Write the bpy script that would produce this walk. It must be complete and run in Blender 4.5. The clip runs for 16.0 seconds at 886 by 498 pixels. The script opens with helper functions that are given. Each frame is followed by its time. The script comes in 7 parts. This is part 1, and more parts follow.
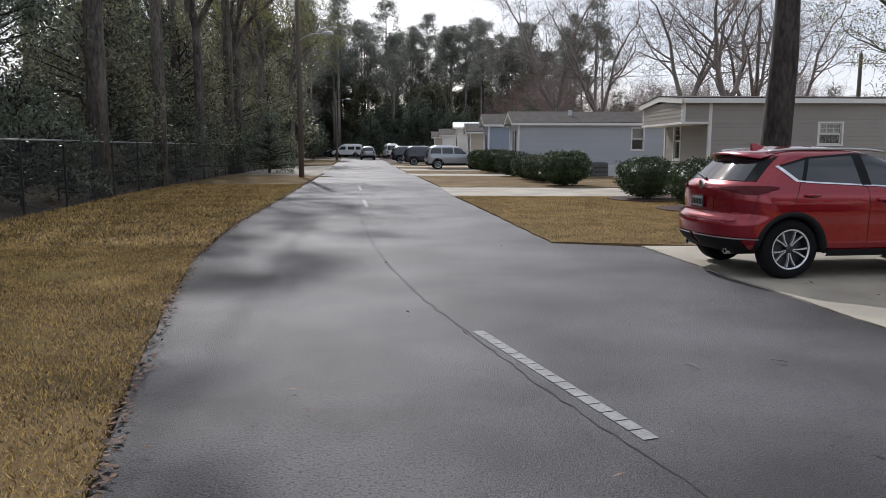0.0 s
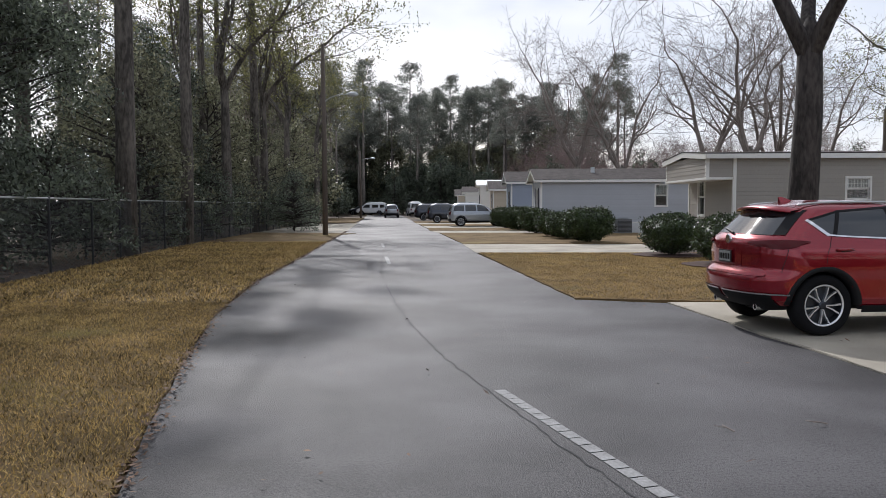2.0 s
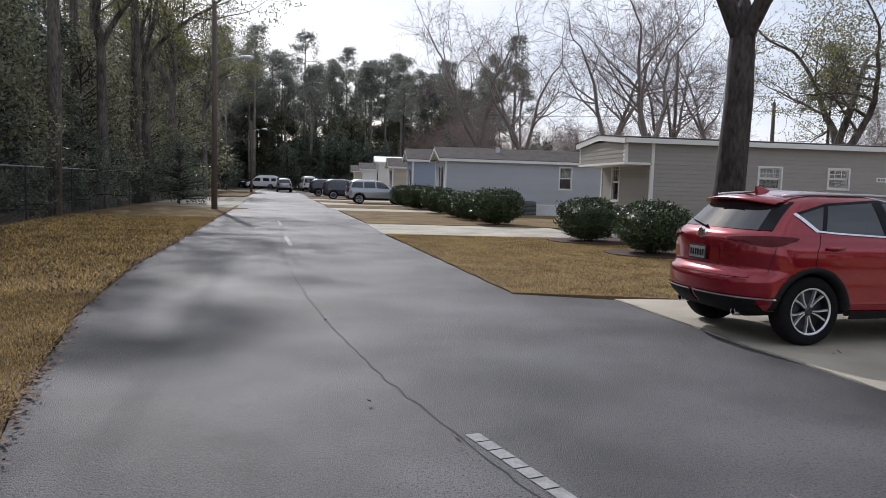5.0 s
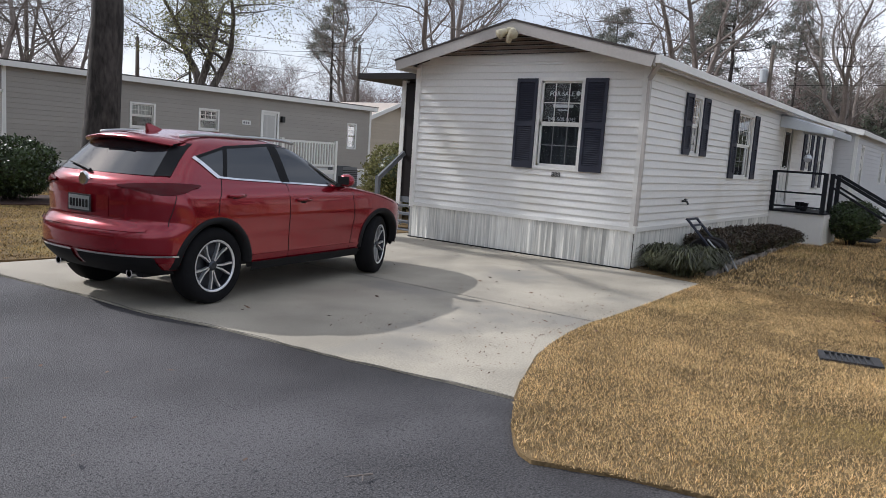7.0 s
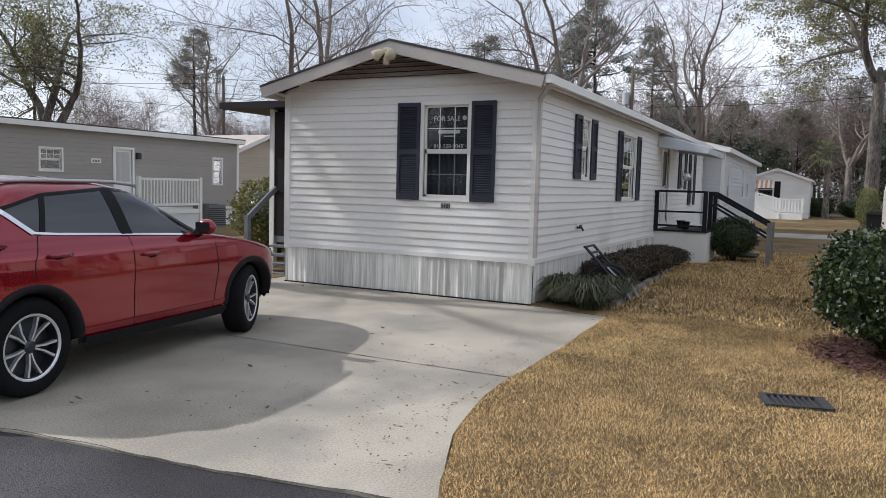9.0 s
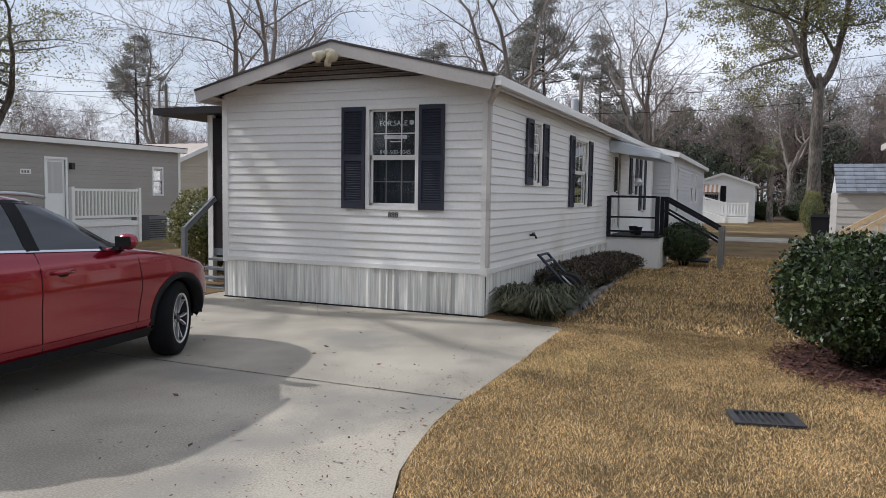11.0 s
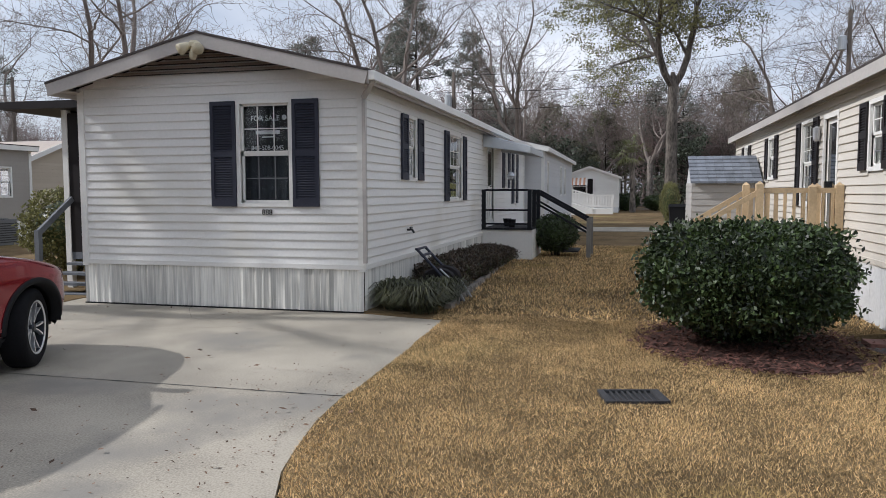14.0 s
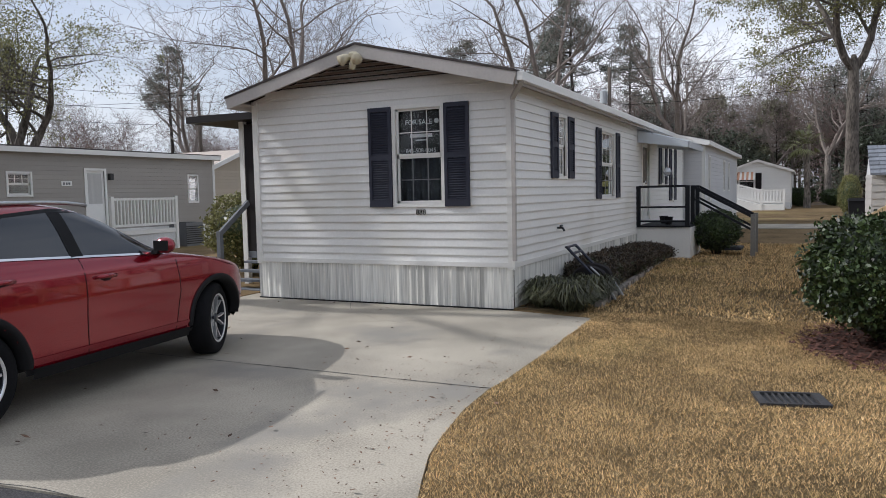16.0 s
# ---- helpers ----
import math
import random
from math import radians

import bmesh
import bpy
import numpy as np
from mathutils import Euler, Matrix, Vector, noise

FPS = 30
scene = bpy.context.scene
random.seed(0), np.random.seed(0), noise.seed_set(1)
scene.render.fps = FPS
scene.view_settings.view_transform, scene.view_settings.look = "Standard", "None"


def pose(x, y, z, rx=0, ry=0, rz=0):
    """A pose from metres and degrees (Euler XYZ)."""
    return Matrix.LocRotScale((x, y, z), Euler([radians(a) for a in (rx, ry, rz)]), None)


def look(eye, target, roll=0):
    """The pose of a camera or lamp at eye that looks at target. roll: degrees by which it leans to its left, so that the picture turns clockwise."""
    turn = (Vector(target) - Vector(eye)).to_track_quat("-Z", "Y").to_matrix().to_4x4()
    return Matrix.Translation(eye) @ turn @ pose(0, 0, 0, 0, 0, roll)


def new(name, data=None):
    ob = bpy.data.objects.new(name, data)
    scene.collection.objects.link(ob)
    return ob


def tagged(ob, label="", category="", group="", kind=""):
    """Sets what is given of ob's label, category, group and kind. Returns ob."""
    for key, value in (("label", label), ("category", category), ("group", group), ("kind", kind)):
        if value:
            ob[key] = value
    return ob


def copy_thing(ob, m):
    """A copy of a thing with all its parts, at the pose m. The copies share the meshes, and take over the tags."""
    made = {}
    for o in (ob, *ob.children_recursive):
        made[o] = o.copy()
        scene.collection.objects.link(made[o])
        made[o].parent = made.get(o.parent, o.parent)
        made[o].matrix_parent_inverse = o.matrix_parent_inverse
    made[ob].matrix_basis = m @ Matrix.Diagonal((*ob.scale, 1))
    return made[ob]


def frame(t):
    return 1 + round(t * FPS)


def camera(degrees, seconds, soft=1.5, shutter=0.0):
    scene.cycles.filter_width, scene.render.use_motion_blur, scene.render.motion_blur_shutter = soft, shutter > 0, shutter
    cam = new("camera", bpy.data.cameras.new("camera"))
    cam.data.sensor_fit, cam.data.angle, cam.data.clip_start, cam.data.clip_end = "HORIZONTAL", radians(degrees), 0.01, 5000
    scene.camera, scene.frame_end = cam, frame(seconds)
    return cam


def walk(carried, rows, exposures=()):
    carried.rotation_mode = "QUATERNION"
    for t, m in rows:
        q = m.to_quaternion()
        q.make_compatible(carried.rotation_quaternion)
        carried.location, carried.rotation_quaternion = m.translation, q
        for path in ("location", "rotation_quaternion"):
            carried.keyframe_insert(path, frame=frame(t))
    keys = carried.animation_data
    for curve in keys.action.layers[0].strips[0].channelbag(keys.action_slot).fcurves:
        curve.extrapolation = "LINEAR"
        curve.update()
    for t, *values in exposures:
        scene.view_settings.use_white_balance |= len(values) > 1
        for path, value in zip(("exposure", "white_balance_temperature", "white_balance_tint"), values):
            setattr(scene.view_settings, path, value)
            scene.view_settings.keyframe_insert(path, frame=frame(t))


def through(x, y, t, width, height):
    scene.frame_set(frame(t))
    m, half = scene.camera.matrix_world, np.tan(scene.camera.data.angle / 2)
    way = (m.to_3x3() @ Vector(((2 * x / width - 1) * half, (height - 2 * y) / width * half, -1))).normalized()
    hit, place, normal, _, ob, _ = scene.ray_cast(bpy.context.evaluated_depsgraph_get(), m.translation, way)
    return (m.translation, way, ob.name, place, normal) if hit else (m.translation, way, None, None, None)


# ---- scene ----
cam = camera(61.4, 16.0, soft=0.8)
# time, eye, point looked at, roll
PATH = [
    (0, (0.452, 0.052, 1.59), (0.491, 2.034, 1.321), 0.1),
    (0.5, (0.451, 0.071, 1.615), (0.485, 2.065, 1.47), -0.0),
    (1, (0.451, 0.076, 1.617), (0.481, 2.073, 1.51), -0.1),
    (1.5, (0.477, 0.105, 1.597), (0.495, 2.102, 1.505), -0.1),
    (2, (0.484, 0.188, 1.559), (0.46, 2.184, 1.443), -0.2),
    (2.5, (0.333, 0.337, 1.568), (0.298, 2.331, 1.419), 0.5),
    (3, (0.238, 0.534, 1.572), (0.211, 2.527, 1.408), 0.9),
    (3.2, (0.225, 0.68, 1.558), (0.204, 2.673, 1.394), 0.9),
    (5.3, (0.043, 2.101, 1.569), (0.474, 4.046, 1.394), 2.2),
    (5.5, (0.054, 2.252, 1.556), (0.65, 4.153, 1.378), 2.5),
    (6, (0.18, 2.585, 1.552), (1.214, 4.281, 1.318), 2.4),
    (6.5, (0.368, 2.868, 1.575), (1.716, 4.319, 1.295), 2.4),
    (7, (0.523, 3.161, 1.568), (2.127, 4.329, 1.311), 3.8),
    (7.5, (0.701, 3.41, 1.576), (2.404, 4.428, 1.33), 3.6),
    (8, (0.929, 3.538, 1.612), (2.641, 4.546, 1.378), 2.0),
    (8.5, (1.152, 3.704, 1.597), (2.887, 4.679, 1.396), 1.7),
    (9, (1.422, 3.882, 1.616), (3.2, 4.782, 1.449), 1.5),
    (9.2, (1.54, 3.905, 1.61), (3.323, 4.796, 1.45), 1.3),
    (11.5, (1.901, 4.059, 1.617), (3.779, 4.735, 1.487), 0.5),
    (12, (1.92, 4.019, 1.605), (3.875, 4.418, 1.474), 0.7),
    (12.5, (1.928, 4.009, 1.596), (3.906, 4.272, 1.454), 0.6),
    (13, (1.925, 4.007, 1.593), (3.903, 4.261, 1.441), 0.5),
    (13.5, (1.921, 4.017, 1.594), (3.893, 4.315, 1.44), 0.3),
    (14, (1.888, 4.041, 1.599), (3.824, 4.52, 1.447), -0.1),
    (14.5, (1.862, 4.06, 1.603), (3.761, 4.669, 1.456), -0.3),
    (15, (1.854, 4.066, 1.603), (3.739, 4.719, 1.462), -0.4),
    (15.5, (1.813, 4.053, 1.591), (3.68, 4.753, 1.447), -0.6),
    (16, (1.771, 3.913, 1.587), (3.566, 4.782, 1.439), -1.2),
]
walk(cam, [(t, look(eye, target, roll)) for t, eye, target, roll in PATH], [(0.0, -0.1, 6000, 13), (5.0, -0.08, 5950, 13), (7.0, 0.03, 5900, 13), (9.5, 0.03, 5900, 13), (12.0, -0.12, 5900, 13), (16.0, -0.1, 5900, 13)])

# ---- world and sun ----
SUN_X, SUN_Y, SUN_EL = -0.25, 0.968, radians(36.5)
world = bpy.data.worlds.new("sky")
scene.world = world
world.use_nodes = True
wn, wl = world.node_tree.nodes, world.node_tree.links
wn.clear()
sky = wn.new("ShaderNodeTexSky")
sky.sky_type, sky.sun_disc = "NISHITA", False
sky.sun_elevation, sky.sun_rotation = SUN_EL, math.atan2(SUN_X, SUN_Y) % (2 * math.pi)
sky.air_density, sky.dust_density, sky.ozone_density = 1.0, 3.0, 1.0
bg_sky = wn.new("ShaderNodeBackground")
bg_sky.inputs["Strength"].default_value = 0.12
wl.new(sky.outputs[0], bg_sky.inputs["Color"])
wtc = wn.new("ShaderNodeTexCoord")
wmap = wn.new("ShaderNodeMapping")
wmap.inputs["Scale"].default_value = (1.0, 1.0, 2.6)
wl.new(wtc.outputs["Generated"], wmap.inputs["Vector"])
wnoise = wn.new("ShaderNodeTexNoise")
wnoise.inputs["Scale"].default_value, wnoise.inputs["Detail"].default_value = 2.3, 6
wl.new(wmap.outputs[0], wnoise.inputs["Vector"])
wramp = wn.new("ShaderNodeValToRGB")
wramp.color_ramp.elements[0].position, wramp.color_ramp.elements[0].color = 0.36, (0.45, 0.45, 0.45, 1)
wramp.color_ramp.elements[1].position, wramp.color_ramp.elements[1].color = 0.6, (0.95, 0.95, 0.95, 1)
wl.new(wnoise.outputs["Fac"], wramp.inputs[0])
bg_cloud = wn.new("ShaderNodeBackground")
wcol = wn.new("ShaderNodeValToRGB")
wcol.color_ramp.elements[0].position, wcol.color_ramp.elements[0].color = 0.42, (0.72, 0.75, 0.79, 1)
wcol.color_ramp.elements[1].position, wcol.color_ramp.elements[1].color = 0.66, (0.98, 0.98, 0.97, 1)
wnoise2 = wn.new("ShaderNodeTexNoise")
wnoise2.inputs["Scale"].default_value, wnoise2.inputs["Detail"].default_value = 3.4, 5
wl.new(wmap.outputs[0], wnoise2.inputs["Vector"])
wl.new(wnoise2.outputs["Fac"], wcol.inputs[0])
wl.new(wcol.outputs[0], bg_cloud.inputs["Color"])
bg_cloud.inputs["Strength"].default_value = 1.14
wmix = wn.new("ShaderNodeMixShader")
wl.new(wramp.outputs[0], wmix.inputs[0])
wl.new(bg_sky.outputs[0], wmix.inputs[1])
wl.new(bg_cloud.outputs[0], wmix.inputs[2])
wout = wn.new("ShaderNodeOutputWorld")
wl.new(wmix.outputs[0], wout.inputs["Surface"])
sun = new("sun", bpy.data.lights.new("sun", "SUN"))
sun.data.energy, sun.data.angle, sun.data.color = 3.6, radians(0.9), (1.0, 0.95, 0.87)
sun.matrix_basis = look((0, 0, 30), (-SUN_X * math.cos(SUN_EL), -SUN_Y * math.cos(SUN_EL), 30 - math.sin(SUN_EL)))


# ---- materials ----
def mat(name, base, rough=0.6, metal=0.0, var=0.12, fine=60.0, coarse=1.3, bump=0.15, spec=0.5, coat=0.0,
        rnd=0.0, island=0.0, second=None, second_scale=0.6, second_cut=0.55, streak=None, through=0.0, span=0.4):
    """Base colour with grain and stains at two scales, relief, and per-piece variation."""
    m = bpy.data.materials.new(name)
    m.use_nodes = True
    nt = m.node_tree
    n, l = nt.nodes, nt.links
    b = n["Principled BSDF"]
    b.inputs["Roughness"].default_value, b.inputs["Metallic"].default_value = rough, metal
    b.inputs["Specular IOR Level"].default_value, b.inputs["Coat Weight"].default_value = spec, coat
    b.inputs["Coat Roughness"].default_value = 0.04
    tc = n.new("ShaderNodeTexCoord")
    src = tc.outputs["Object"]
    if streak:
        mp = n.new("ShaderNodeMapping")
        mp.inputs["Scale"].default_value = streak
        l.new(src, mp.inputs["Vector"])
        src = mp.outputs[0]
    nf, nc = n.new("ShaderNodeTexNoise"), n.new("ShaderNodeTexNoise")
    nf.inputs["Scale"].default_value, nf.inputs["Detail"].default_value = fine, 3
    nc.inputs["Scale"].default_value, nc.inputs["Detail"].default_value = coarse, 4
    l.new(src, nf.inputs["Vector"])
    l.new(src, nc.inputs["Vector"])
    add = n.new("ShaderNodeMath")
    add.operation = "ADD"
    l.new(nf.outputs["Fac"], add.inputs[0])
    l.new(nc.outputs["Fac"], add.inputs[1])
    fac = add.outputs[0]
    for amount, kind in ((rnd, "ShaderNodeObjectInfo"), (island, "ShaderNodeNewGeometry")):
        if amount:
            o = n.new(kind)
            mul = n.new("ShaderNodeMath")
            mul.operation = "MULTIPLY_ADD"
            l.new(o.outputs["Random"] if kind == "ShaderNodeObjectInfo" else o.outputs["Random Per Island"], mul.inputs[0])
            mul.inputs[1].default_value = amount
            l.new(fac, mul.inputs[2])
            sub = n.new("ShaderNodeMath")
            sub.operation = "SUBTRACT"
            l.new(mul.outputs[0], sub.inputs[0])
            sub.inputs[1].default_value = amount / 2
            fac = sub.outputs[0]
    ramp = n.new("ShaderNodeMapRange")
    ramp.inputs["From Min"].default_value, ramp.inputs["From Max"].default_value = 1 - span, 1 + span
    l.new(fac, ramp.inputs["Value"])
    mix = n.new("ShaderNodeMix")
    mix.data_type = "RGBA"
    mix.inputs["A"].default_value = (*[c * (1 - var) for c in base], 1)
    mix.inputs["B"].default_value = (*[min(1, c * (1 + var)) for c in base], 1)
    l.new(ramp.outputs[0], mix.inputs["Factor"])
    out = mix.outputs["Result"]
    if second:
        n2 = n.new("ShaderNodeTexNoise")
        n2.inputs["Scale"].default_value, n2.inputs["Detail"].default_value = second_scale, 5
        l.new(tc.outputs["Object"], n2.inputs["Vector"])
        r2 = n.new("ShaderNodeMapRange")
        r2.inputs["From Min"].default_value, r2.inputs["From Max"].default_value = second_cut, second_cut + 0.14
        l.new(n2.outputs["Fac"], r2.inputs["Value"])
        m2 = n.new("ShaderNodeMix")
        m2.data_type = "RGBA"
        l.new(r2.outputs[0], m2.inputs["Factor"])
        l.new(out, m2.inputs["A"])
        m2.inputs["B"].default_value = (*second, 1)
        out = m2.outputs["Result"]
    l.new(out, b.inputs["Base Color"])
    if bump:
        bp = n.new("ShaderNodeBump")
        bp.inputs["Strength"].default_value, bp.inputs["Distance"].default_value = bump, 0.01
        l.new(nf.outputs["Fac"], bp.inputs["Height"])
        l.new(bp.outputs[0], b.inputs["Normal"])
    if through:
        t = n.new("ShaderNodeBsdfTranslucent")
        l.new(out, t.inputs["Color"])
        ms = n.new("ShaderNodeMixShader")
        ms.inputs[0].default_value = through
        l.new(b.outputs[0], ms.inputs[1])
        l.new(t.outputs[0], ms.inputs[2])
        l.new(ms.outputs[0], n["Material Output"].inputs["Surface"])
    return m


def glass_mat(name, tint, rough=0.02):
    m = bpy.data.materials.new(name)
    m.use_nodes = True
    b = m.node_tree.nodes["Principled BSDF"]
    b.inputs["Base Color"].default_value = (*tint, 1)
    b.inputs["Roughness"].default_value, b.inputs["Transmission Weight"].default_value, b.inputs["IOR"].default_value = rough, 1.0, 1.45
    return m


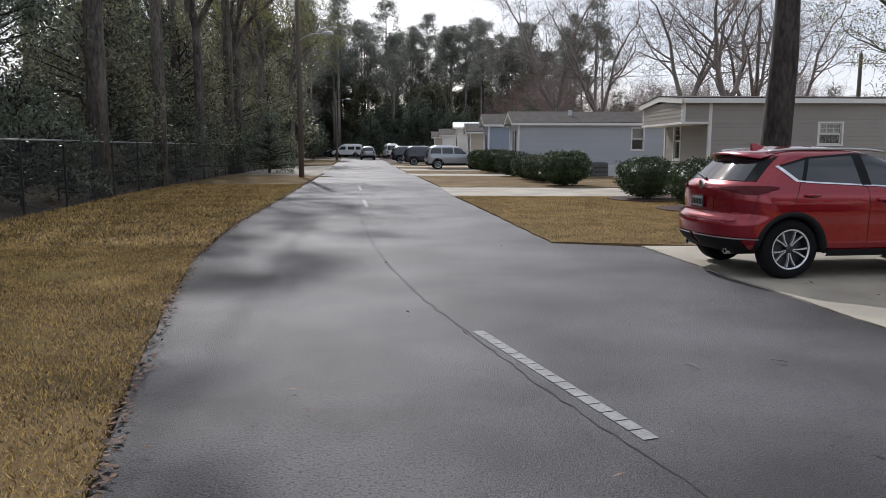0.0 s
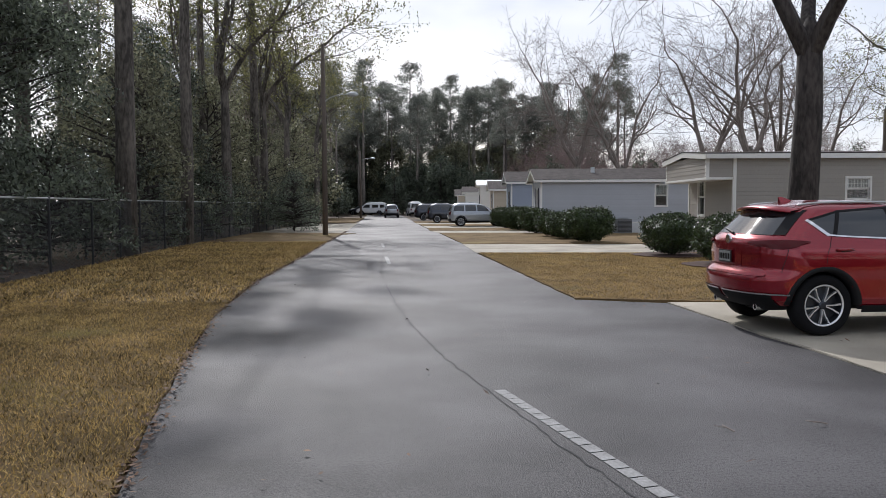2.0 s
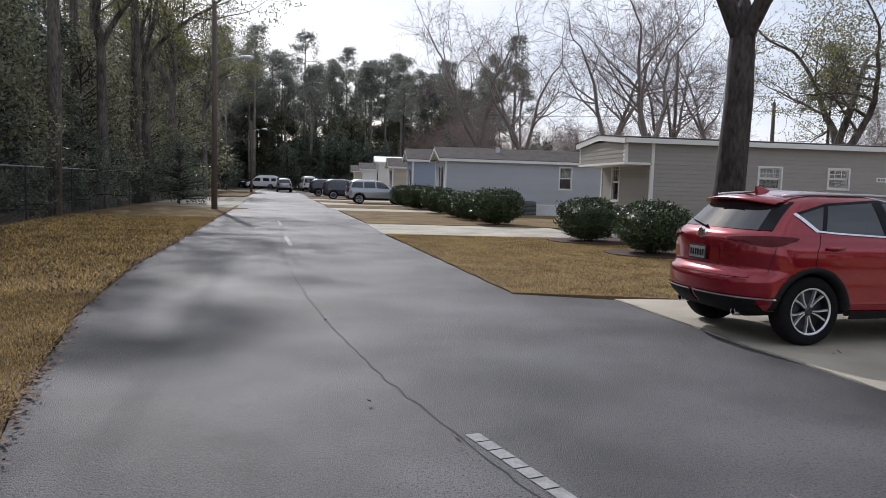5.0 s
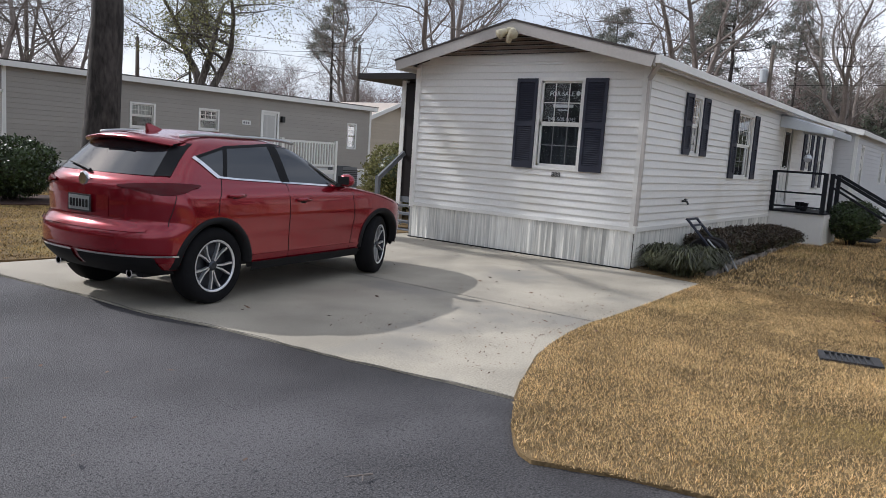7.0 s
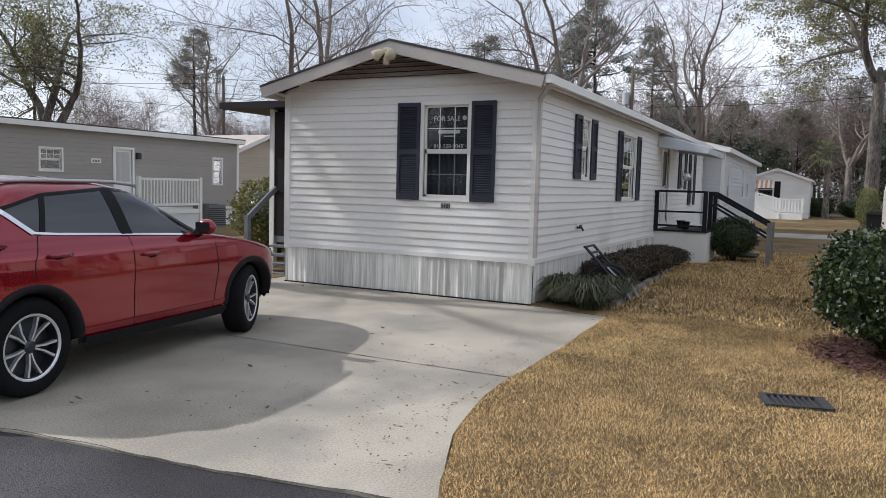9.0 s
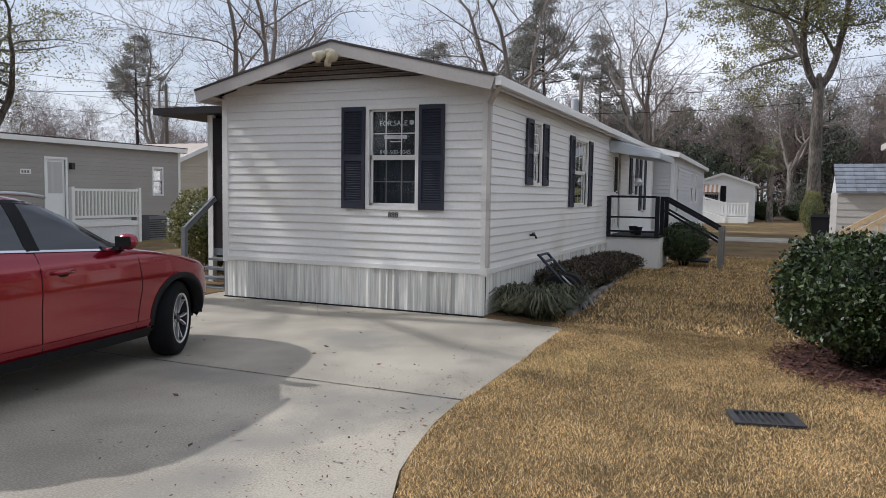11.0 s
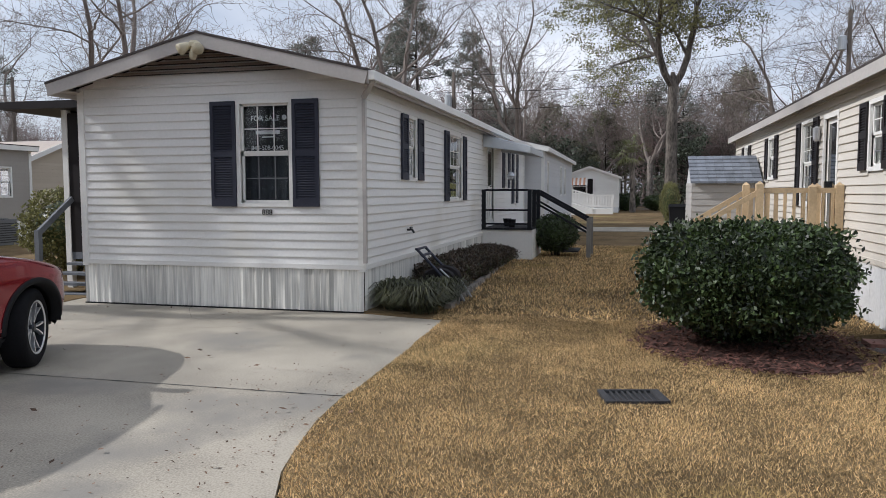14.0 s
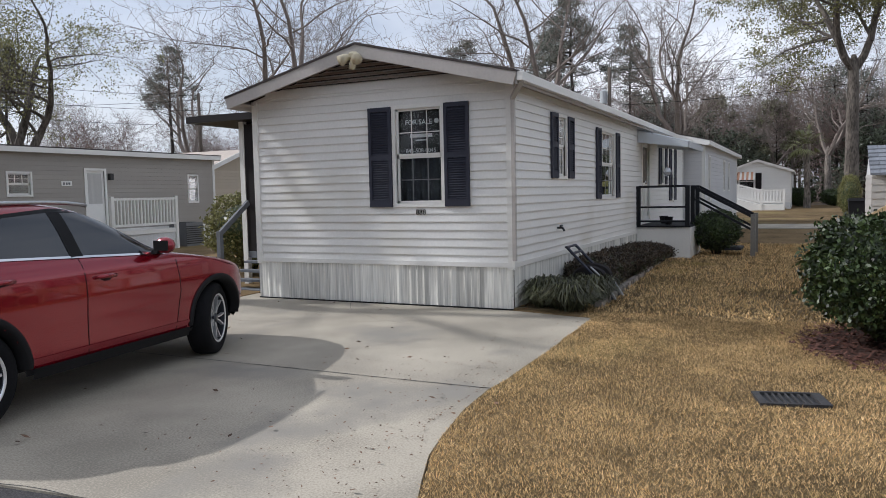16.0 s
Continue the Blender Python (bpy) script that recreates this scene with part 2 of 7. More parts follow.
M = {
    "asphalt": mat("asphalt", (0.072, 0.0685, 0.0705), 0.6, var=0.65, fine=100, coarse=0.5, bump=0.85, spec=0.26, span=0.16, second=(0.016, 0.016, 0.018), second_scale=52, second_cut=0.535),
    "asphalt_dark": mat("sealed_asphalt", (0.035, 0.036, 0.04), 0.6, var=0.35, fine=120, coarse=0.8, bump=0.5),
    "crack": mat("crack", (0.035, 0.035, 0.036), 0.9, var=0.3),
    "paint_line": mat("worn_road_paint", (0.22, 0.22, 0.218), 0.7, var=0.4, fine=50, coarse=8, bump=0.3, second=(0.2, 0.2, 0.2), second_scale=30, second_cut=0.6),
    "concrete": mat("concrete", (0.345, 0.31, 0.247), 0.85, var=0.26, fine=70, coarse=0.9, bump=0.25, span=0.2, second=(0.245, 0.228, 0.195), second_scale=0.8, second_cut=0.54),
    "lawn": mat("dormant_lawn", (0.16, 0.112, 0.058), 0.95, var=0.6, fine=45, coarse=0.9, bump=0.9, second=(0.25, 0.2, 0.09), second_scale=0.25, second_cut=0.58, spec=0.1),
    "blade": mat("dry_grass_blade", (0.55, 0.393, 0.195), 0.85, var=0.72, fine=2, coarse=0.7, bump=0, island=1.2, second=(0.44, 0.335, 0.125), second_scale=0.4, second_cut=0.6, spec=0.2, through=0.14),
    "blade_gold": mat("golden_grass_blade", (0.385, 0.27, 0.104), 0.85, var=0.78, fine=2, coarse=0.7, bump=0, island=1.2, second=(0.34, 0.3, 0.11), second_scale=0.4, second_cut=0.6, spec=0.2, through=0.14),
    "soil": mat("leaf_litter_soil", (0.07, 0.05, 0.035), 0.95, var=0.5, fine=25, coarse=0.3, bump=0.8, second=(0.14, 0.1, 0.05), second_scale=0.1, second_cut=0.5),
    "mulch": mat("red_mulch", (0.06, 0.03, 0.022), 0.95, var=0.5, fine=30, coarse=3, bump=0.8),
    "chip": mat("mulch_chip", (0.11, 0.048, 0.034), 0.9, var=0.5, island=1.0, bump=0),
    "dead_leaf": mat("dead_leaf", (0.14, 0.082, 0.05), 0.8, var=0.5, island=1.0, bump=0),
    "brick": mat("red_paver", (0.17, 0.078, 0.058), 0.85, var=0.3, fine=40, coarse=6, rnd=0.6),
    "vinyl_white": mat("white_vinyl", (0.77, 0.76, 0.725), 0.5, var=0.06, fine=30, coarse=0.7, bump=0.06, rnd=0.35, second=(0.66, 0.64, 0.58), second_scale=0.45, second_cut=0.6),
    "vinyl_beige": mat("beige_vinyl", (0.6, 0.56, 0.49), 0.5, var=0.06, fine=30, coarse=0.7, bump=0.06, rnd=0.35),
    "vinyl_taupe": mat("taupe_vinyl", (0.33, 0.305, 0.27), 0.5, var=0.08, fine=30, coarse=0.7, bump=0.06, rnd=0.35),
    "vinyl_tan": mat("tan_vinyl", (0.5, 0.43, 0.33), 0.5, var=0.08, fine=30, coarse=0.7, bump=0.06, rnd=0.35),
    "vinyl_blue": mat("blue_grey_vinyl", (0.42, 0.435, 0.465), 0.5, var=0.06, fine=30, coarse=0.7, bump=0.06, rnd=0.3),
    # shed vinyl greyed down, the shade on its walls put into the colour
    "vinyl_shed": mat("shaded_beige_vinyl", (0.42, 0.4, 0.37), 0.5, var=0.08, fine=30, coarse=0.7, bump=0.06, rnd=0.35),
    "vinyl_slate": mat("slate_vinyl", (0.3, 0.34, 0.42), 0.5, var=0.06, fine=30, coarse=0.7, bump=0.06, rnd=0.3),
    "vinyl_grey": mat("light_grey_vinyl", (0.58, 0.58, 0.58), 0.5, var=0.06, fine=30, coarse=0.7, bump=0.06, rnd=0.3),
    "skirt": mat("dirty_skirting", (0.64, 0.63, 0.58), 0.55, var=0.42, fine=9, coarse=3.0, bump=0.03, streak=(6, 6, 0.22), rnd=0.4),
    "skirt_blue": mat("pale_skirting", (0.66, 0.67, 0.67), 0.55, var=0.14, fine=20, coarse=1.0, bump=0.05),
    "trim": mat("white_trim", (0.78, 0.77, 0.73), 0.45, var=0.05, fine=25, coarse=1, bump=0.03),
    # cream taken down so the roof edge's shade sits in the colour
    "fascia": mat("shaded_cream_fascia", (0.46, 0.43, 0.4), 0.5, var=0.08, fine=25, coarse=1, bump=0.03),
    "cream_plastic": mat("aged_cream_plastic", (0.6, 0.54, 0.38), 0.5, var=0.12, bump=0.03),
    "louvre": mat("brown_gable_vent", (0.46, 0.39, 0.33), 0.6, var=0.15, fine=30, coarse=2),
    "shingle": mat("grey_brown_shingle", (0.08, 0.07, 0.066), 0.95, var=0.4, fine=35, coarse=3, bump=0.5, spec=0.15),
    "shingle_blue": mat("blue_grey_shingle", (0.16, 0.175, 0.2), 0.85, var=0.3, fine=35, coarse=3, bump=0.5, rnd=0.5),
    "roof_white": mat("white_metal_roof", (0.8, 0.81, 0.82), 0.4, var=0.05),
    "shutter": mat("charcoal_shutter", (0.035, 0.038, 0.055), 0.5, var=0.15, fine=40, coarse=3, bump=0.05, spec=0.3),
    "shutter_brown": mat("dark_brown_shutter", (0.018, 0.015, 0.016), 0.5, var=0.15, fine=40, coarse=3, bump=0.05, spec=0.25),
    "pane": glass_mat("window_glass", (0.86, 0.9, 0.9)),
    "interior": mat("unlit_room_dark", (0.05, 0.048, 0.045), 0.9, var=0.2),
    "curtain": mat("pale_curtain", (0.5, 0.49, 0.46), 0.9, var=0.15, streak=(8, 8, 0.3)),
    "curtain_dark": mat("dark_curtain", (0.045, 0.05, 0.062), 0.9, var=0.3, streak=(8, 8, 0.3)),
    "sign_black": mat("black_sign", (0.015, 0.015, 0.018), 0.5, var=0.1, bump=0),
    "sign_white": mat("white_lettering", (0.75, 0.75, 0.75), 0.6, var=0.03, bump=0),
    "black_metal": mat("black_metal", (0.02, 0.021, 0.022), 0.45, var=0.2, bump=0.05),
    "black_plastic": mat("black_plastic", (0.009, 0.009, 0.01), 0.6, var=0.2, bump=0.1, spec=0.2),
    "grey_plastic": mat("grey_plastic", (0.16, 0.165, 0.17), 0.55, var=0.2),
    "galv": mat("galvanised_steel", (0.45, 0.46, 0.46), 0.4, 0.8, var=0.15, fine=40, coarse=4),
    "aluminium": mat("painted_aluminium", (0.55, 0.58, 0.6), 0.4, 0.2, var=0.1),
    "cast_iron": mat("cast_iron", (0.055, 0.054, 0.055), 0.75, 0.2, var=0.4, fine=60, coarse=8, spec=0.25),
    "timber_dark": mat("dark_painted_timber", (0.012, 0.013, 0.017), 0.6, var=0.2, streak=(2, 2, 20), spec=0.25),
    "timber_new": mat("new_pine_timber", (0.56, 0.42, 0.25), 0.7, var=0.2, fine=30, coarse=4, rnd=0.5),
    "timber_slate": mat("grey_painted_timber", (0.13, 0.14, 0.155), 0.7, var=0.2, fine=30, coarse=3),
    "timber_grey": mat("weathered_timber", (0.2, 0.19, 0.17), 0.85, var=0.3, fine=30, coarse=3),
    "pole_wood": mat("pole_timber", (0.13, 0.105, 0.085), 0.9, var=0.35, fine=20, coarse=2, streak=(8, 8, 0.5), bump=0.4),
    "bark": mat("grey_bark", (0.2, 0.175, 0.15), 0.95, var=0.55, fine=14, coarse=2.5, bump=1.0, streak=(1, 1, 0.3), span=0.2),
    "bark_mid": mat("brown_bark", (0.115, 0.1, 0.085), 0.95, var=0.55, fine=14, coarse=2.5, bump=1.0, streak=(1, 1, 0.3), span=0.2),
    "bark_dark": mat("dark_bark", (0.045, 0.038, 0.034), 0.95, var=0.6, fine=14, coarse=2.5, bump=1.0, streak=(1, 1, 0.3), span=0.2),
    "twig": mat("bare_twigs", (0.22, 0.185, 0.16), 0.9, var=0.3, fine=5, coarse=1, bump=0),
    "twig_red": mat("reddish_twigs", (0.26, 0.185, 0.17), 0.9, var=0.3, fine=5, coarse=1, bump=0),
    "leaf_hedge": mat("glossy_hedge_leaf", (0.04, 0.062, 0.018), 0.46, var=0.7, fine=3, coarse=2, island=1.0, bump=0, through=0.06),
    # dark woodland leaf lightened and greyed to carry the haze
    "leaf_dark": mat("hazed_magnolia_leaf", (0.12, 0.14, 0.1), 0.32, var=0.65, fine=2, coarse=0.5, island=1.0, bump=0, through=0.45),
    "leaf_border": mat("strappy_border_leaf", (0.085, 0.088, 0.045), 0.55, var=0.65, fine=3, coarse=2, island=1.1, bump=0, through=0.15),
    "leaf_brown": mat("winter_brown_leaf", (0.075, 0.055, 0.038), 0.65, var=0.6, fine=3, coarse=2, island=1.1, bump=0, second=(0.06, 0.07, 0.03), second_scale=3.0, second_cut=0.52, through=0.15),
    # understorey leaf raised likewise, haze mixed into its colour
    "leaf_mid": mat("hazed_evergreen_leaf", (0.205, 0.205, 0.13), 0.45, var=0.6, fine=2, coarse=0.4, island=1.0, bump=0, through=0.5),
    "leaf_yellow": mat("yellowing_leaf", (0.2, 0.195, 0.075), 0.6, var=0.5, fine=2, coarse=0.4, island=1.0, bump=0, through=0.3),
    # needles paler than real ones: distance haze is in the colour
    "needle": mat("hazed_pine_needles", (0.19, 0.2, 0.17), 0.6, var=0.55, fine=2, coarse=0.3, island=0.9, bump=0, through=0.5),
    "palm_leaf": mat("palm_frond", (0.19, 0.2, 0.09), 0.6, var=0.4, island=0.9, bump=0, through=0.15),
    "car_red": mat("soul_red_paint", (0.25, 0.003, 0.013), 0.22, 0.55, var=0.06, fine=400, coarse=0.5, bump=0.0, coat=1.0),
    "car_silver": mat("silver_paint", (0.36, 0.38, 0.41), 0.3, 0.6, var=0.05, bump=0, coat=1.0),
    "car_dark": mat("dark_blue_paint", (0.02, 0.025, 0.04), 0.3, 0.4, var=0.05, bump=0, coat=1.0),
    "car_white": mat("white_paint", (0.75, 0.75, 0.75), 0.35, var=0.04, bump=0, coat=1.0),
    "car_glass": mat("tinted_car_glass", (0.012, 0.014, 0.016), 0.03, var=0.05, bump=0, spec=1.0, coat=0.0),
    "chrome": mat("chrome", (0.75, 0.75, 0.76), 0.12, 1.0, var=0.03, bump=0),
    "rim": mat("machined_alloy", (0.72, 0.73, 0.75), 0.3, 0.75, var=0.1, bump=0),
    "rim_dark": mat("gunmetal_alloy", (0.06, 0.065, 0.075), 0.35, 0.8, var=0.1, bump=0),
    "tyre": mat("tyre_rubber", (0.009, 0.009, 0.01), 0.85, var=0.25, fine=50, coarse=6, bump=0.2, spec=0.15),
    "lamp_red": mat("red_lens", (0.075, 0.002, 0.004), 0.22, var=0.1, bump=0, spec=0.25, coat=0.0),
    "lamp_clear": mat("clear_lens", (0.5, 0.52, 0.54), 0.08, 0.3, var=0.1, bump=0, coat=1.0),
    "awning_stripe": mat("striped_awning", (0.6, 0.32, 0.2), 0.8, var=0.1),
    "stone": mat("edging_stone", (0.24, 0.21, 0.18), 0.9, var=0.3, rnd=0.8),
}


# ---- mesh helpers ----
def mesh_of(name, V, F, material, smooth=False):
    me = bpy.data.meshes.new(name)
    me.from_pydata([tuple(v) for v in V] if not isinstance(V, np.ndarray) else V.tolist(), [], F if not isinstance(F, np.ndarray) else F.tolist())
    me.materials.append(M[material])
    if smooth:
        me.polygons.foreach_set("use_smooth", [True] * len(me.polygons))
    me.update()
    return me


def piece(name, V, F, material, parent=None, label="", smooth=False):
    """One mesh object, under a thing or a part."""
    ob = new(name, mesh_of(name, V, F, material, smooth))
    if parent is not None:
        ob.parent = parent
    if label:
        ob["label"] = label
    return ob


def part(name, bm, material, parent=None, label="", smooth=False):
    me = bpy.data.meshes.new(name)
    bm.to_mesh(me)
    bm.free()
    me.materials.append(M[material])
    if smooth:
        me.polygons.foreach_set("use_smooth", [True] * len(me.polygons))
    ob = new(name, me)
    if parent is not None:
        ob.parent = parent
    if label:
        ob["label"] = label
    return ob


def thing(name, label, category, m=None, group="", kind=""):
    ob = new(name)
    ob.empty_display_size = 0.2
    if m is not None:
        ob.matrix_basis = m
    return tagged(ob, label, category, group, kind)


class Build:
    """Vertices and faces gathered for one mesh."""

    def __init__(self):
        self.V, self.F = [], []

    def box(self, a, b, bevel=0.0):
        x0, y0, z0 = [min(p, q) for p, q in zip(a, b)]
        x1, y1, z1 = [max(p, q) for p, q in zip(a, b)]
        return self.hexa([(x0, y0, z0), (x1, y0, z0), (x1, y1, z0), (x0, y1, z0), (x0, y0, z1), (x1, y0, z1), (x1, y1, z1), (x0, y1, z1)])

    def hexa(self, p):
        i = len(self.V)
        self.V += [tuple(q) for q in p]
        self.F += [tuple(i + k for k in f) for f in ((3, 2, 1, 0), (4, 5, 6, 7), (0, 1, 5, 4), (1, 2, 6, 5), (2, 3, 7, 6), (3, 0, 4, 7))]
        return self

    def beam(self, a, b, w, h, up=(0, 0, 1)):
        a, b = Vector(a), Vector(b)
        d = (b - a).normalized()
        s = d.cross(Vector(up))
        if s.length < 1e-4:
            s = d.cross(Vector((0, 1, 0)))
        s.normalize()
        u = s.cross(d)
        s, u = s * w / 2, u * h / 2
        return self.hexa([a - s - u, a + s - u, b + s - u, b - s - u, a - s + u, a + s + u, b + s + u, b - s + u])

    def tube(self, pts, radii, k=6, caps=True):
        pts = [Vector(p) for p in pts]
        base = len(self.V)
        ref = Vector((0.31, 0.17, 0.93))
        for j, p in enumerate(pts):
            d = (pts[min(j + 1, len(pts) - 1)] - pts[max(j - 1, 0)]).normalized()
            s = d.cross(ref)
            if s.length < 0.05:
                s = d.cross(Vector((1, 0, 0)))
            s.normalize()
            u = d.cross(s)
            r = radii[j] if hasattr(radii, "__len__") else radii
            for q in range(k):
                a = 2 * math.pi * q / k
                self.V.append(tuple(p + s * (r * math.cos(a)) + u * (r * math.sin(a))))
        for j in range(len(pts) - 1):
            for q in range(k):
                a, b = base + j * k + q, base + j * k + (q + 1) % k
                self.F.append((a, b, b + k, a + k))
        if caps:
            self.F.append(tuple(base + q for q in range(k))[::-1])
            self.F.append(tuple(base + (len(pts) - 1) * k + q for q in range(k)))
        return self

    def lathe(self, profile, k=24, axis="y", centre=(0, 0, 0)):
        """profile: (radius, offset along the axis)."""
        base = len(self.V)
        for r, o in profile:
            for q in range(k):
                a = 2 * math.pi * q / k
                c, s = r * math.cos(a), r * math.sin(a)
                p = (c, o, s) if axis == "y" else (c, s, o)
                self.V.append(tuple(p[i] + centre[i] for i in range(3)))
        for j in range(len(profile) - 1):
            for q in range(k):
                a, b = base + j * k + q, base + j * k + (q + 1) % k
                self.F.append((a, b, b + k, a + k))
        return self

    def grid(self, P):
        """P: rows of points."""
        base, w = len(self.V), len(P[0])
        for row in P:
            self.V += [tuple(p) for p in row]
        for j in range(len(P) - 1):
            for i in range(w - 1):
                a = base + j * w + i
                self.F.append((a, a + 1, a + w + 1, a + w))
        return self

    def make(self, name, material, parent=None, label="", smooth=False):
        return piece(name, self.V, self.F, material, parent, label, smooth)


def leaf_quads(P, length, width, rng, up=0.0):
    """A rhombic leaf at every point of P, turned at random."""
    n = len(P)
    a = rng.normal(size=(n, 3))
    a[:, 2] += up
    a /= np.linalg.norm(a, axis=1)[:, None]
    b = np.cross(a, rng.normal(size=(n, 3)))
    b /= np.linalg.norm(b, axis=1)[:, None]
    ln = length * rng.uniform(0.6, 1.25, n)[:, None]
    wd = width * rng.uniform(0.7, 1.2, n)[:, None]
    V = np.stack([P, P + a * ln * 0.5 + b * wd * 0.5, P + a * ln, P + a * ln * 0.5 - b * wd * 0.5], 1).reshape(-1, 3)
    F = np.arange(4 * n).reshape(n, 4)
    return V, F


def inside(P, poly):
    x, y = P[:, 0], P[:, 1]
    r = np.zeros(len(P), bool)
    for i in range(len(poly)):
        (x0, y0), (x1, y1) = poly[i - 1], poly[i]
        if y0 != y1:
            r ^= ((y0 > y) != (y1 > y)) & (x < (x1 - x0) * (y - y0) / (y1 - y0) + x0)
    return r


def outline(poly, step=0.25, jitter=0.0, seed=1):
    rng = random.Random(seed)
    out = []
    for i in range(len(poly)):
        (x0, y0), (x1, y1) = poly[i], poly[(i + 1) % len(poly)]
        d = math.hypot(x1 - x0, y1 - y0)
        k = max(1, int(d / step))
        for j in range(k):
            out.append((x0 + (x1 - x0) * j / k + rng.uniform(-jitter, jitter), y0 + (y1 - y0) * j / k + rng.uniform(-jitter, jitter)))
    return out


def slab(name, poly, z0, z1, material, label, category, kind="structure", step=0.0, jitter=0.0, seed=1):
    pts = outline(poly, step, jitter, seed) if step else poly
    bm = bmesh.new()
    vs = [bm.verts.new((x, y, z1)) for x, y in pts]
    top = bm.faces.new(vs)
    top.normal_update()
    if top.normal.z < 0:
        top.normal_flip()
    ex = bmesh.ops.extrude_face_region(bm, geom=[top])
    for v in vs:
        v.co.z = z0
    for v in [g for g in ex["geom"] if isinstance(g, bmesh.types.BMVert)]:
        v.co.z = z1
    bmesh.ops.triangulate(bm, faces=bm.faces[:])
    bmesh.ops.recalc_face_normals(bm, faces=bm.faces[:])
    ob = part(name, bm, material)
    return tagged(ob, label, category, kind=kind)


def words(name, text, size, m, material, parent, depth=0.002):
    cu = bpy.data.curves.new(name, "FONT")
    cu.body, cu.size, cu.extrude, cu.align_x = text, size, depth, "CENTER"
    tmp = new(name, cu)
    me = bpy.data.meshes.new_from_object(tmp.evaluated_get(bpy.context.evaluated_depsgraph_get()))
    bpy.data.objects.remove(tmp)
    me.materials.clear()
    me.materials.append(M[material])
    ob = new(name, me)
    ob.parent = parent
    ob.matrix_basis = m
    return ob


# ---- ground ----
ROAD_L = [(1.5, -60), (0.3, -10), (-0.1, -2), (-0.55, 1.3), (-1.38, 4.3), (-1.71, 5.5), (-2.24, 7.7), (-2.92, 10.8), (-3.55, 15.4), (-4.08, 22.7), (-4.78, 30.9), (-6.0, 46), (-7.5, 62), (-10.0, 88), (-13.5, 124)]
ROAD_R = [(7.5, -60), (5.4, -10), (4.5, -1), (4.25, 2.0), (4.14, 3.9), (4.0, 4.45), (3.9, 4.72), (3.87, 4.9), (3.92, 5.0), (4.0, 5.08), (4.2, 5.23), (4.66, 5.46), (4.64, 5.56), (4.6, 6.0), (4.45, 6.8), (4.4, 7.5), (4.33, 8.2), (4.16, 9.0), (4.12, 10.0), (3.9, 12.0), (2.54, 12.48), (2.14, 16.5), (1.3, 24.6), (0.95, 30.2), (-0.3, 43.0), (-1.5, 54), (-4.6, 88), (-8.0, 124)]
ground = slab("ground", [(-900, -900), (900, -900), (900, 900), (-900, 900)], -0.4, -0.04, "soil", "brown leaf-littered earth reaching to the horizon", "ground")
road = slab("road", ROAD_L + ROAD_R[::-1], -0.2, 0.0, "asphalt", "worn grey asphalt lane with coarse aggregate", "road", step=0.5, jitter=0.015)
LAWN_LEFT = [p for p in ROAD_L if p[1] > -12 and p[1] < 40] + [(-5.5, 40.5), (-4.9, 42.0), (-7.0, 42.8), (-11.2, 44), (-10.6, 36), (-9.9, 27), (-9.0, 19), (-8.6, 15.8), (-7.6, 5), (-7, -12)]
LAWN_C = [(2.54, 12.48), (4.8, 12.05), (11.0, 12.0), (26, 12.0), (26, 24.2), (7.2, 24.3), (1.35, 24.5), (2.14, 16.5)]
EDGE_A = [(3.87, 4.72), (3.84, 4.9), (3.88, 5.0), (3.97, 5.1), (4.2, 5.26), (4.6, 5.47), (4.95, 5.63), (5.3, 5.77), (5.68, 5.91), (6.05, 6.01), (6.6, 6.1), (7.18, 6.14), (7.9, 6.125), (9.08, 6.165), (10.76, 6.24)]
LAWN_A = [(4.1, 3.9), (3.97, 4.45)] + EDGE_A + [(11.05, 7.4), (70, 7.4), (70, -8), (23.6, -8), (23.6, 1.2), (11, 1.2), (10.75, 1.75), (10.27, 1.74), (9.37, 1.5), (8.03, 1.38), (6.3, 1.25), (4.6, 1.0), (4.28, 1.6)]
LAWN_D = [(0.95, 30.4), (1.6, 30.25), (8, 30.1), (26, 30.2), (26, 42), (5.2, 42.2), (-0.2, 42.4)]
BLADED = []
for nm, poly, lab in (("lawn_1", LAWN_LEFT, "golden dormant grass verge beside the road"), ("lawn_2", LAWN_C, "golden dormant lawn between two driveways"),
                      ("lawn_3", LAWN_A, "straw-coloured dormant lawn between two homes"), ("lawn_4", LAWN_D, "dormant brown lawn between driveways"),
                      ("lawn_5", [(-0.9, 46.5), (4, 46.2), (8, 46.2), (8, 51.5), (-1.2, 52)], "narrow strip of dormant lawn"),
                      ("lawn_6", [(-1.8, 57.5), (4, 57.2), (8, 57.2), (8, 62), (-2.3, 62.5)], "narrow strip of dormant lawn"),
                      ("lawn_7", [(-2.8, 67.5), (3, 67.2), (8, 67.2), (8, 73), (-3.3, 73.5)], "narrow strip of dormant lawn"),
                      ("lawn_8", [(-8.6, 70), (-12, 69), (-15, 92), (-10.6, 94)], "patch of dormant grass beside the road")):
    slab(nm, poly, -0.1, 0.024, "lawn", lab, "lawn", step=0.3, jitter=0.025, seed=len(nm) + len(poly))
driveway = slab("driveway_1", [(4.66, 5.5)] + [(x, y + 0.015) for x, y in EDGE_A[6:]] + [(10.8, 6.27), (11.1, 7.2), (11.6, 7.4), (11.6, 12.0), (3.9, 12.02), (4.12, 10.0), (4.16, 9.0), (4.33, 8.2), (4.4, 7.5), (4.45, 6.8), (4.6, 6.0)], -0.15, 0.014, "concrete", "pale stained concrete driveway slab", "driveway", step=0.4, jitter=0.012)
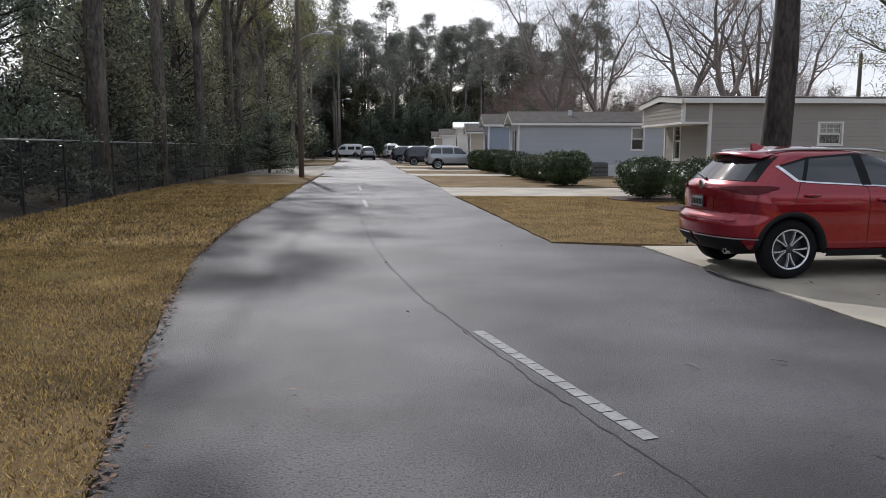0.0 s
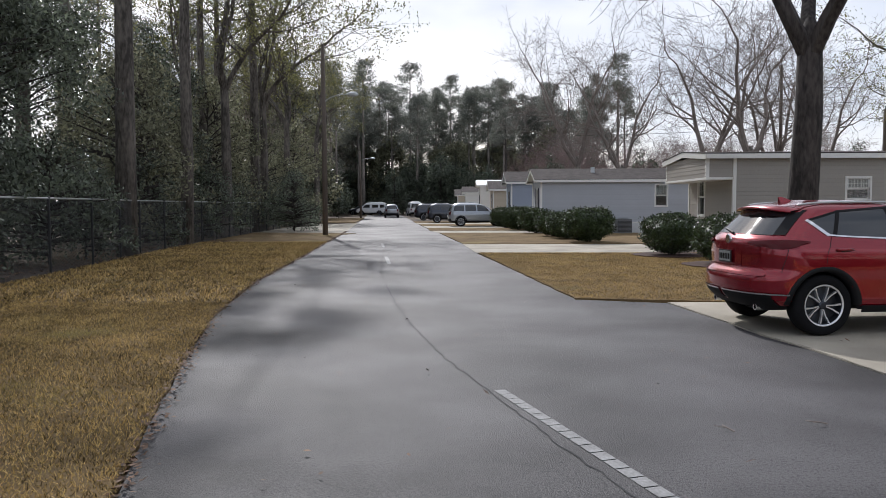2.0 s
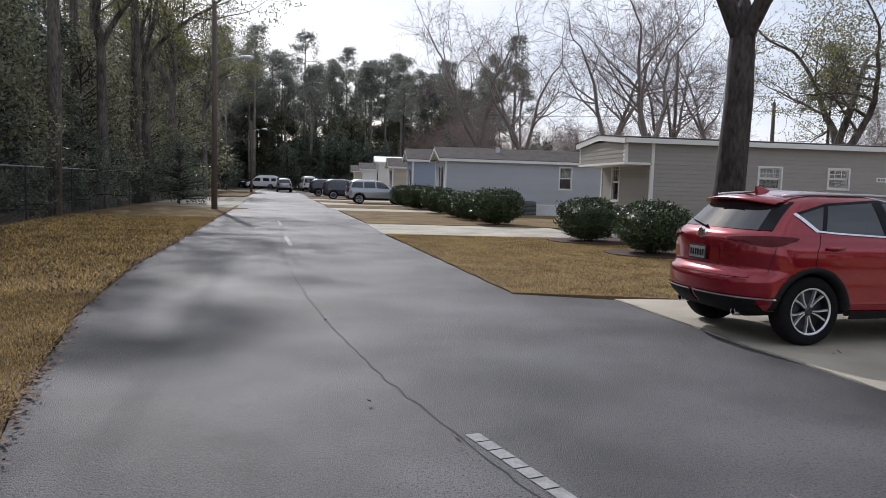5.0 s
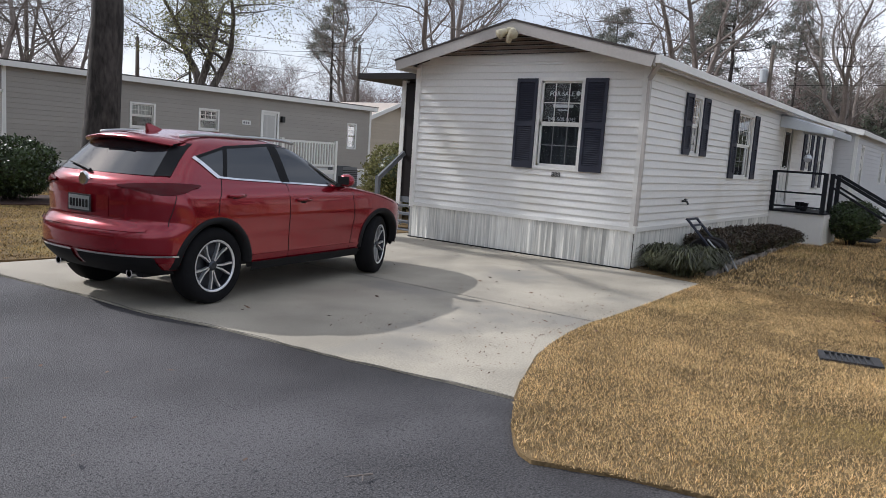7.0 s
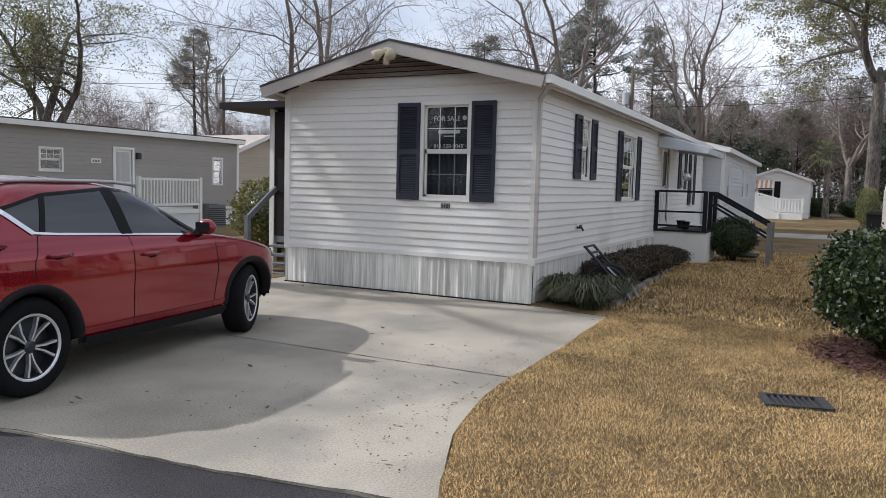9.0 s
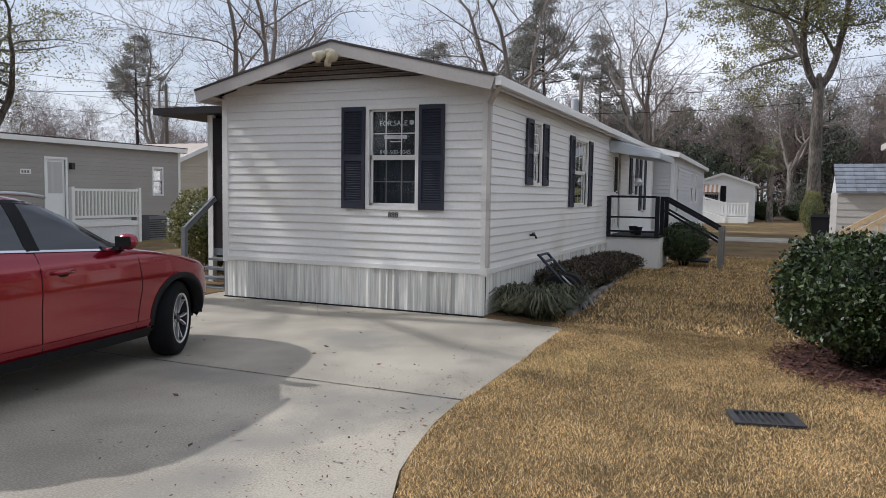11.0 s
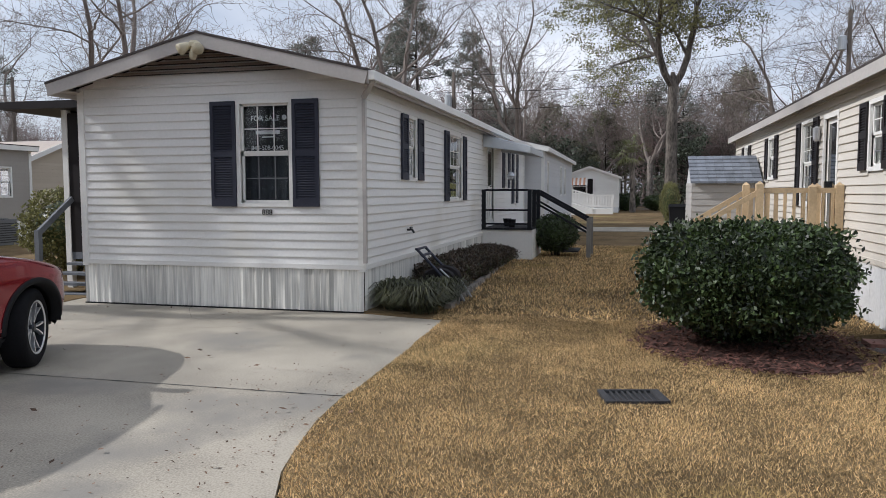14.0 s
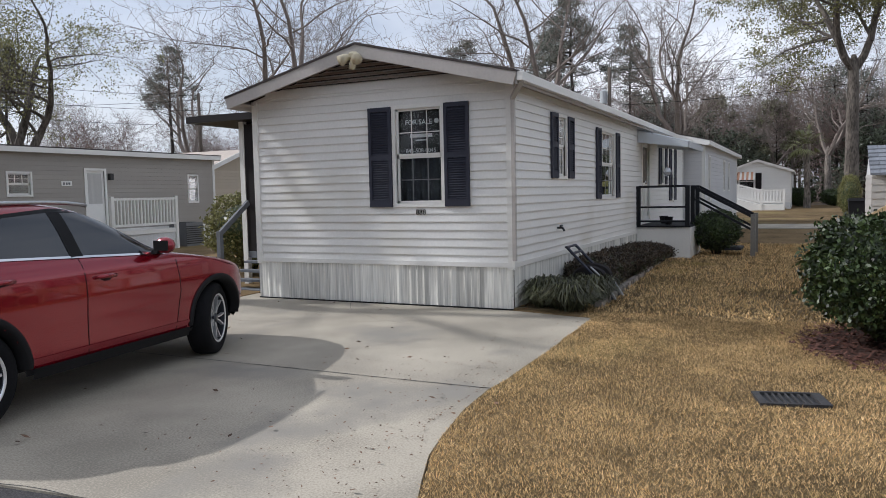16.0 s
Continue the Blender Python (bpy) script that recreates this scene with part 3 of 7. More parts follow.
slab("driveway_2", [(4.3, 1.6), (4.6, 1.0), (6.3, 1.22), (8.03, 1.35), (9.37, 1.44), (10.2, 1.68), (10.25, -7), (5.2, -8)], -0.15, 0.012, "asphalt_dark", "freshly sealed black asphalt driveway", "driveway", step=0.3, jitter=0.02)
slab("driveway_3", [(1.3, 24.55), (7.2, 24.4), (8.0, 24.6), (8.0, 30.0), (1.6, 30.2), (0.9, 30.35)], -0.15, 0.008, "concrete", "grey driveway slab", "driveway", step=0.5, jitter=0.01)
slab("driveway_4", [(-0.2, 42.5), (5.2, 42.3), (6, 46.2), (-0.9, 46.5)], -0.15, 0.008, "concrete", "pale concrete driveway slab", "driveway")
slab("driveway_5", [(-1.2, 52.1), (6, 51.6), (6, 57.1), (-1.8, 57.4)], -0.15, 0.008, "concrete", "pale concrete driveway slab", "driveway")
slab("driveway_6", [(-2.3, 62.6), (5, 62.1), (5, 67.1), (-2.8, 67.4)], -0.15, 0.008, "concrete", "pale concrete driveway slab", "driveway")
slab("side_lane", [(-5.5, 41), (-4.5, 42), (-6.0, 47), (-7.8, 66), (-11.5, 64), (-11.5, 44)], -0.15, -0.004, "concrete", "pale concrete turning strip off the road", "road")
slab("back_path", [(32, 7.3), (35.6, 7.3), (35.9, -6), (32.4, -6)], -0.1, 0.05, "concrete", "pale concrete path across the lawn", "path")

# cracks, joints and paint on the paving
def ribbon(b, pts, w, z, rng, wob=0.0):
    P = []
    for i in range(len(pts) - 1):
        (x0, y0), (x1, y1) = pts[i], pts[i + 1]
        k = max(1, int(math.hypot(x1 - x0, y1 - y0) / 0.12))
        P += [(x0 + (x1 - x0) * j / k + rng.gauss(0, wob), y0 + (y1 - y0) * j / k + rng.gauss(0, wob)) for j in range(k)]
    P.append(pts[-1])
    rows = []
    for i, p in enumerate(P):
        a, c = P[max(0, i - 1)], P[min(len(P) - 1, i + 1)]
        dx, dy = c[0] - a[0], c[1] - a[1]
        d = math.hypot(dx, dy) or 1
        ww = w * (rng.uniform(0.5, 1.3) if wob else 1.0) / 2
        rows.append([(p[0] - dy / d * ww, p[1] + dx / d * ww, z), (p[0] + dy / d * ww, p[1] - dx / d * ww, z)])
    b.grid(rows)


rng0 = random.Random(4)
b = Build()
ribbon(b, [(1.95, 2.6), (1.57, 3.8), (1.22, 4.83), (0.8, 6.36), (0.53, 7.27), (0.21, 8.65), (-0.06, 9.9), (-0.4, 11.9), (-0.75, 14.3), (-1.22, 18), (-1.9, 26), (-2.6, 36)], 0.013, 0.004, rng0, 0.012)
ribbon(b, [(3.2, 5.4), (3.5, 5.3), (3.75, 5.3)], 0.003, 0.0045, rng0, 0.012)
tagged(b.make("road_crack", "crack"), "dark wandering crack along the road's centre seam", "crack", kind="structure")
b = Build()
ribbon(b, [(7.24, 6.17), (7.25, 12.0)], 0.012, 0.018, rng0, 0.002)
ribbon(b, [(9.13, 6.19), (9.6, 7.4), (9.75, 8.6), (9.3, 9.6), (9.1, 11.0)], 0.004, 0.018, rng0, 0.02)
ribbon(b, [(9.75, 8.6), (10.3, 9.5), (11.0, 9.9)], 0.0035, 0.0182, rng0, 0.02)
ribbon(b, [(4.66, 5.55), (4.6, 6.0), (4.45, 6.8), (4.4, 7.5), (4.33, 8.2), (4.16, 9.0), (4.12, 10.0), (3.92, 12.0)], 0.007, 0.0165, rng0, 0.01)
tagged(b.make("slab_joint", "crack"), "dark expansion joints in the concrete driveway", "joint", kind="structure")
b = Build()
for k in range(17):
    t0, t1 = k / 17 + 0.003, (k + 1) / 17 - 0.003
    ax, ay, ex, ey = 0.88, 6.42, 1.68, 3.95
    p0, p1 = (ax + (ex - ax) * t0, ay + (ey - ay) * t0), (ax + (ex - ax) * t1, ay + (ey - ay) * t1)
    ribbon(b, [p0, p1], 0.1, 0.005, rng0, 0.0)
tagged(b.make("centre_line_dash", "paint_line"), "worn white painted dash on the road", "road marking", kind="structure")
b = Build()
for y0, x0 in ((20.0, -1.18), (28.0, -2.06)):
    ribbon(b, [(x0, y0), (x0 - 0.36, y0 + 3.0)], 0.1, 0.005, rng0, 0.0)
tagged(b.make("centre_line_dash", "paint_line"), "worn white painted dash on the road", "road marking", kind="structure")


# ---- manufactured homes ----
class Face:
    """A wall plane: a point on it, the way along it and the way out of it."""

    def __init__(self, o, u, n):
        self.o, self.u, self.n = Vector(o), Vector(u), Vector(n)

    def at(self, s, z, d=0.0):
        return self.o + self.u * s + Vector((0, 0, z)) + self.n * d

    def box(self, b, s0, s1, z0, z1, d0, d1):
        q = [self.at(s, z, d) for z in (z0, z1) for s, d in ((s0, d0), (s1, d0), (s1, d1), (s0, d1))]
        return b.hexa(q)


def wall_shell(b, f, s0, s1, z0, z1, holes, thick=0.1):
    ss = sorted({s0, s1, *[h[0] for h in holes], *[h[1] for h in holes]})
    zs = sorted({z0, z1, *[h[2] for h in holes], *[h[3] for h in holes]})
    for i in range(len(ss) - 1):
        for j in range(len(zs) - 1):
            cs, cz = (ss[i] + ss[i + 1]) / 2, (zs[j] + zs[j + 1]) / 2
            if not any(h[0] < cs < h[1] and h[2] < cz < h[3] for h in holes):
                f.box(b, ss[i], ss[i + 1], zs[j], zs[j + 1], -thick, 0)


def siding(parent, f, s0, s1, z0, z1, holes, material, course=0.115, taper=None):
    """Lapped boards, one by one, broken at the openings. taper(z): the ends of a course at that height."""
    z, lap = z0, {"vinyl_taupe": 0.011, "vinyl_blue": 0.011, "vinyl_beige": 0.024}.get(material, 0.021)
    while z < z1 - 0.02:
        zt = min(z + course, z1)
        zm = (z + zt) / 2
        a, c = taper(zm) if taper else (s0, s1)
        cuts = sorted((h[0], h[1]) for h in holes if h[2] < zm < h[3] and h[1] > a and h[0] < c)
        spans, p = [], a
        for h0, h1 in cuts:
            if h0 - p > 0.03:
                spans.append((p, h0))
            p = max(p, h1)
        if c - p > 0.03:
            spans.append((p, c))
        for p0, p1 in spans:
            b = Build()
            q = [f.at(s, zz, d) for s in (p0, p1) for zz, d in ((z, 0.001), (z, lap), (z + 0.008, lap + 0.001), (zt, 0.004), (zt, 0.001))]
            i = len(b.V)
            b.V += [tuple(v) for v in q]
            b.F += [(i + k, i + (k + 1) % 5, i + 5 + (k + 1) % 5, i + 5 + k) for k in range(5)] + [(i + 4, i + 3, i + 2, i + 1, i), (i + 5, i + 6, i + 7, i + 8, i + 9)]
            b.make("siding_board", material, parent)
        z = zt


def skirting(parent, f, s0, s1, z0, z1, material, ribs=True, width=0.42):
    s = s0
    while s < s1 - 0.02:
        e = min(s + width, s1)
        if not ribs:
            b = Build()
            f.box(b, s + 0.002, e - 0.002, z0, z1, 0.0, 0.012)
            b.make("skirting_panel", material, parent)
        else:
            prof, t = [], s
            for w, d in ((0.06, 0.008), (0.008, 0.024), (0.035, 0.024), (0.008, 0.008), (0.07, 0.008), (0.006, 0.019), (0.015, 0.019), (0.006, 0.008), (0.07, 0.008), (0.008, 0.024), (0.035, 0.024), (0.008, 0.008)):
                prof.append((min(t, e), d))
                t += w
            prof.append((e, 0.012))
            b = Build()
            b.grid([[f.at(p, z0 + 0.01, d) for p, d in prof], [f.at(p, z1, d) for p, d in prof]])
            b.make("skirting_panel", material, parent)
        s = e


def window(parent, f, s0, s1, z0, z1, cols=3, rows=2, curtain=False, split=True, frame_mat="trim"):
    """A double-hung window: casing, sashes, muntins and two panes in a through opening."""
    c = 0.055
    b = Build()
    for a in ((s0 - c, s1 + c, z1, z1 + c), (s0 - c, s1 + c, z0 - c, z0), (s0 - c, s0, z0, z1), (s1, s1 + c, z0, z1)):
        f.box(b, *a, -0.06, 0.032)
    w = b.make("window", frame_mat, parent, "white double-hung window")
    zm = (z0 + z1) / 2 if split else z1
    b = Build()
    sashes = ((z0, zm, -0.045), (zm, z1, -0.03)) if split else ((z0, z1, -0.03),)
    for a, e, d in sashes:
        for q in ((s0, s1, e - 0.03, e), (s0, s1, a, a + 0.035), (s0, s0 + 0.035, a, e), (s1 - 0.035, s1, a, e)):
            f.box(b, *q, d, d + 0.025)
    b.make("sash", frame_mat, w)
    for k, (a, e, d) in enumerate(sashes):
        b = Build()
        for i in range(1, cols):
            s = s0 + (s1 - s0) * i / cols
            f.box(b, s - 0.0065, s + 0.0065, a, e, d + 0.004, d + 0.016)
        for j in range(1, rows):
            z = a + (e - a) * j / rows
            f.box(b, s0, s1, z - 0.0065, z + 0.0065, d + 0.003, d + 0.0155)
        # lower muntins are grey: the shade behind that glass is in their colour
        if cols > 1 or rows > 1:
            b.make("muntins", "grey_plastic" if split and k == 0 else frame_mat, w)
    for a, e, d in sashes:
        b = Build()
        f.box(b, s0 + 0.03, s1 - 0.03, a + 0.03, e - 0.025, d + 0.009, d + 0.0125)
        g = b.make("pane", "pane", w)
        g.visible_shadow = False
    if curtain:
        b = Build()
        k = 26
        b.grid([[f.at(s0 - 0.02 + (s1 - s0 + 0.04) * i / k, z, -0.13 + 0.012 * math.sin(i * 1.9)) for i in range(k + 1)] for z in (zm if split else z0, z1)])
        b.make("curtain", "curtain", w)
    return w


def shutter(parent, f, s0, s1, z0, z1, material, singly=False, pitch=0.033):
    b = Build()
    m = 0.045
    zc = z0 + (z1 - z0) * 0.47
    for q in ((s0, s0 + m, z0, z1), (s1 - m, s1, z0, z1), (s0 + m, s1 - m, z0, z0 + 0.1), (s0 + m, s1 - m, z1 - 0.06, z1), (s0 + m, s1 - m, zc, zc + 0.08)):
        f.box(b, *q, 0.022, 0.055)
    f.box(b, s0 + m, s1 - m, z0 + 0.1, z1 - 0.06, 0.02, 0.026)
    sh = b.make("shutter", material, parent, "dark louvred shutter")
    b = Build()
    for a, e in ((z0 + 0.1, zc), (zc + 0.08, z1 - 0.06)):
        z = a + 0.004
        while z < e - 0.02:
            q = [f.at(s, zz, d) for s in (s0 + m, s1 - m) for zz, d in ((z, 0.048), (z + 0.006, 0.05), (z + 0.03, 0.03), (z + 0.024, 0.027))]
            p = Build()
            tgt = p if singly else b
            i = len(tgt.V)
            tgt.V += [tuple(v) for v in q]
            tgt.F += [(i + k, i + (k + 1) % 4, i + 4 + (k + 1) % 4, i + 4 + k) for k in range(4)]
            if singly:
                p.make("slat", material, sh)
            z += pitch
    if not singly:
        b.make("slats", material, sh)
    return sh


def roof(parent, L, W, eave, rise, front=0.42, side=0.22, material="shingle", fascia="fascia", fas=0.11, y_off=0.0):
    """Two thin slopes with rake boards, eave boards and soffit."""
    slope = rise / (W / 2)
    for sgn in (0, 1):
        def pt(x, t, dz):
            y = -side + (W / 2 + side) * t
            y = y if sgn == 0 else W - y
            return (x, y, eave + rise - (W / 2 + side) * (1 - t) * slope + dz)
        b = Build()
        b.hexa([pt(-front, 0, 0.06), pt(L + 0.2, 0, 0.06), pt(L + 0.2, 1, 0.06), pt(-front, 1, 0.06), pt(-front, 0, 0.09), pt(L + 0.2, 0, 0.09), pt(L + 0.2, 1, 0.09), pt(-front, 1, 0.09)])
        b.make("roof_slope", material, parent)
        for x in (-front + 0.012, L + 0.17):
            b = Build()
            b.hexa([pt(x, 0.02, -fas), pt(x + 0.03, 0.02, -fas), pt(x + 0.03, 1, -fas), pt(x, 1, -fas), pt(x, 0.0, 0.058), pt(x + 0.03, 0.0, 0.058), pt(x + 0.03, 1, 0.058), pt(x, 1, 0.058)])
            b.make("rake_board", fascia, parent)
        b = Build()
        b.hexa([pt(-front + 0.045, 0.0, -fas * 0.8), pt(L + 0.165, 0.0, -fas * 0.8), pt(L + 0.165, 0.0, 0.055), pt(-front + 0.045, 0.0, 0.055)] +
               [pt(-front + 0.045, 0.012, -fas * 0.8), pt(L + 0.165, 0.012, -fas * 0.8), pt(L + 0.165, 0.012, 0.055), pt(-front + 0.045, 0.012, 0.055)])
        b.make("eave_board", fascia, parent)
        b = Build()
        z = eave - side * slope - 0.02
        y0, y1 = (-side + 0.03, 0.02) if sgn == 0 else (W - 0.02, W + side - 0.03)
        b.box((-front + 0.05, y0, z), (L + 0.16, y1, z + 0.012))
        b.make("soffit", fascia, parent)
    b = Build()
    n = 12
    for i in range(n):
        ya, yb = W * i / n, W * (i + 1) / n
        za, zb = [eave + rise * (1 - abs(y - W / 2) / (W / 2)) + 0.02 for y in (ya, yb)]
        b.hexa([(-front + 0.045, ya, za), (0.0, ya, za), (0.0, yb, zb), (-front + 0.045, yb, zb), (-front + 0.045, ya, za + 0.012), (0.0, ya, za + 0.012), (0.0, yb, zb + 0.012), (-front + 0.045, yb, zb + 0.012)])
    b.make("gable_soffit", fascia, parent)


def home(name, label, X, Y, L, W, eave, rise, skirt, cladding, south=(), north=(), front=(), roof_mat="shingle", fascia="fascia",
         skirt_mat="skirt", front_skirt_ribs=True, side_skirt_ribs=True, boards=("front", "south"), over=0.42, course=0.115, gable="siding", post="trim"):
    """A single-wide home; the openings are (start, end, bottom, top)."""
    h = thing(name, label, "house", pose(X, Y, 0), group="manufactured homes")
    fs = {"south": Face((0, 0, 0), (1, 0, 0), (0, -1, 0)), "north": Face((0, W, 0), (1, 0, 0), (0, 1, 0)),
          "front": Face((0, 0, 0), (0, 1, 0), (-1, 0, 0)), "back": Face((L, 0, 0), (0, 1, 0), (1, 0, 0))}
    holes = {"south": list(south), "north": list(north), "front": list(front), "back": []}
    for k, f in fs.items():
        n = L if k in ("south", "north") else W
        b = Build()
        inset = 0.0 if k in ("south", "north") else 0.1
        wall_shell(b, f, inset, n - inset, skirt, eave, holes[k])
        b.make("wall", cladding, h)
        if k in boards:
            siding(h, f, 0.0, n, skirt, eave, [(q[0] - 0.05, q[1] + 0.05, q[2] - 0.05, q[3] + 0.05) for q in holes[k]], cladding, course)
            skirting(h, f, 0.0, n, -0.04, skirt, skirt_mat, front_skirt_ribs if k == "front" else side_skirt_ribs)
            b = Build()
            f.box(b, 0, n, skirt - 0.035, skirt + 0.03, 0.0, 0.036)
            b.make("starter_strip", post, h)
        else:
            b = Build()
            f.box(b, 0, n, -0.04, skirt, -0.05, 0.012)
            b.make("skirting_panel", skirt_mat, h)
    b = Build()
    for x0, y0 in ((-0.03, -0.03), (-0.03, W - 0.07), (L - 0.07, -0.03), (L - 0.07, W - 0.07)):
        c = Build()
        c.box((x0, y0, skirt - 0.06), (x0 + 0.1, y0 + 0.1, eave - 0.02))
        c.make("corner_post", post, h)
    # floor, ceiling and partitions coloured near-black to stand for unlit rooms
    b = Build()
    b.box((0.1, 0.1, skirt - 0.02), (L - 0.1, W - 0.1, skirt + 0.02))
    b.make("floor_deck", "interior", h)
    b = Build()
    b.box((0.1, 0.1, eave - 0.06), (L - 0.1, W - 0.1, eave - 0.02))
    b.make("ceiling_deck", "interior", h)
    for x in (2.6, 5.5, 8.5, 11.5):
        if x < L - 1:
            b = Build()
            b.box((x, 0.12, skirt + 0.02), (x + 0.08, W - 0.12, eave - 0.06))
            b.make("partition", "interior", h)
    for x in (0.0, L - 0.1):
        b = Build()
        i = len(b.V)
        b.V += [(x, 0, eave), (x, W, eave), (x, W / 2, eave + rise), (x + 0.1, 0, eave), (x + 0.1, W, eave), (x + 0.1, W / 2, eave + rise)]
        b.F += [(0, 2, 1), (3, 4, 5), (0, 1, 4, 3), (1, 2, 5, 4), (2, 0, 3, 5)]
        b.make("gable", cladding, h)
    if gable == "siding" and "front" in boards:
        siding(h, fs["front"], 0, W, eave, eave + rise - 0.06, [], cladding, course, taper=lambda z: (W / 2 * (z - eave) / rise, W - W / 2 * (z - eave) / rise))
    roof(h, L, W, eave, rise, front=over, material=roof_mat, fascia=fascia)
    return h, fs


AX, AY = 11.08, 7.38
win_front = (1.02, 1.74, 1.46, 2.78)
a_south = [(2.0, 2.42, 1.83, 2.74), (4.72, 5.82, 1.47, 2.7), (8.75, 9.6, 0.92, 2.72), (11.3, 11.75, 1.75, 2.7), (13.0, 13.4, 1.3, 2.7)]
home_a, fa = home("house", "white vinyl-sided manufactured home with charcoal shutters and streaked skirting", AX, AY, 15.3, 4.25, 3.08, 0.52, 0.62, "vinyl_white",
                  south=a_south, front=[win_front], gable="vent", boards=("front", "south"), side_skirt_ribs=True, skirt_mat="skirt")
siding(home_a, fa["front"], 0, 4.25, 3.08, 3.2, [], "vinyl_white", 0.115, taper=lambda z: (max(0, 4.25 / 2 * (z - 3.08) / 0.52), 4.25 - 4.25 / 2 * (z - 3.08) / 0.52))
b = Build()
z = 3.21
while z < 3.56:
    half = (3.6 - z) / 0.52 * 4.25 / 2 - 0.06
    fa["front"].box(b, 2.125 - half, 2.125 + half, z, z + 0.006, 0.004, 0.06)
    p = [fa["front"].at(s, zz, d) for zz, d in ((z + 0.006, 0.06), (z + 0.046, 0.02)) for s in (2.125 - half, 2.125 + half)]
    c = Build()
    c.grid([[p[0], p[1]], [p[2], p[3]]])
    c.make("vent_slat", "louvre", home_a)
    z += 0.066
# ledges near-black, so the gaps between slats get their shade from colour
b.make("vent_ledge", "shutter_brown", home_a)
w = window(home_a, fa["front"], *win_front, cols=3, rows=2)
b = Build()
b.grid([[fa["front"].at(0.98 + 0.8 * i / 30, zz, -0.14 + 0.014 * math.sin(i * 1.3)) for i in range(31)] for zz in (1.42, 2.12)])
b.make("curtain", "curtain_dark", w, "dark drawn curtain")
shutter(home_a, fa["front"], 0.6, 0.97, 1.41, 2.82, "shutter", True)
shutter(home_a, fa["front"], 1.8, 2.17, 1.41, 2.82, "shutter", True)
# sign in the front window
sg = Build()
fa["front"].box(sg, 1.06, 1.7, 2.14, 2.74, -0.072, -0.066)
sign = sg.make("for_sale_sign", "sign_black", w, "black sale sign with white lettering behind the glass")
for txt, size, z, s in (("FOR SALE", 0.1, 2.56, 1.41), ("843-508-0045", 0.085, 2.17, 1.38)):
    p = fa["front"].at(s, z, -0.062)
    words("sign_lettering", txt, size, pose(p.x, p.y, p.z, 90, 0, -90), "sign_white", home_a)
b = Build()
fa["front"].box(b, 1.2, 1.55, 2.38, 2.43, -0.065, -0.062)
fa["front"].box(b, 1.28, 1.46, 2.335, 2.35, -0.065, -0.062)
b.make("sign_bars", "sign_white", w)
b = Build()
b.lathe([(0.0, -0.002), (0.035, -0.002), (0.035, 0.0)], 14, "y")
d = b.make("sign_emblem", "sign_white", home_a)
p = fa["front"].at(1.13, 2.6, -0.062)
d.matrix_basis = pose(p.x, p.y, p.z, 0, 0, 90)
p = fa["front"].at(1.36, 1.3, 0.024)
words("house_number", "888", 0.105, pose(p.x, p.y, p.z, 90, 0, -90), "black_plastic", home_a, 0.004)

# side windows, shutters and door of the white home
for s0, s1, z0, z1, c in ((*a_south[0], 1), (*a_south[1], 2), (*a_south[3], 1), (*a_south[4], 1)):
    window(home_a, fa["south"], s0, s1, z0, z1, cols=2 * c, rows=2 if c == 2 else 3, curtain=c == 2)
    shutter(home_a, fa["south"], s0 - 0.4, s0 - 0.07, z0 - 0.04, z1 + 0.04, "shutter")
    shutter(home_a, fa["south"], s1 + 0.07, s1 + 0.4, z0 - 0.04, z1 + 0.04, "shutter")
b = Build()
f = fa["south"]
for q in ((8.69, 8.75, 0.86, 2.78), (9.6, 9.66, 0.86, 2.78), (8.75, 9.6, 2.72, 2.78)):
    f.box(b, *q, -0.02, 0.03)
b.make("door_casing", "trim", home_a)
b = Build()
f.box(b, 8.75, 9.6, 0.86, 2.72, -0.06, -0.02)
for i in range(2):
    f.box(b, 8.85 + i * 0.36, 9.13 + i * 0.36, 1.0, 1.6, -0.02, -0.01)
door = b.make("door", "trim", home_a, "white panelled entrance door")
b = Build()
f.box(b, 8.87, 9.47, 1.75, 2.6, -0.018, -0.012)
b.make("door_light", "car_glass", door)
b = Build()
b.lathe([(0.0, 0.05), (0.03, 0.045), (0.035, 0.02), (0.012, 0.0)], 10, "y")
k = b.make("handle", "chrome", door)
p = f.at(8.82, 1.75, 0.035)
k.matrix_basis = pose(p.x, p.y - 0.02, p.z, 0, 0, 180)
# awning over the entrance
b = Build()
rows = [[], []]
for i in range(29):
    s = 8.1 + 2.6 * i / 28
    d = 0.018 if i % 2 else 0.0
    rows[0].append(f.at(s, 2.94 + d, 0.02))
    rows[1].append(f.at(s, 2.63 + d, 1.15))
b.grid(rows)
b.grid([[p - Vector((0, 0, 0.02)) for p in r] for r in rows[::-1]])
aw = b.make("awning", "aluminium", home_a, "pale ribbed aluminium door awning")
b = Build()
f.box(b, 8.1, 10.7, 2.5, 2.63, 1.14, 1.155)
for s in (8.1, 10.69):
    i = len(b.V)
    b.V += [tuple(f.at(s, 2.93, 0.03)), tuple(f.at(s, 2.62, 1.15)), tuple(f.at(s, 2.5, 1.15)), tuple(f.at(s, 2.66, 0.03)), tuple(f.at(s + 0.01, 2.93, 0.03)), tuple(f.at(s + 0.01, 2.62, 1.15)), tuple(f.at(s + 0.01, 2.5, 1.15)), tuple(f.at(s + 0.01, 2.66, 0.03))]
    b.F += [tuple(i + q for q in t) for t in ((0, 1, 2, 3), (7, 6, 5, 4), (0, 4, 5, 1), (1, 5, 6, 2), (2, 6, 7, 3), (3, 7, 4, 0))]
b.make("valance", "aluminium", aw)
# gutter and downspouts
b = Build()
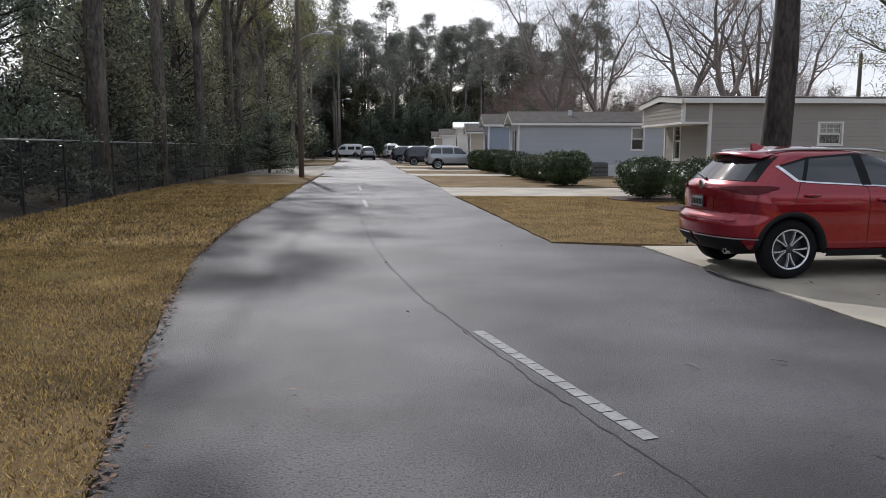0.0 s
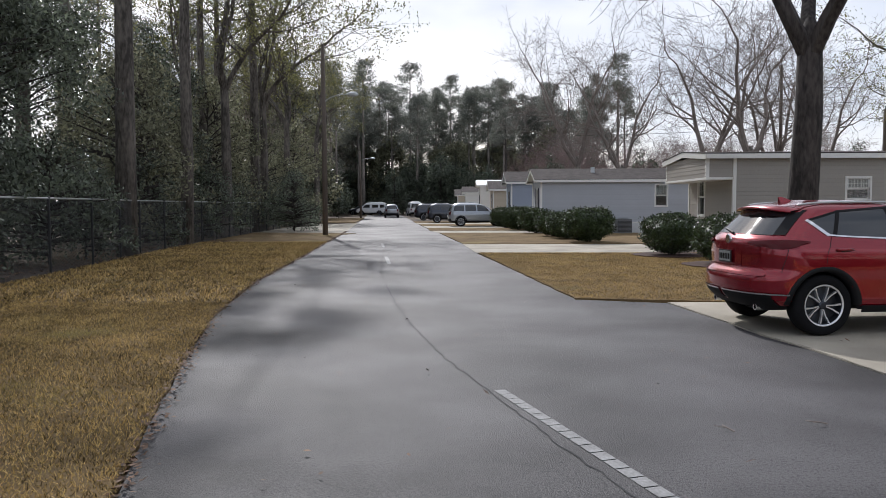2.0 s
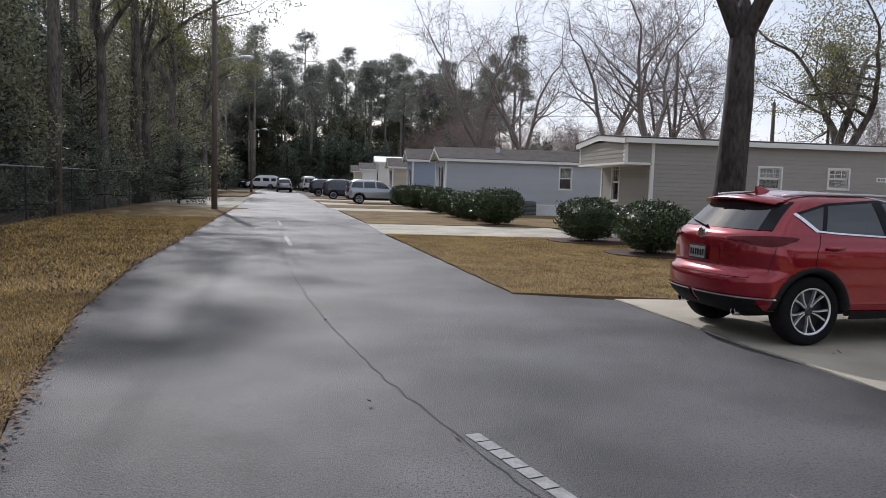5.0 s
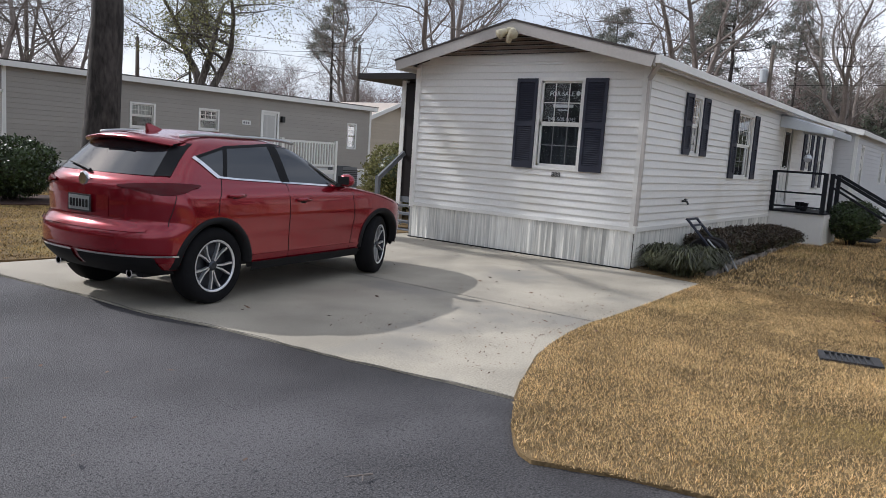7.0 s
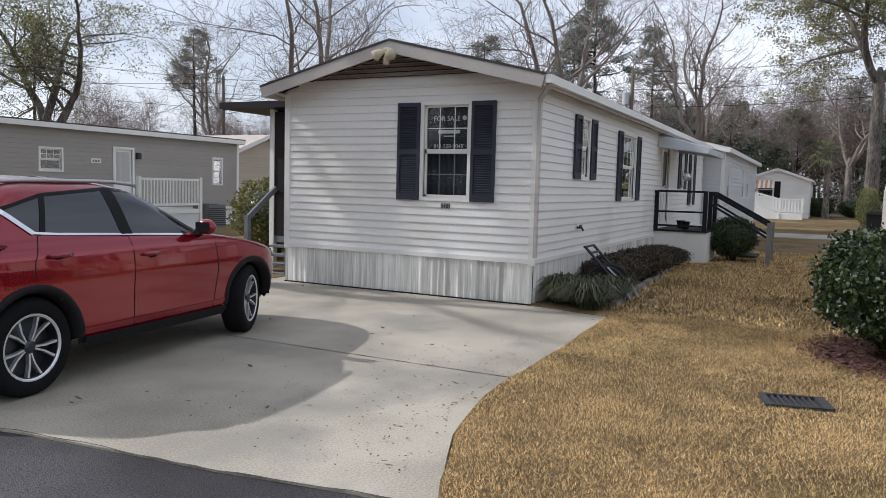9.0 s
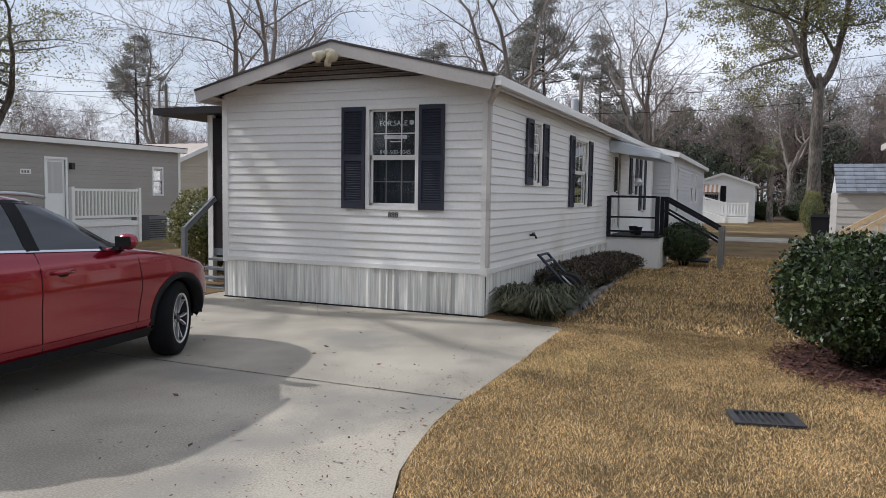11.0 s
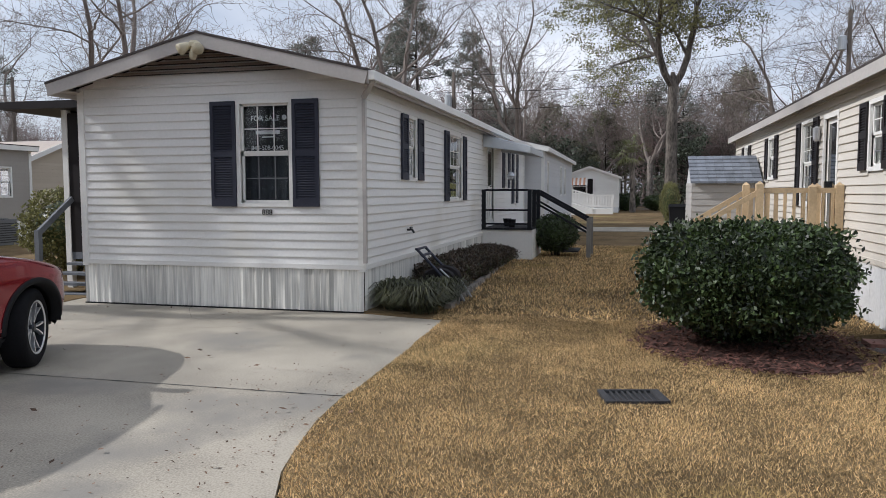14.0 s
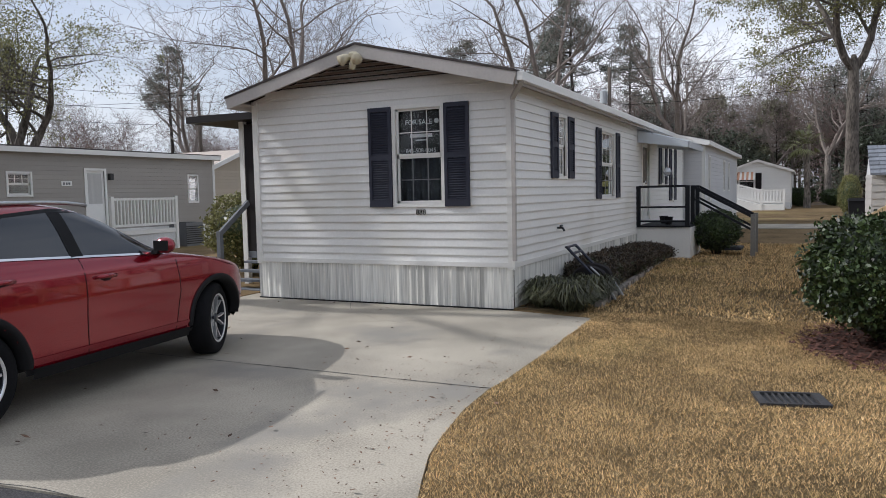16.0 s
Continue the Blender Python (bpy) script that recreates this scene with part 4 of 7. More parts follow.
b.box((-0.4, -0.3, 2.98), (15.4, -0.225, 3.09))
b.make("gutter", "trim", home_a)
# downspout darker than the gutter, its colour carrying the shadow at the corner
b = Build()
b.beam((-0.33, -0.26, 2.98), (-0.1, -0.05, 2.8), 0.06, 0.045)
b.beam((-0.08, -0.05, 2.82), (-0.08, -0.05, 0.68), 0.06, 0.045)
b.make("downspout", "fascia", home_a)
# floodlight on the rake board at the gable peak
b = Build()
b.lathe([(0.0, -0.03), (0.07, -0.03), (0.075, 0.02), (0.05, 0.05), (0.0, 0.05)], 14, "z", (-0.45, 2.125, 3.5))
fl = b.make("floodlight", "cream_plastic", home_a, "cream twin-head floodlight")
for k in (-1, 1):
    b = Build()
    b.tube([(-0.46, 2.125, 3.5), (-0.5, 2.125 + k * 0.08, 3.48), (-0.58, 2.125 + k * 0.13, 3.42)], [0.025, 0.05, 0.08], 12)
    b.make("lamp_head", "cream_plastic", fl, smooth=True)
b = Build()
b.tube([(-0.46, 2.125, 3.47), (-0.48, 2.125, 3.38), (-0.5, 2.125, 3.32)], [0.03, 0.05, 0.045], 12)
b.make("sensor", "cream_plastic", fl, smooth=True)
# black strip in place of the shadow line at the front skirting's foot
b = Build()
fa["front"].box(b, 0.0, 4.25, 0.012, 0.03, 0.0, 0.05)
b.make("base_seal", "black_plastic", home_a)
# tap on the side wall
b = Build()
b.tube([f.at(1.92, 1.02, 0.02), f.at(1.92, 1.02, 0.1), f.at(1.92, 0.97, 0.13)], 0.018, 8)
b.tube([f.at(1.87, 1.05, 0.08), f.at(1.97, 1.05, 0.08)], 0.014, 8)
b.make("tap", "black_metal", home_a)

# porch of the white home
porch = thing("entrance_porch", "white-skirted porch with a black timber railing and steps", "porch", pose(19.15, 6.18, 0))
b = Build()
b.box((0.0, 0.0, -0.04), (1.75, 1.18, 0.72))
b.make("base", "trim", porch)
b = Build()
for i in range(9):
    c = Build()
    c.box((-0.05, 0.133 * i, 0.722), (1.85, 0.133 * i + 0.126, 0.76))
    c.make("deck_board", "timber_dark", porch)
for x, y in ((0.0, 0.02), (0.0, 1.1), (1.72, 0.02), (0.86, 0.02)):
    c = Build()
    c.box((x - 0.045, y - 0.0, 0.76), (x + 0.045, y + 0.09, 1.66))
    c.make("post", "timber_dark", porch)
for z in (1.62, 1.16, 0.84):
    c = Build()
    c.box((-0.05, 0.09, z), (0.02, 1.12, z + 0.05 if z > 1.5 else z + 0.04))
    c.make("rail", "timber_dark", porch)
for i in range(4):
    c = Build()
    c.box((1.78, -0.34 * (i + 1) + 0.02, 0.58 - 0.19 * i - 0.04), (0.75, -0.34 * i + 0.03, 0.58 - 0.19 * i))
    c.make("step", "timber_dark", porch)
for x in (0.72, 1.8):
    c = Build()
    c.beam((x, 0.03, 1.62), (x, -1.25, 0.92), 0.05, 0.07)
    c.make("stair_rail", "timber_dark", porch)
    c = Build()
    c.beam((x, 0.03, 1.35), (x, -1.25, 0.62), 0.04, 0.05)
    c.make("stair_rail", "timber_dark", porch)
    c = Build()
    c.box((x - 0.05, -1.3, -0.04), (x + 0.05, -1.2, 0.98))
    c.make("newel_post", "timber_grey", porch)

# ---- the beige home ----
BX, BW = 10.65, 4.25
b_north = [(0.95, 1.45, 1.9, 2.66), (2.95, 3.65, 0.85, 2.68), (4.35, 5.15, 1.4, 2.72), (7.6, 8.25, 1.9, 2.68), (11.0, 11.6, 1.9, 2.68)]
home_b, fb = home("house", "beige vinyl-sided manufactured home with dark shutters and white skirting", BX, 1.15 - BW, 13.2, BW, 3.06, 0.5, 0.76, "vinyl_beige", post="vinyl_beige",
                  north=b_north, boards=("front", "north"), skirt_mat="skirt_blue", side_skirt_ribs=False, over=0.45)
for i, (s0, s1, z0, z1) in enumerate(b_north):
    if i == 1:
        continue
    window(home_b, fb["north"], s0, s1, z0, z1, cols=2, rows=2 if i != 2 else 3)
    shutter(home_b, fb["north"], s0 - 0.37, s0 - 0.06, z0 - 0.04, z1 + 0.04, "shutter_brown")
    shutter(home_b, fb["north"], s1 + 0.06, s1 + 0.37, z0 - 0.04, z1 + 0.04, "shutter_brown")
b = Build()
f = fb["north"]
for q in ((2.88, 2.95, 0.82, 2.75), (3.65, 3.72, 0.82, 2.75), (2.95, 3.65, 2.68, 2.75)):
    f.box(b, *q, -0.02, 0.03)
b.make("door_casing", "trim", home_b)
b = Build()
f.box(b, 2.95, 3.65, 0.82, 2.68, -0.07, -0.03)
door = b.make("door", "trim", home_b, "white storm door with tall glass")
b = Build()
f.box(b, 3.03, 3.57, 1.0, 2.6, -0.03, -0.024)
b.make("door_light", "car_glass", door)
b = Build()
f.box(b, 3.52, 3.56, 1.6, 1.75, -0.024, 0.03)
b.make("handle", "black_metal", door)
p = f.at(3.9, 2.5, 0.08)
b = Build()
b.tube([(p.x, p.y - 0.06, p.z), (p.x, p.y + 0.02, p.z + 0.03)], 0.02, 8)
b.lathe([(0.02, 0.1), (0.06, 0.07), (0.05, -0.1), (0.03, -0.13), (0.0, -0.13)], 8, "z", tuple(p))
b.make("porch_lantern", "lamp_clear", home_b, "clear glass wall lantern")
for i, ch in enumerate("884"):
    p = fb["front"].at(BW - 0.04, 2.2 - 0.15 * i, 0.034)
    words("house_number", ch, 0.135, pose(p.x, p.y, p.z, 90, 0, -90), "black_plastic", home_b, 0.004)
# front strip of pavers
pav = tagged(thing("paver_strip", "strip of red brick pavers along the home's front", "paving", pose(10.3, -3.2, 0)), kind="structure")
me = None
for i in range(24):
    for j in range(2):
        if me is None:
            c = Build()
            c.box((0, 0, 0), (0.155, 0.19, 0.05))
            q = c.make("paver", "brick", pav)
            me = q.data
        else:
            q = new("paver", me)
            q.parent = pav
        q.matrix_basis = pose(0.165 * j, 0.2 * i, -0.02 + 0.004 * ((i * 7 + j * 3) % 4))

# timber steps of the beige home
st = thing("timber_stairs", "new pale pine landing and stairs with balusters", "stairs", pose(13.2, 1.15, 0))
def post(x, y, h):
    c = Build()
    c.box((x - 0.05, y - 0.05, -0.04), (x + 0.05, y + 0.05, h))
    i = len(c.V)
    c.V += [(x - 0.05, y - 0.05, h), (x + 0.05, y - 0.05, h), (x + 0.05, y + 0.05, h), (x - 0.05, y + 0.05, h), (x, y, h + 0.05)]
    c.F += [(i, i + 1, i + 4), (i + 1, i + 2, i + 4), (i + 2, i + 3, i + 4), (i + 3, i, i + 4)]
    c.make("post", "timber_new", st)


for i in range(10):
    c = Build()
    c.box((-0.1 + 0.14 * i, 0.04, 0.66), (-0.1 + 0.14 * i + 0.132, 1.12, 0.7))
    c.make("deck_board", "timber_new", st)
for x, y, h in ((-0.05, 0.08, 1.68), (-0.05, 0.42, 1.66), (-0.05, 1.1, 1.7), (1.2, 1.1, 1.7), (1.2, 0.08, 1.68), (-0.05, 2.3, 0.95), (1.2, 2.3, 0.95)):
    post(x, y, h)
for x in (-0.05, 1.2):
    for z in (1.58, 0.82):
        c = Build()
        c.box((x - 0.02, 0.08, z), (x + 0.02, 1.1, z + 0.07))
        c.make("rail", "timber_new", st)
    for i in range(8):
        c = Build()
        c.box((x - 0.018, 0.14 + 0.122 * i, 0.84), (x + 0.018, 0.175 + 0.122 * i, 1.6))
        c.make("baluster", "timber_new", st)
    for dz in (0.0, -0.7):
        c = Build()
        c.beam((x, 1.1, 1.6 + dz), (x, 2.3, 0.86 + dz * 0.85), 0.04, 0.07)
        c.make("stair_rail", "timber_new", st)
    for i in range(8):
        y = 1.2 + 0.135 * i
        zt = 1.6 - 0.74 * (y - 1.1) / 1.2
        c = Build()
        c.box((x - 0.018, y, zt - 0.66), (x + 0.018, y + 0.035, zt))
        c.make("baluster", "timber_new", st)
for i in range(4):
    c = Build()
    c.box((0.0, 1.12 + 0.28 * i, 0.5 - 0.16 * i), (1.15, 1.42 + 0.28 * i, 0.54 - 0.16 * i))
    c.make("step", "timber_new", st)

# ---- the taupe home across the driveway ----
CX, CY = 8.3, 23.3
c_south = [(4.3, 5.0, 1.72, 2.36), (6.6, 7.25, 1.8, 2.38), (9.05, 9.7, 0.75, 2.5), (13.2, 13.6, 1.5, 2.38)]
home_c, fc = home("house", "taupe vinyl-sided manufactured home with a recessed front and white trim", CX + 0.85, CY, 13.6, 4.3, 3.07, 0.17, 0.66, "vinyl_taupe",
                  south=[(s0 - 0.85 + 0.0, s1 - 0.85, z0, z1) for s0, s1, z0, z1 in c_south], front=[(2.6, 3.25, 1.2, 2.45)], skirt_mat="skirt_blue", side_skirt_ribs=False, over=0.95, course=0.13, fascia="trim")
for i, (s0, s1, z0, z1) in enumerate(c_south):
    if i != 2:
        window(home_c, fc["south"], s0 - 0.85, s1 - 0.85, z0, z1, cols=3 if i < 2 else 1, rows=2, curtain=i == 0)
window(home_c, fc["front"], 2.6, 3.25, 1.2, 2.45, cols=3, rows=3)
f = fc["south"]
b = Build()
for q in ((8.13, 8.2, 0.72, 2.57), (8.85, 8.92, 0.72, 2.57), (8.2, 8.85, 2.5, 2.57)):
    f.box(b, *q, -0.02, 0.035)
b.make("door_casing", "trim", home_c)
b = Build()
f.box(b, 8.2, 8.85, 0.72, 2.5, -0.06, -0.02)
door = b.make("door", "trim", home_c, "white storm door with a half light")
b = Build()
f.box(b, 8.28, 8.77, 1.5, 2.42, -0.02, -0.014)
b.make("door_light", "curtain", door)
b = Build()
f.box(b, 8.98, 9.1, 2.22, 2.42, 0.02, 0.14)
b.make("wall_lamp", "black_metal", home_c, "small black wall lantern")
b = Build()
f.box(b, 7.35, 7.7, 2.04, 2.18, 0.02, 0.035)
b.make("name_plaque", "trim", home_c, "white wall plaque")
b = Build()
for i in range(3):
    f.box(b, 7.4 + i * 0.09, 7.46 + i * 0.09, 2.07, 2.14, 0.035, 0.038)
b.make("plaque_bars", "grey_plastic", home_c)
# front header box that hangs over the recess
b = Build()
b.box((-0.85, 0.0, 2.38), (-0.02, 4.3, 3.07))
b.make("header_box", "vinyl_taupe", home_c)
hf = Face((-0.85, 0, 0), (0, 1, 0), (-1, 0, 0))
siding(home_c, hf, 0, 4.3, 2.4, 3.07, [], "vinyl_taupe", 0.13)
siding(home_c, Face((-0.85, 0, 0), (1, 0, 0), (0, -1, 0)), 0, 0.85, 2.4, 3.07, [], "vinyl_taupe", 0.13)
for y in (0.0, 4.18):
    c = Build()
    c.box((-0.86, y - 0.02, 2.36), (-0.76, y + 0.1, 3.08))
    c.make("corner_post", "trim", home_c)
c = Build()
c.box((-0.87, -0.03, 2.33), (0.0, 4.33, 2.4))
c.make("header_trim", "trim", home_c)
# deck rail by the door
dk = thing("side_deck", "white railed entrance deck against the taupe home", "deck", pose(CX + 9.4, CY - 1.35, 0))
c = Build()
c.box((-0.6, 0, 0.55), (1.9, 1.32, 0.68))
c.make("platform", "trim", dk)
c = Build()
c.box((-0.6, 0.04, -0.04), (1.9, 1.3, 0.54))
c.make("base", "skirt_blue", dk)
for z in (0.8, 1.58):
    c = Build()
    c.box((-0.6, 0.0, z), (1.9, 0.05, z + 0.07))
    c.make("rail", "trim", dk)
for i in range(20):
    c = Build()
    c.box((-0.55 + 0.126 * i, 0.005, 0.86), (-0.51 + 0.126 * i, 0.045, 1.58))
    c.make("baluster", "trim", dk)
for x in (-0.6, 1.85):
    c = Build()
    c.box((x - 0.05, -0.03, -0.04), (x + 0.05, 0.07, 1.7))
    c.make("post", "trim", dk)

# ---- homes farther along the road ----
def far_home(label, X, Y, L, eave, rise, cladding, roof_mat, boards=("front", "south"), course=0.14, side_win=()):
    h, ff = home("house", label, X, Y, L, 4.3, eave, rise, 0.6, cladding, south=list(side_win), front=[(1.2, 1.95, 1.3, 2.5)], roof_mat=roof_mat, fascia="trim",
                 skirt_mat="skirt_blue", side_skirt_ribs=False, front_skirt_ribs=False, boards=boards, over=0.4, course=course)
    window(h, ff["front"], 1.2, 1.95, 1.3, 2.5, cols=2, rows=2)
    shutter(h, ff["front"], 0.85, 1.15, 1.26, 2.54, "shutter")
    shutter(h, ff["front"], 2.0, 2.3, 1.26, 2.54, "shutter")
    for q in side_win:
        window(h, ff["south"], *q, cols=1, rows=1, curtain=True)
    b = Build()
    b.box((3.0, 1.2, eave + rise * 0.45), (3.2, 1.4, eave + rise + 0.12))
    b.make("roof_vent", "aluminium", h)
    return h, ff


home_d, fd = far_home("pale blue-grey manufactured home with a grey shingle roof", 5.45, 41.9, 17, 2.98, 0.62, "vinyl_blue", "shingle", side_win=[(6.35, 7.0, 1.5, 2.68)])
far_home("slate-blue manufactured home with a grey shingle roof", 4.6, 52.0, 15, 3.2, 0.7, "vinyl_slate", "shingle", course=0.2)
far_home("tan manufactured home with a brown gabled roof", 3.9, 62.0, 14, 2.9, 0.65, "vinyl_tan", "shingle", course=0.25)
far_home("white manufactured home with a bright metal roof", 3.2, 71.0, 14, 3.45, 0.5, "vinyl_white", "roof_white", course=0.25)
far_home("white manufactured home with a grey roof", 2.0, 82.0, 14, 3.0, 0.6, "vinyl_white", "shingle", course=0.3)
far_home("beige manufactured home with a brown roof", 1.2, 92.0, 14, 2.9, 0.6, "vinyl_tan", "shingle", course=0.3)
# home behind the white one
a2, fa2 = home("house", "light grey vinyl-sided manufactured home behind the white one", 26.6, 6.75, 12.5, 4.3, 3.05, 0.5, 0.6, "vinyl_grey", south=[(1.0, 1.5, 1.2, 2.6), (6.0, 6.7, 1.5, 2.6), (8.0, 8.7, 1.5, 2.6)], skirt_mat="skirt_blue", side_skirt_ribs=False, front_skirt_ribs=False, fascia="trim", over=0.35, course=0.13)
for q in ((1.0, 1.5, 1.2, 2.6), (6.0, 6.7, 1.5, 2.6), (8.0, 8.7, 1.5, 2.6)):
    window(a2, fa2["south"], *q, cols=1, rows=1)
# small white home at the end of the lawn
fh, ffh = home("house", "small white home with a striped window awning and ramp", 60.0, 4.75, 13, 4.3, 2.75, 0.75, 0.5, "vinyl_white", front=[(2.4, 3.4, 1.5, 2.5)], south=[(2, 2.5, 1.4, 2.4), (4, 4.5, 1.4, 2.4)], skirt_mat="skirt_blue", side_skirt_ribs=False, front_skirt_ribs=False, fascia="trim", over=0.3, course=0.15)
window(fh, ffh["front"], 2.4, 3.4, 1.5, 2.5, cols=2, rows=1)
for i in range(8):
    c = Build()
    s = 2.3 + i * 0.15
    c.hexa([ffh["front"].at(s, 2.65, 0.03), ffh["front"].at(s + 0.15, 2.65, 0.03), ffh["front"].at(s + 0.15, 2.1, 0.6), ffh["front"].at(s, 2.1, 0.6), ffh["front"].at(s, 2.68, 0.03), ffh["front"].at(s + 0.15, 2.68, 0.03), ffh["front"].at(s + 0.15, 2.13, 0.6), ffh["front"].at(s, 2.13, 0.6)])
    c.make("awning_slat", "awning_stripe" if i % 2 else "trim", fh)
for s0 in (1.9, 3.5):
    shutter(fh, ffh["front"], s0, s0 + 0.4, 1.4, 2.6, "shutter_brown")
ramp = thing("access_ramp", "white railed ramp falling away from a raised landing", "ramp", pose(56.0, 5.1, 0))
for x in (0.0, 1.3):
    for z in (0.2, 1.0):
        c = Build()
        c.beam((x, 3.6, z + 0.95), (x, 1.4, z + 0.35), 0.06, 0.08)
        c.beam((x, 1.4, z + 0.35), (x, 0.0, z + 0.35), 0.06, 0.08)
        c.make("rail", "trim", ramp)
    for i in range(19):
        y = 0.05 + i * 0.195
        z = 0.35 + max(0.0, y - 1.4) * 0.273
        c = Build()
        c.box((x - 0.02, y - 0.025, z + 0.2), (x + 0.02, y + 0.025, z + 1.0))
        c.make("baluster", "trim", ramp)
    for y, z in ((0.0, 1.45), (1.4, 1.45), (3.6, 2.05)):
        c = Build()
        c.box((x - 0.05, y - 0.05, -0.04), (x + 0.05, y + 0.05, z))
        c.make("post", "trim", ramp)
c = Build()
c.hexa([(0, 0, -0.04), (1.3, 0, -0.04), (1.3, 1.4, -0.04), (0, 1.4, -0.04), (0, 0, 0.4), (1.3, 0, 0.4), (1.3, 1.4, 0.4), (0, 1.4, 0.4)])
c.hexa([(0, 1.4, -0.04), (1.3, 1.4, -0.04), (1.3, 3.6, -0.04), (0, 3.6, -0.04), (0, 1.4, 0.4), (1.3, 1.4, 0.4), (1.3, 3.6, 1.0), (0, 3.6, 1.0)])
c.make("deck", "trim", ramp)

# garden shed with shingled roof
sh = thing("garden_shed", "pale vinyl garden shed with a blue-grey shingle roof", "shed", pose(19.4, 1.26, 0))
sh.scale = (0.7, 0.435, 0.9)
c = Build()
c.box((0.02, 0.02, -0.04), (2.4, 3.2, 2.0))
c.make("wall", "vinyl_tan", sh)
siding(sh, Face((0, 0, 0), (0, 1, 0), (-1, 0, 0)), 0, 3.22, 0.0, 2.0, [], "vinyl_shed", 0.16)
siding(sh, Face((0, 3.22, 0), (1, 0, 0), (0, 1, 0)), 0, 2.4, 0.0, 2.0, [], "vinyl_shed", 0.16)
for i in range(7):
    for j in range(8):
        t0, t1 = i / 7, (i + 1) / 7 + 0.02
        y0, y1 = -0.1 + 3.42 * j / 8, -0.1 + 3.42 * (j + 1) / 8 - 0.01
        c = Build()
        c.hexa([(-0.2 + 1.4 * t0, y0, 1.98 + 0.68 * t0), (-0.2 + 1.4 * t0, y1, 1.98 + 0.68 * t0), (-0.2 + 1.4 * t1, y1, 1.98 + 0.68 * t1), (-0.2 + 1.4 * t1, y0, 1.98 + 0.68 * t1),
                (-0.2 + 1.4 * t0, y0, 2.03 + 0.68 * t0), (-0.2 + 1.4 * t0, y1, 2.03 + 0.68 * t0), (-0.2 + 1.4 * t1, y1, 2.0 + 0.68 * t1), (-0.2 + 1.4 * t1, y0, 2.0 + 0.68 * t1)])
        c.make("shingle", "shingle_blue", sh)
c = Build()
i = len(c.V)
c.V += [(0, 0.02, 2.0), (2.4, 0.02, 2.0), (1.2, 0.02, 2.64), (0, 3.2, 2.0), (2.4, 3.2, 2.0), (1.2, 3.2, 2.64)]
c.F += [(0, 2, 1), (3, 4, 5), (0, 3, 5, 2), (1, 2, 5, 4)]
c.make("gable", "vinyl_grey", sh)
# tan outbuilding behind the taupe home
ob2 = thing("outbuilding", "tan vinyl-sided outbuilding with a brown gable roof", "shed", pose(24.2, 25.0, 0))
c = Build()
c.box((0.02, 0.02, -0.04), (4.0, 4.0, 2.7))
c.make("wall", "vinyl_tan", ob2)
siding(ob2, Face((0, 0, 0), (1, 0, 0), (0, -1, 0)), 0, 4.0, 0.0, 2.7, [], "vinyl_tan", 0.13)
siding(ob2, Face((0, 0, 0), (0, 1, 0), (-1, 0, 0)), 0, 4.0, 0.0, 2.7, [], "vinyl_tan", 0.13)
c = Build()
c.V += [(-0.1, 0.0, 2.7), (4.1, 0.0, 2.7), (2, 0.0, 3.5), (-0.1, 4.0, 2.7), (4.1, 4.0, 2.7), (2, 4.0, 3.5)]
c.F += [(0, 1, 2), (3, 5, 4), (0, 2, 5, 3), (1, 4, 5, 2)]
c.make("gable", "vinyl_tan", ob2)
for s in (-1, 1):
    c = Build()
    c.hexa([(2, -0.3, 3.5), (2, 4.2, 3.5), (2 + s * 2.35, 4.2, 2.62), (2 + s * 2.35, -0.3, 2.62), (2, -0.3, 3.58), (2, 4.2, 3.58), (2 + s * 2.35, 4.2, 2.7), (2 + s * 2.35, -0.3, 2.7)])
    c.make("roof_slope", "louvre", ob2)
    c = Build()
    c.hexa([(2, -0.33, 3.42), (2, -0.3, 3.42), (2 + s * 2.38, -0.3, 2.54), (2 + s * 2.38, -0.33, 2.54), (2, -0.33, 3.6), (2, -0.3, 3.6), (2 + s * 2.38, -0.3, 2.72), (2 + s * 2.38, -0.33, 2.72)])
    c.make("rake_board", "trim", ob2)
# screened porch on the hidden side of the white home
sp = thing("screened_porch", "flat dark roof on posts over a screened side porch", "porch", pose(12.4, 11.7, 0))
c = Build()
c.box((-0.3, -0.05, 2.95), (5.0, 2.35, 3.07))
c.make("roof_panel", "shutter_brown", sp)
for x in (0.0, 2.3, 4.6):
    c = Build()
    c.box((x, 1.3, -0.04), (x + 0.1, 1.4, 2.95))
    c.make("post", "trim", sp)
c = Build()
c.box((0.12, 1.33, 0.7), (4.6, 1.36, 2.95))
c.make("screen", "shutter_brown", sp)
c = Build()
c.box((0.02, 0.0, 0.5), (4.7, 1.4, 0.62))
c.make("deck", "timber_slate", sp)
c = Build()
c.box((0.02, 0.0, 0.62), (0.05, 1.3, 2.9))
c.make("screen", "shutter_brown", sp)
for i in range(4):
    c = Build()
    c.box((-0.2 * (i + 1) + 0.02, 0.35, 0.42 - 0.14 * i), (-0.2 * i + 0.02, 1.25, 0.46 - 0.14 * i))
    c.make("step", "timber_slate", sp)
for y in (0.35, 1.25):
    c = Build()
    c.beam((0.0, y, 1.5), (-0.75, y, 0.98), 0.05, 0.09)
    c.make("stair_rail", "timber_slate", sp)
    c = Build()
    c.box((-0.8, y - 0.04, -0.04), (-0.72, y + 0.04, 1.02))
    c.make("newel_post", "timber_slate", sp)


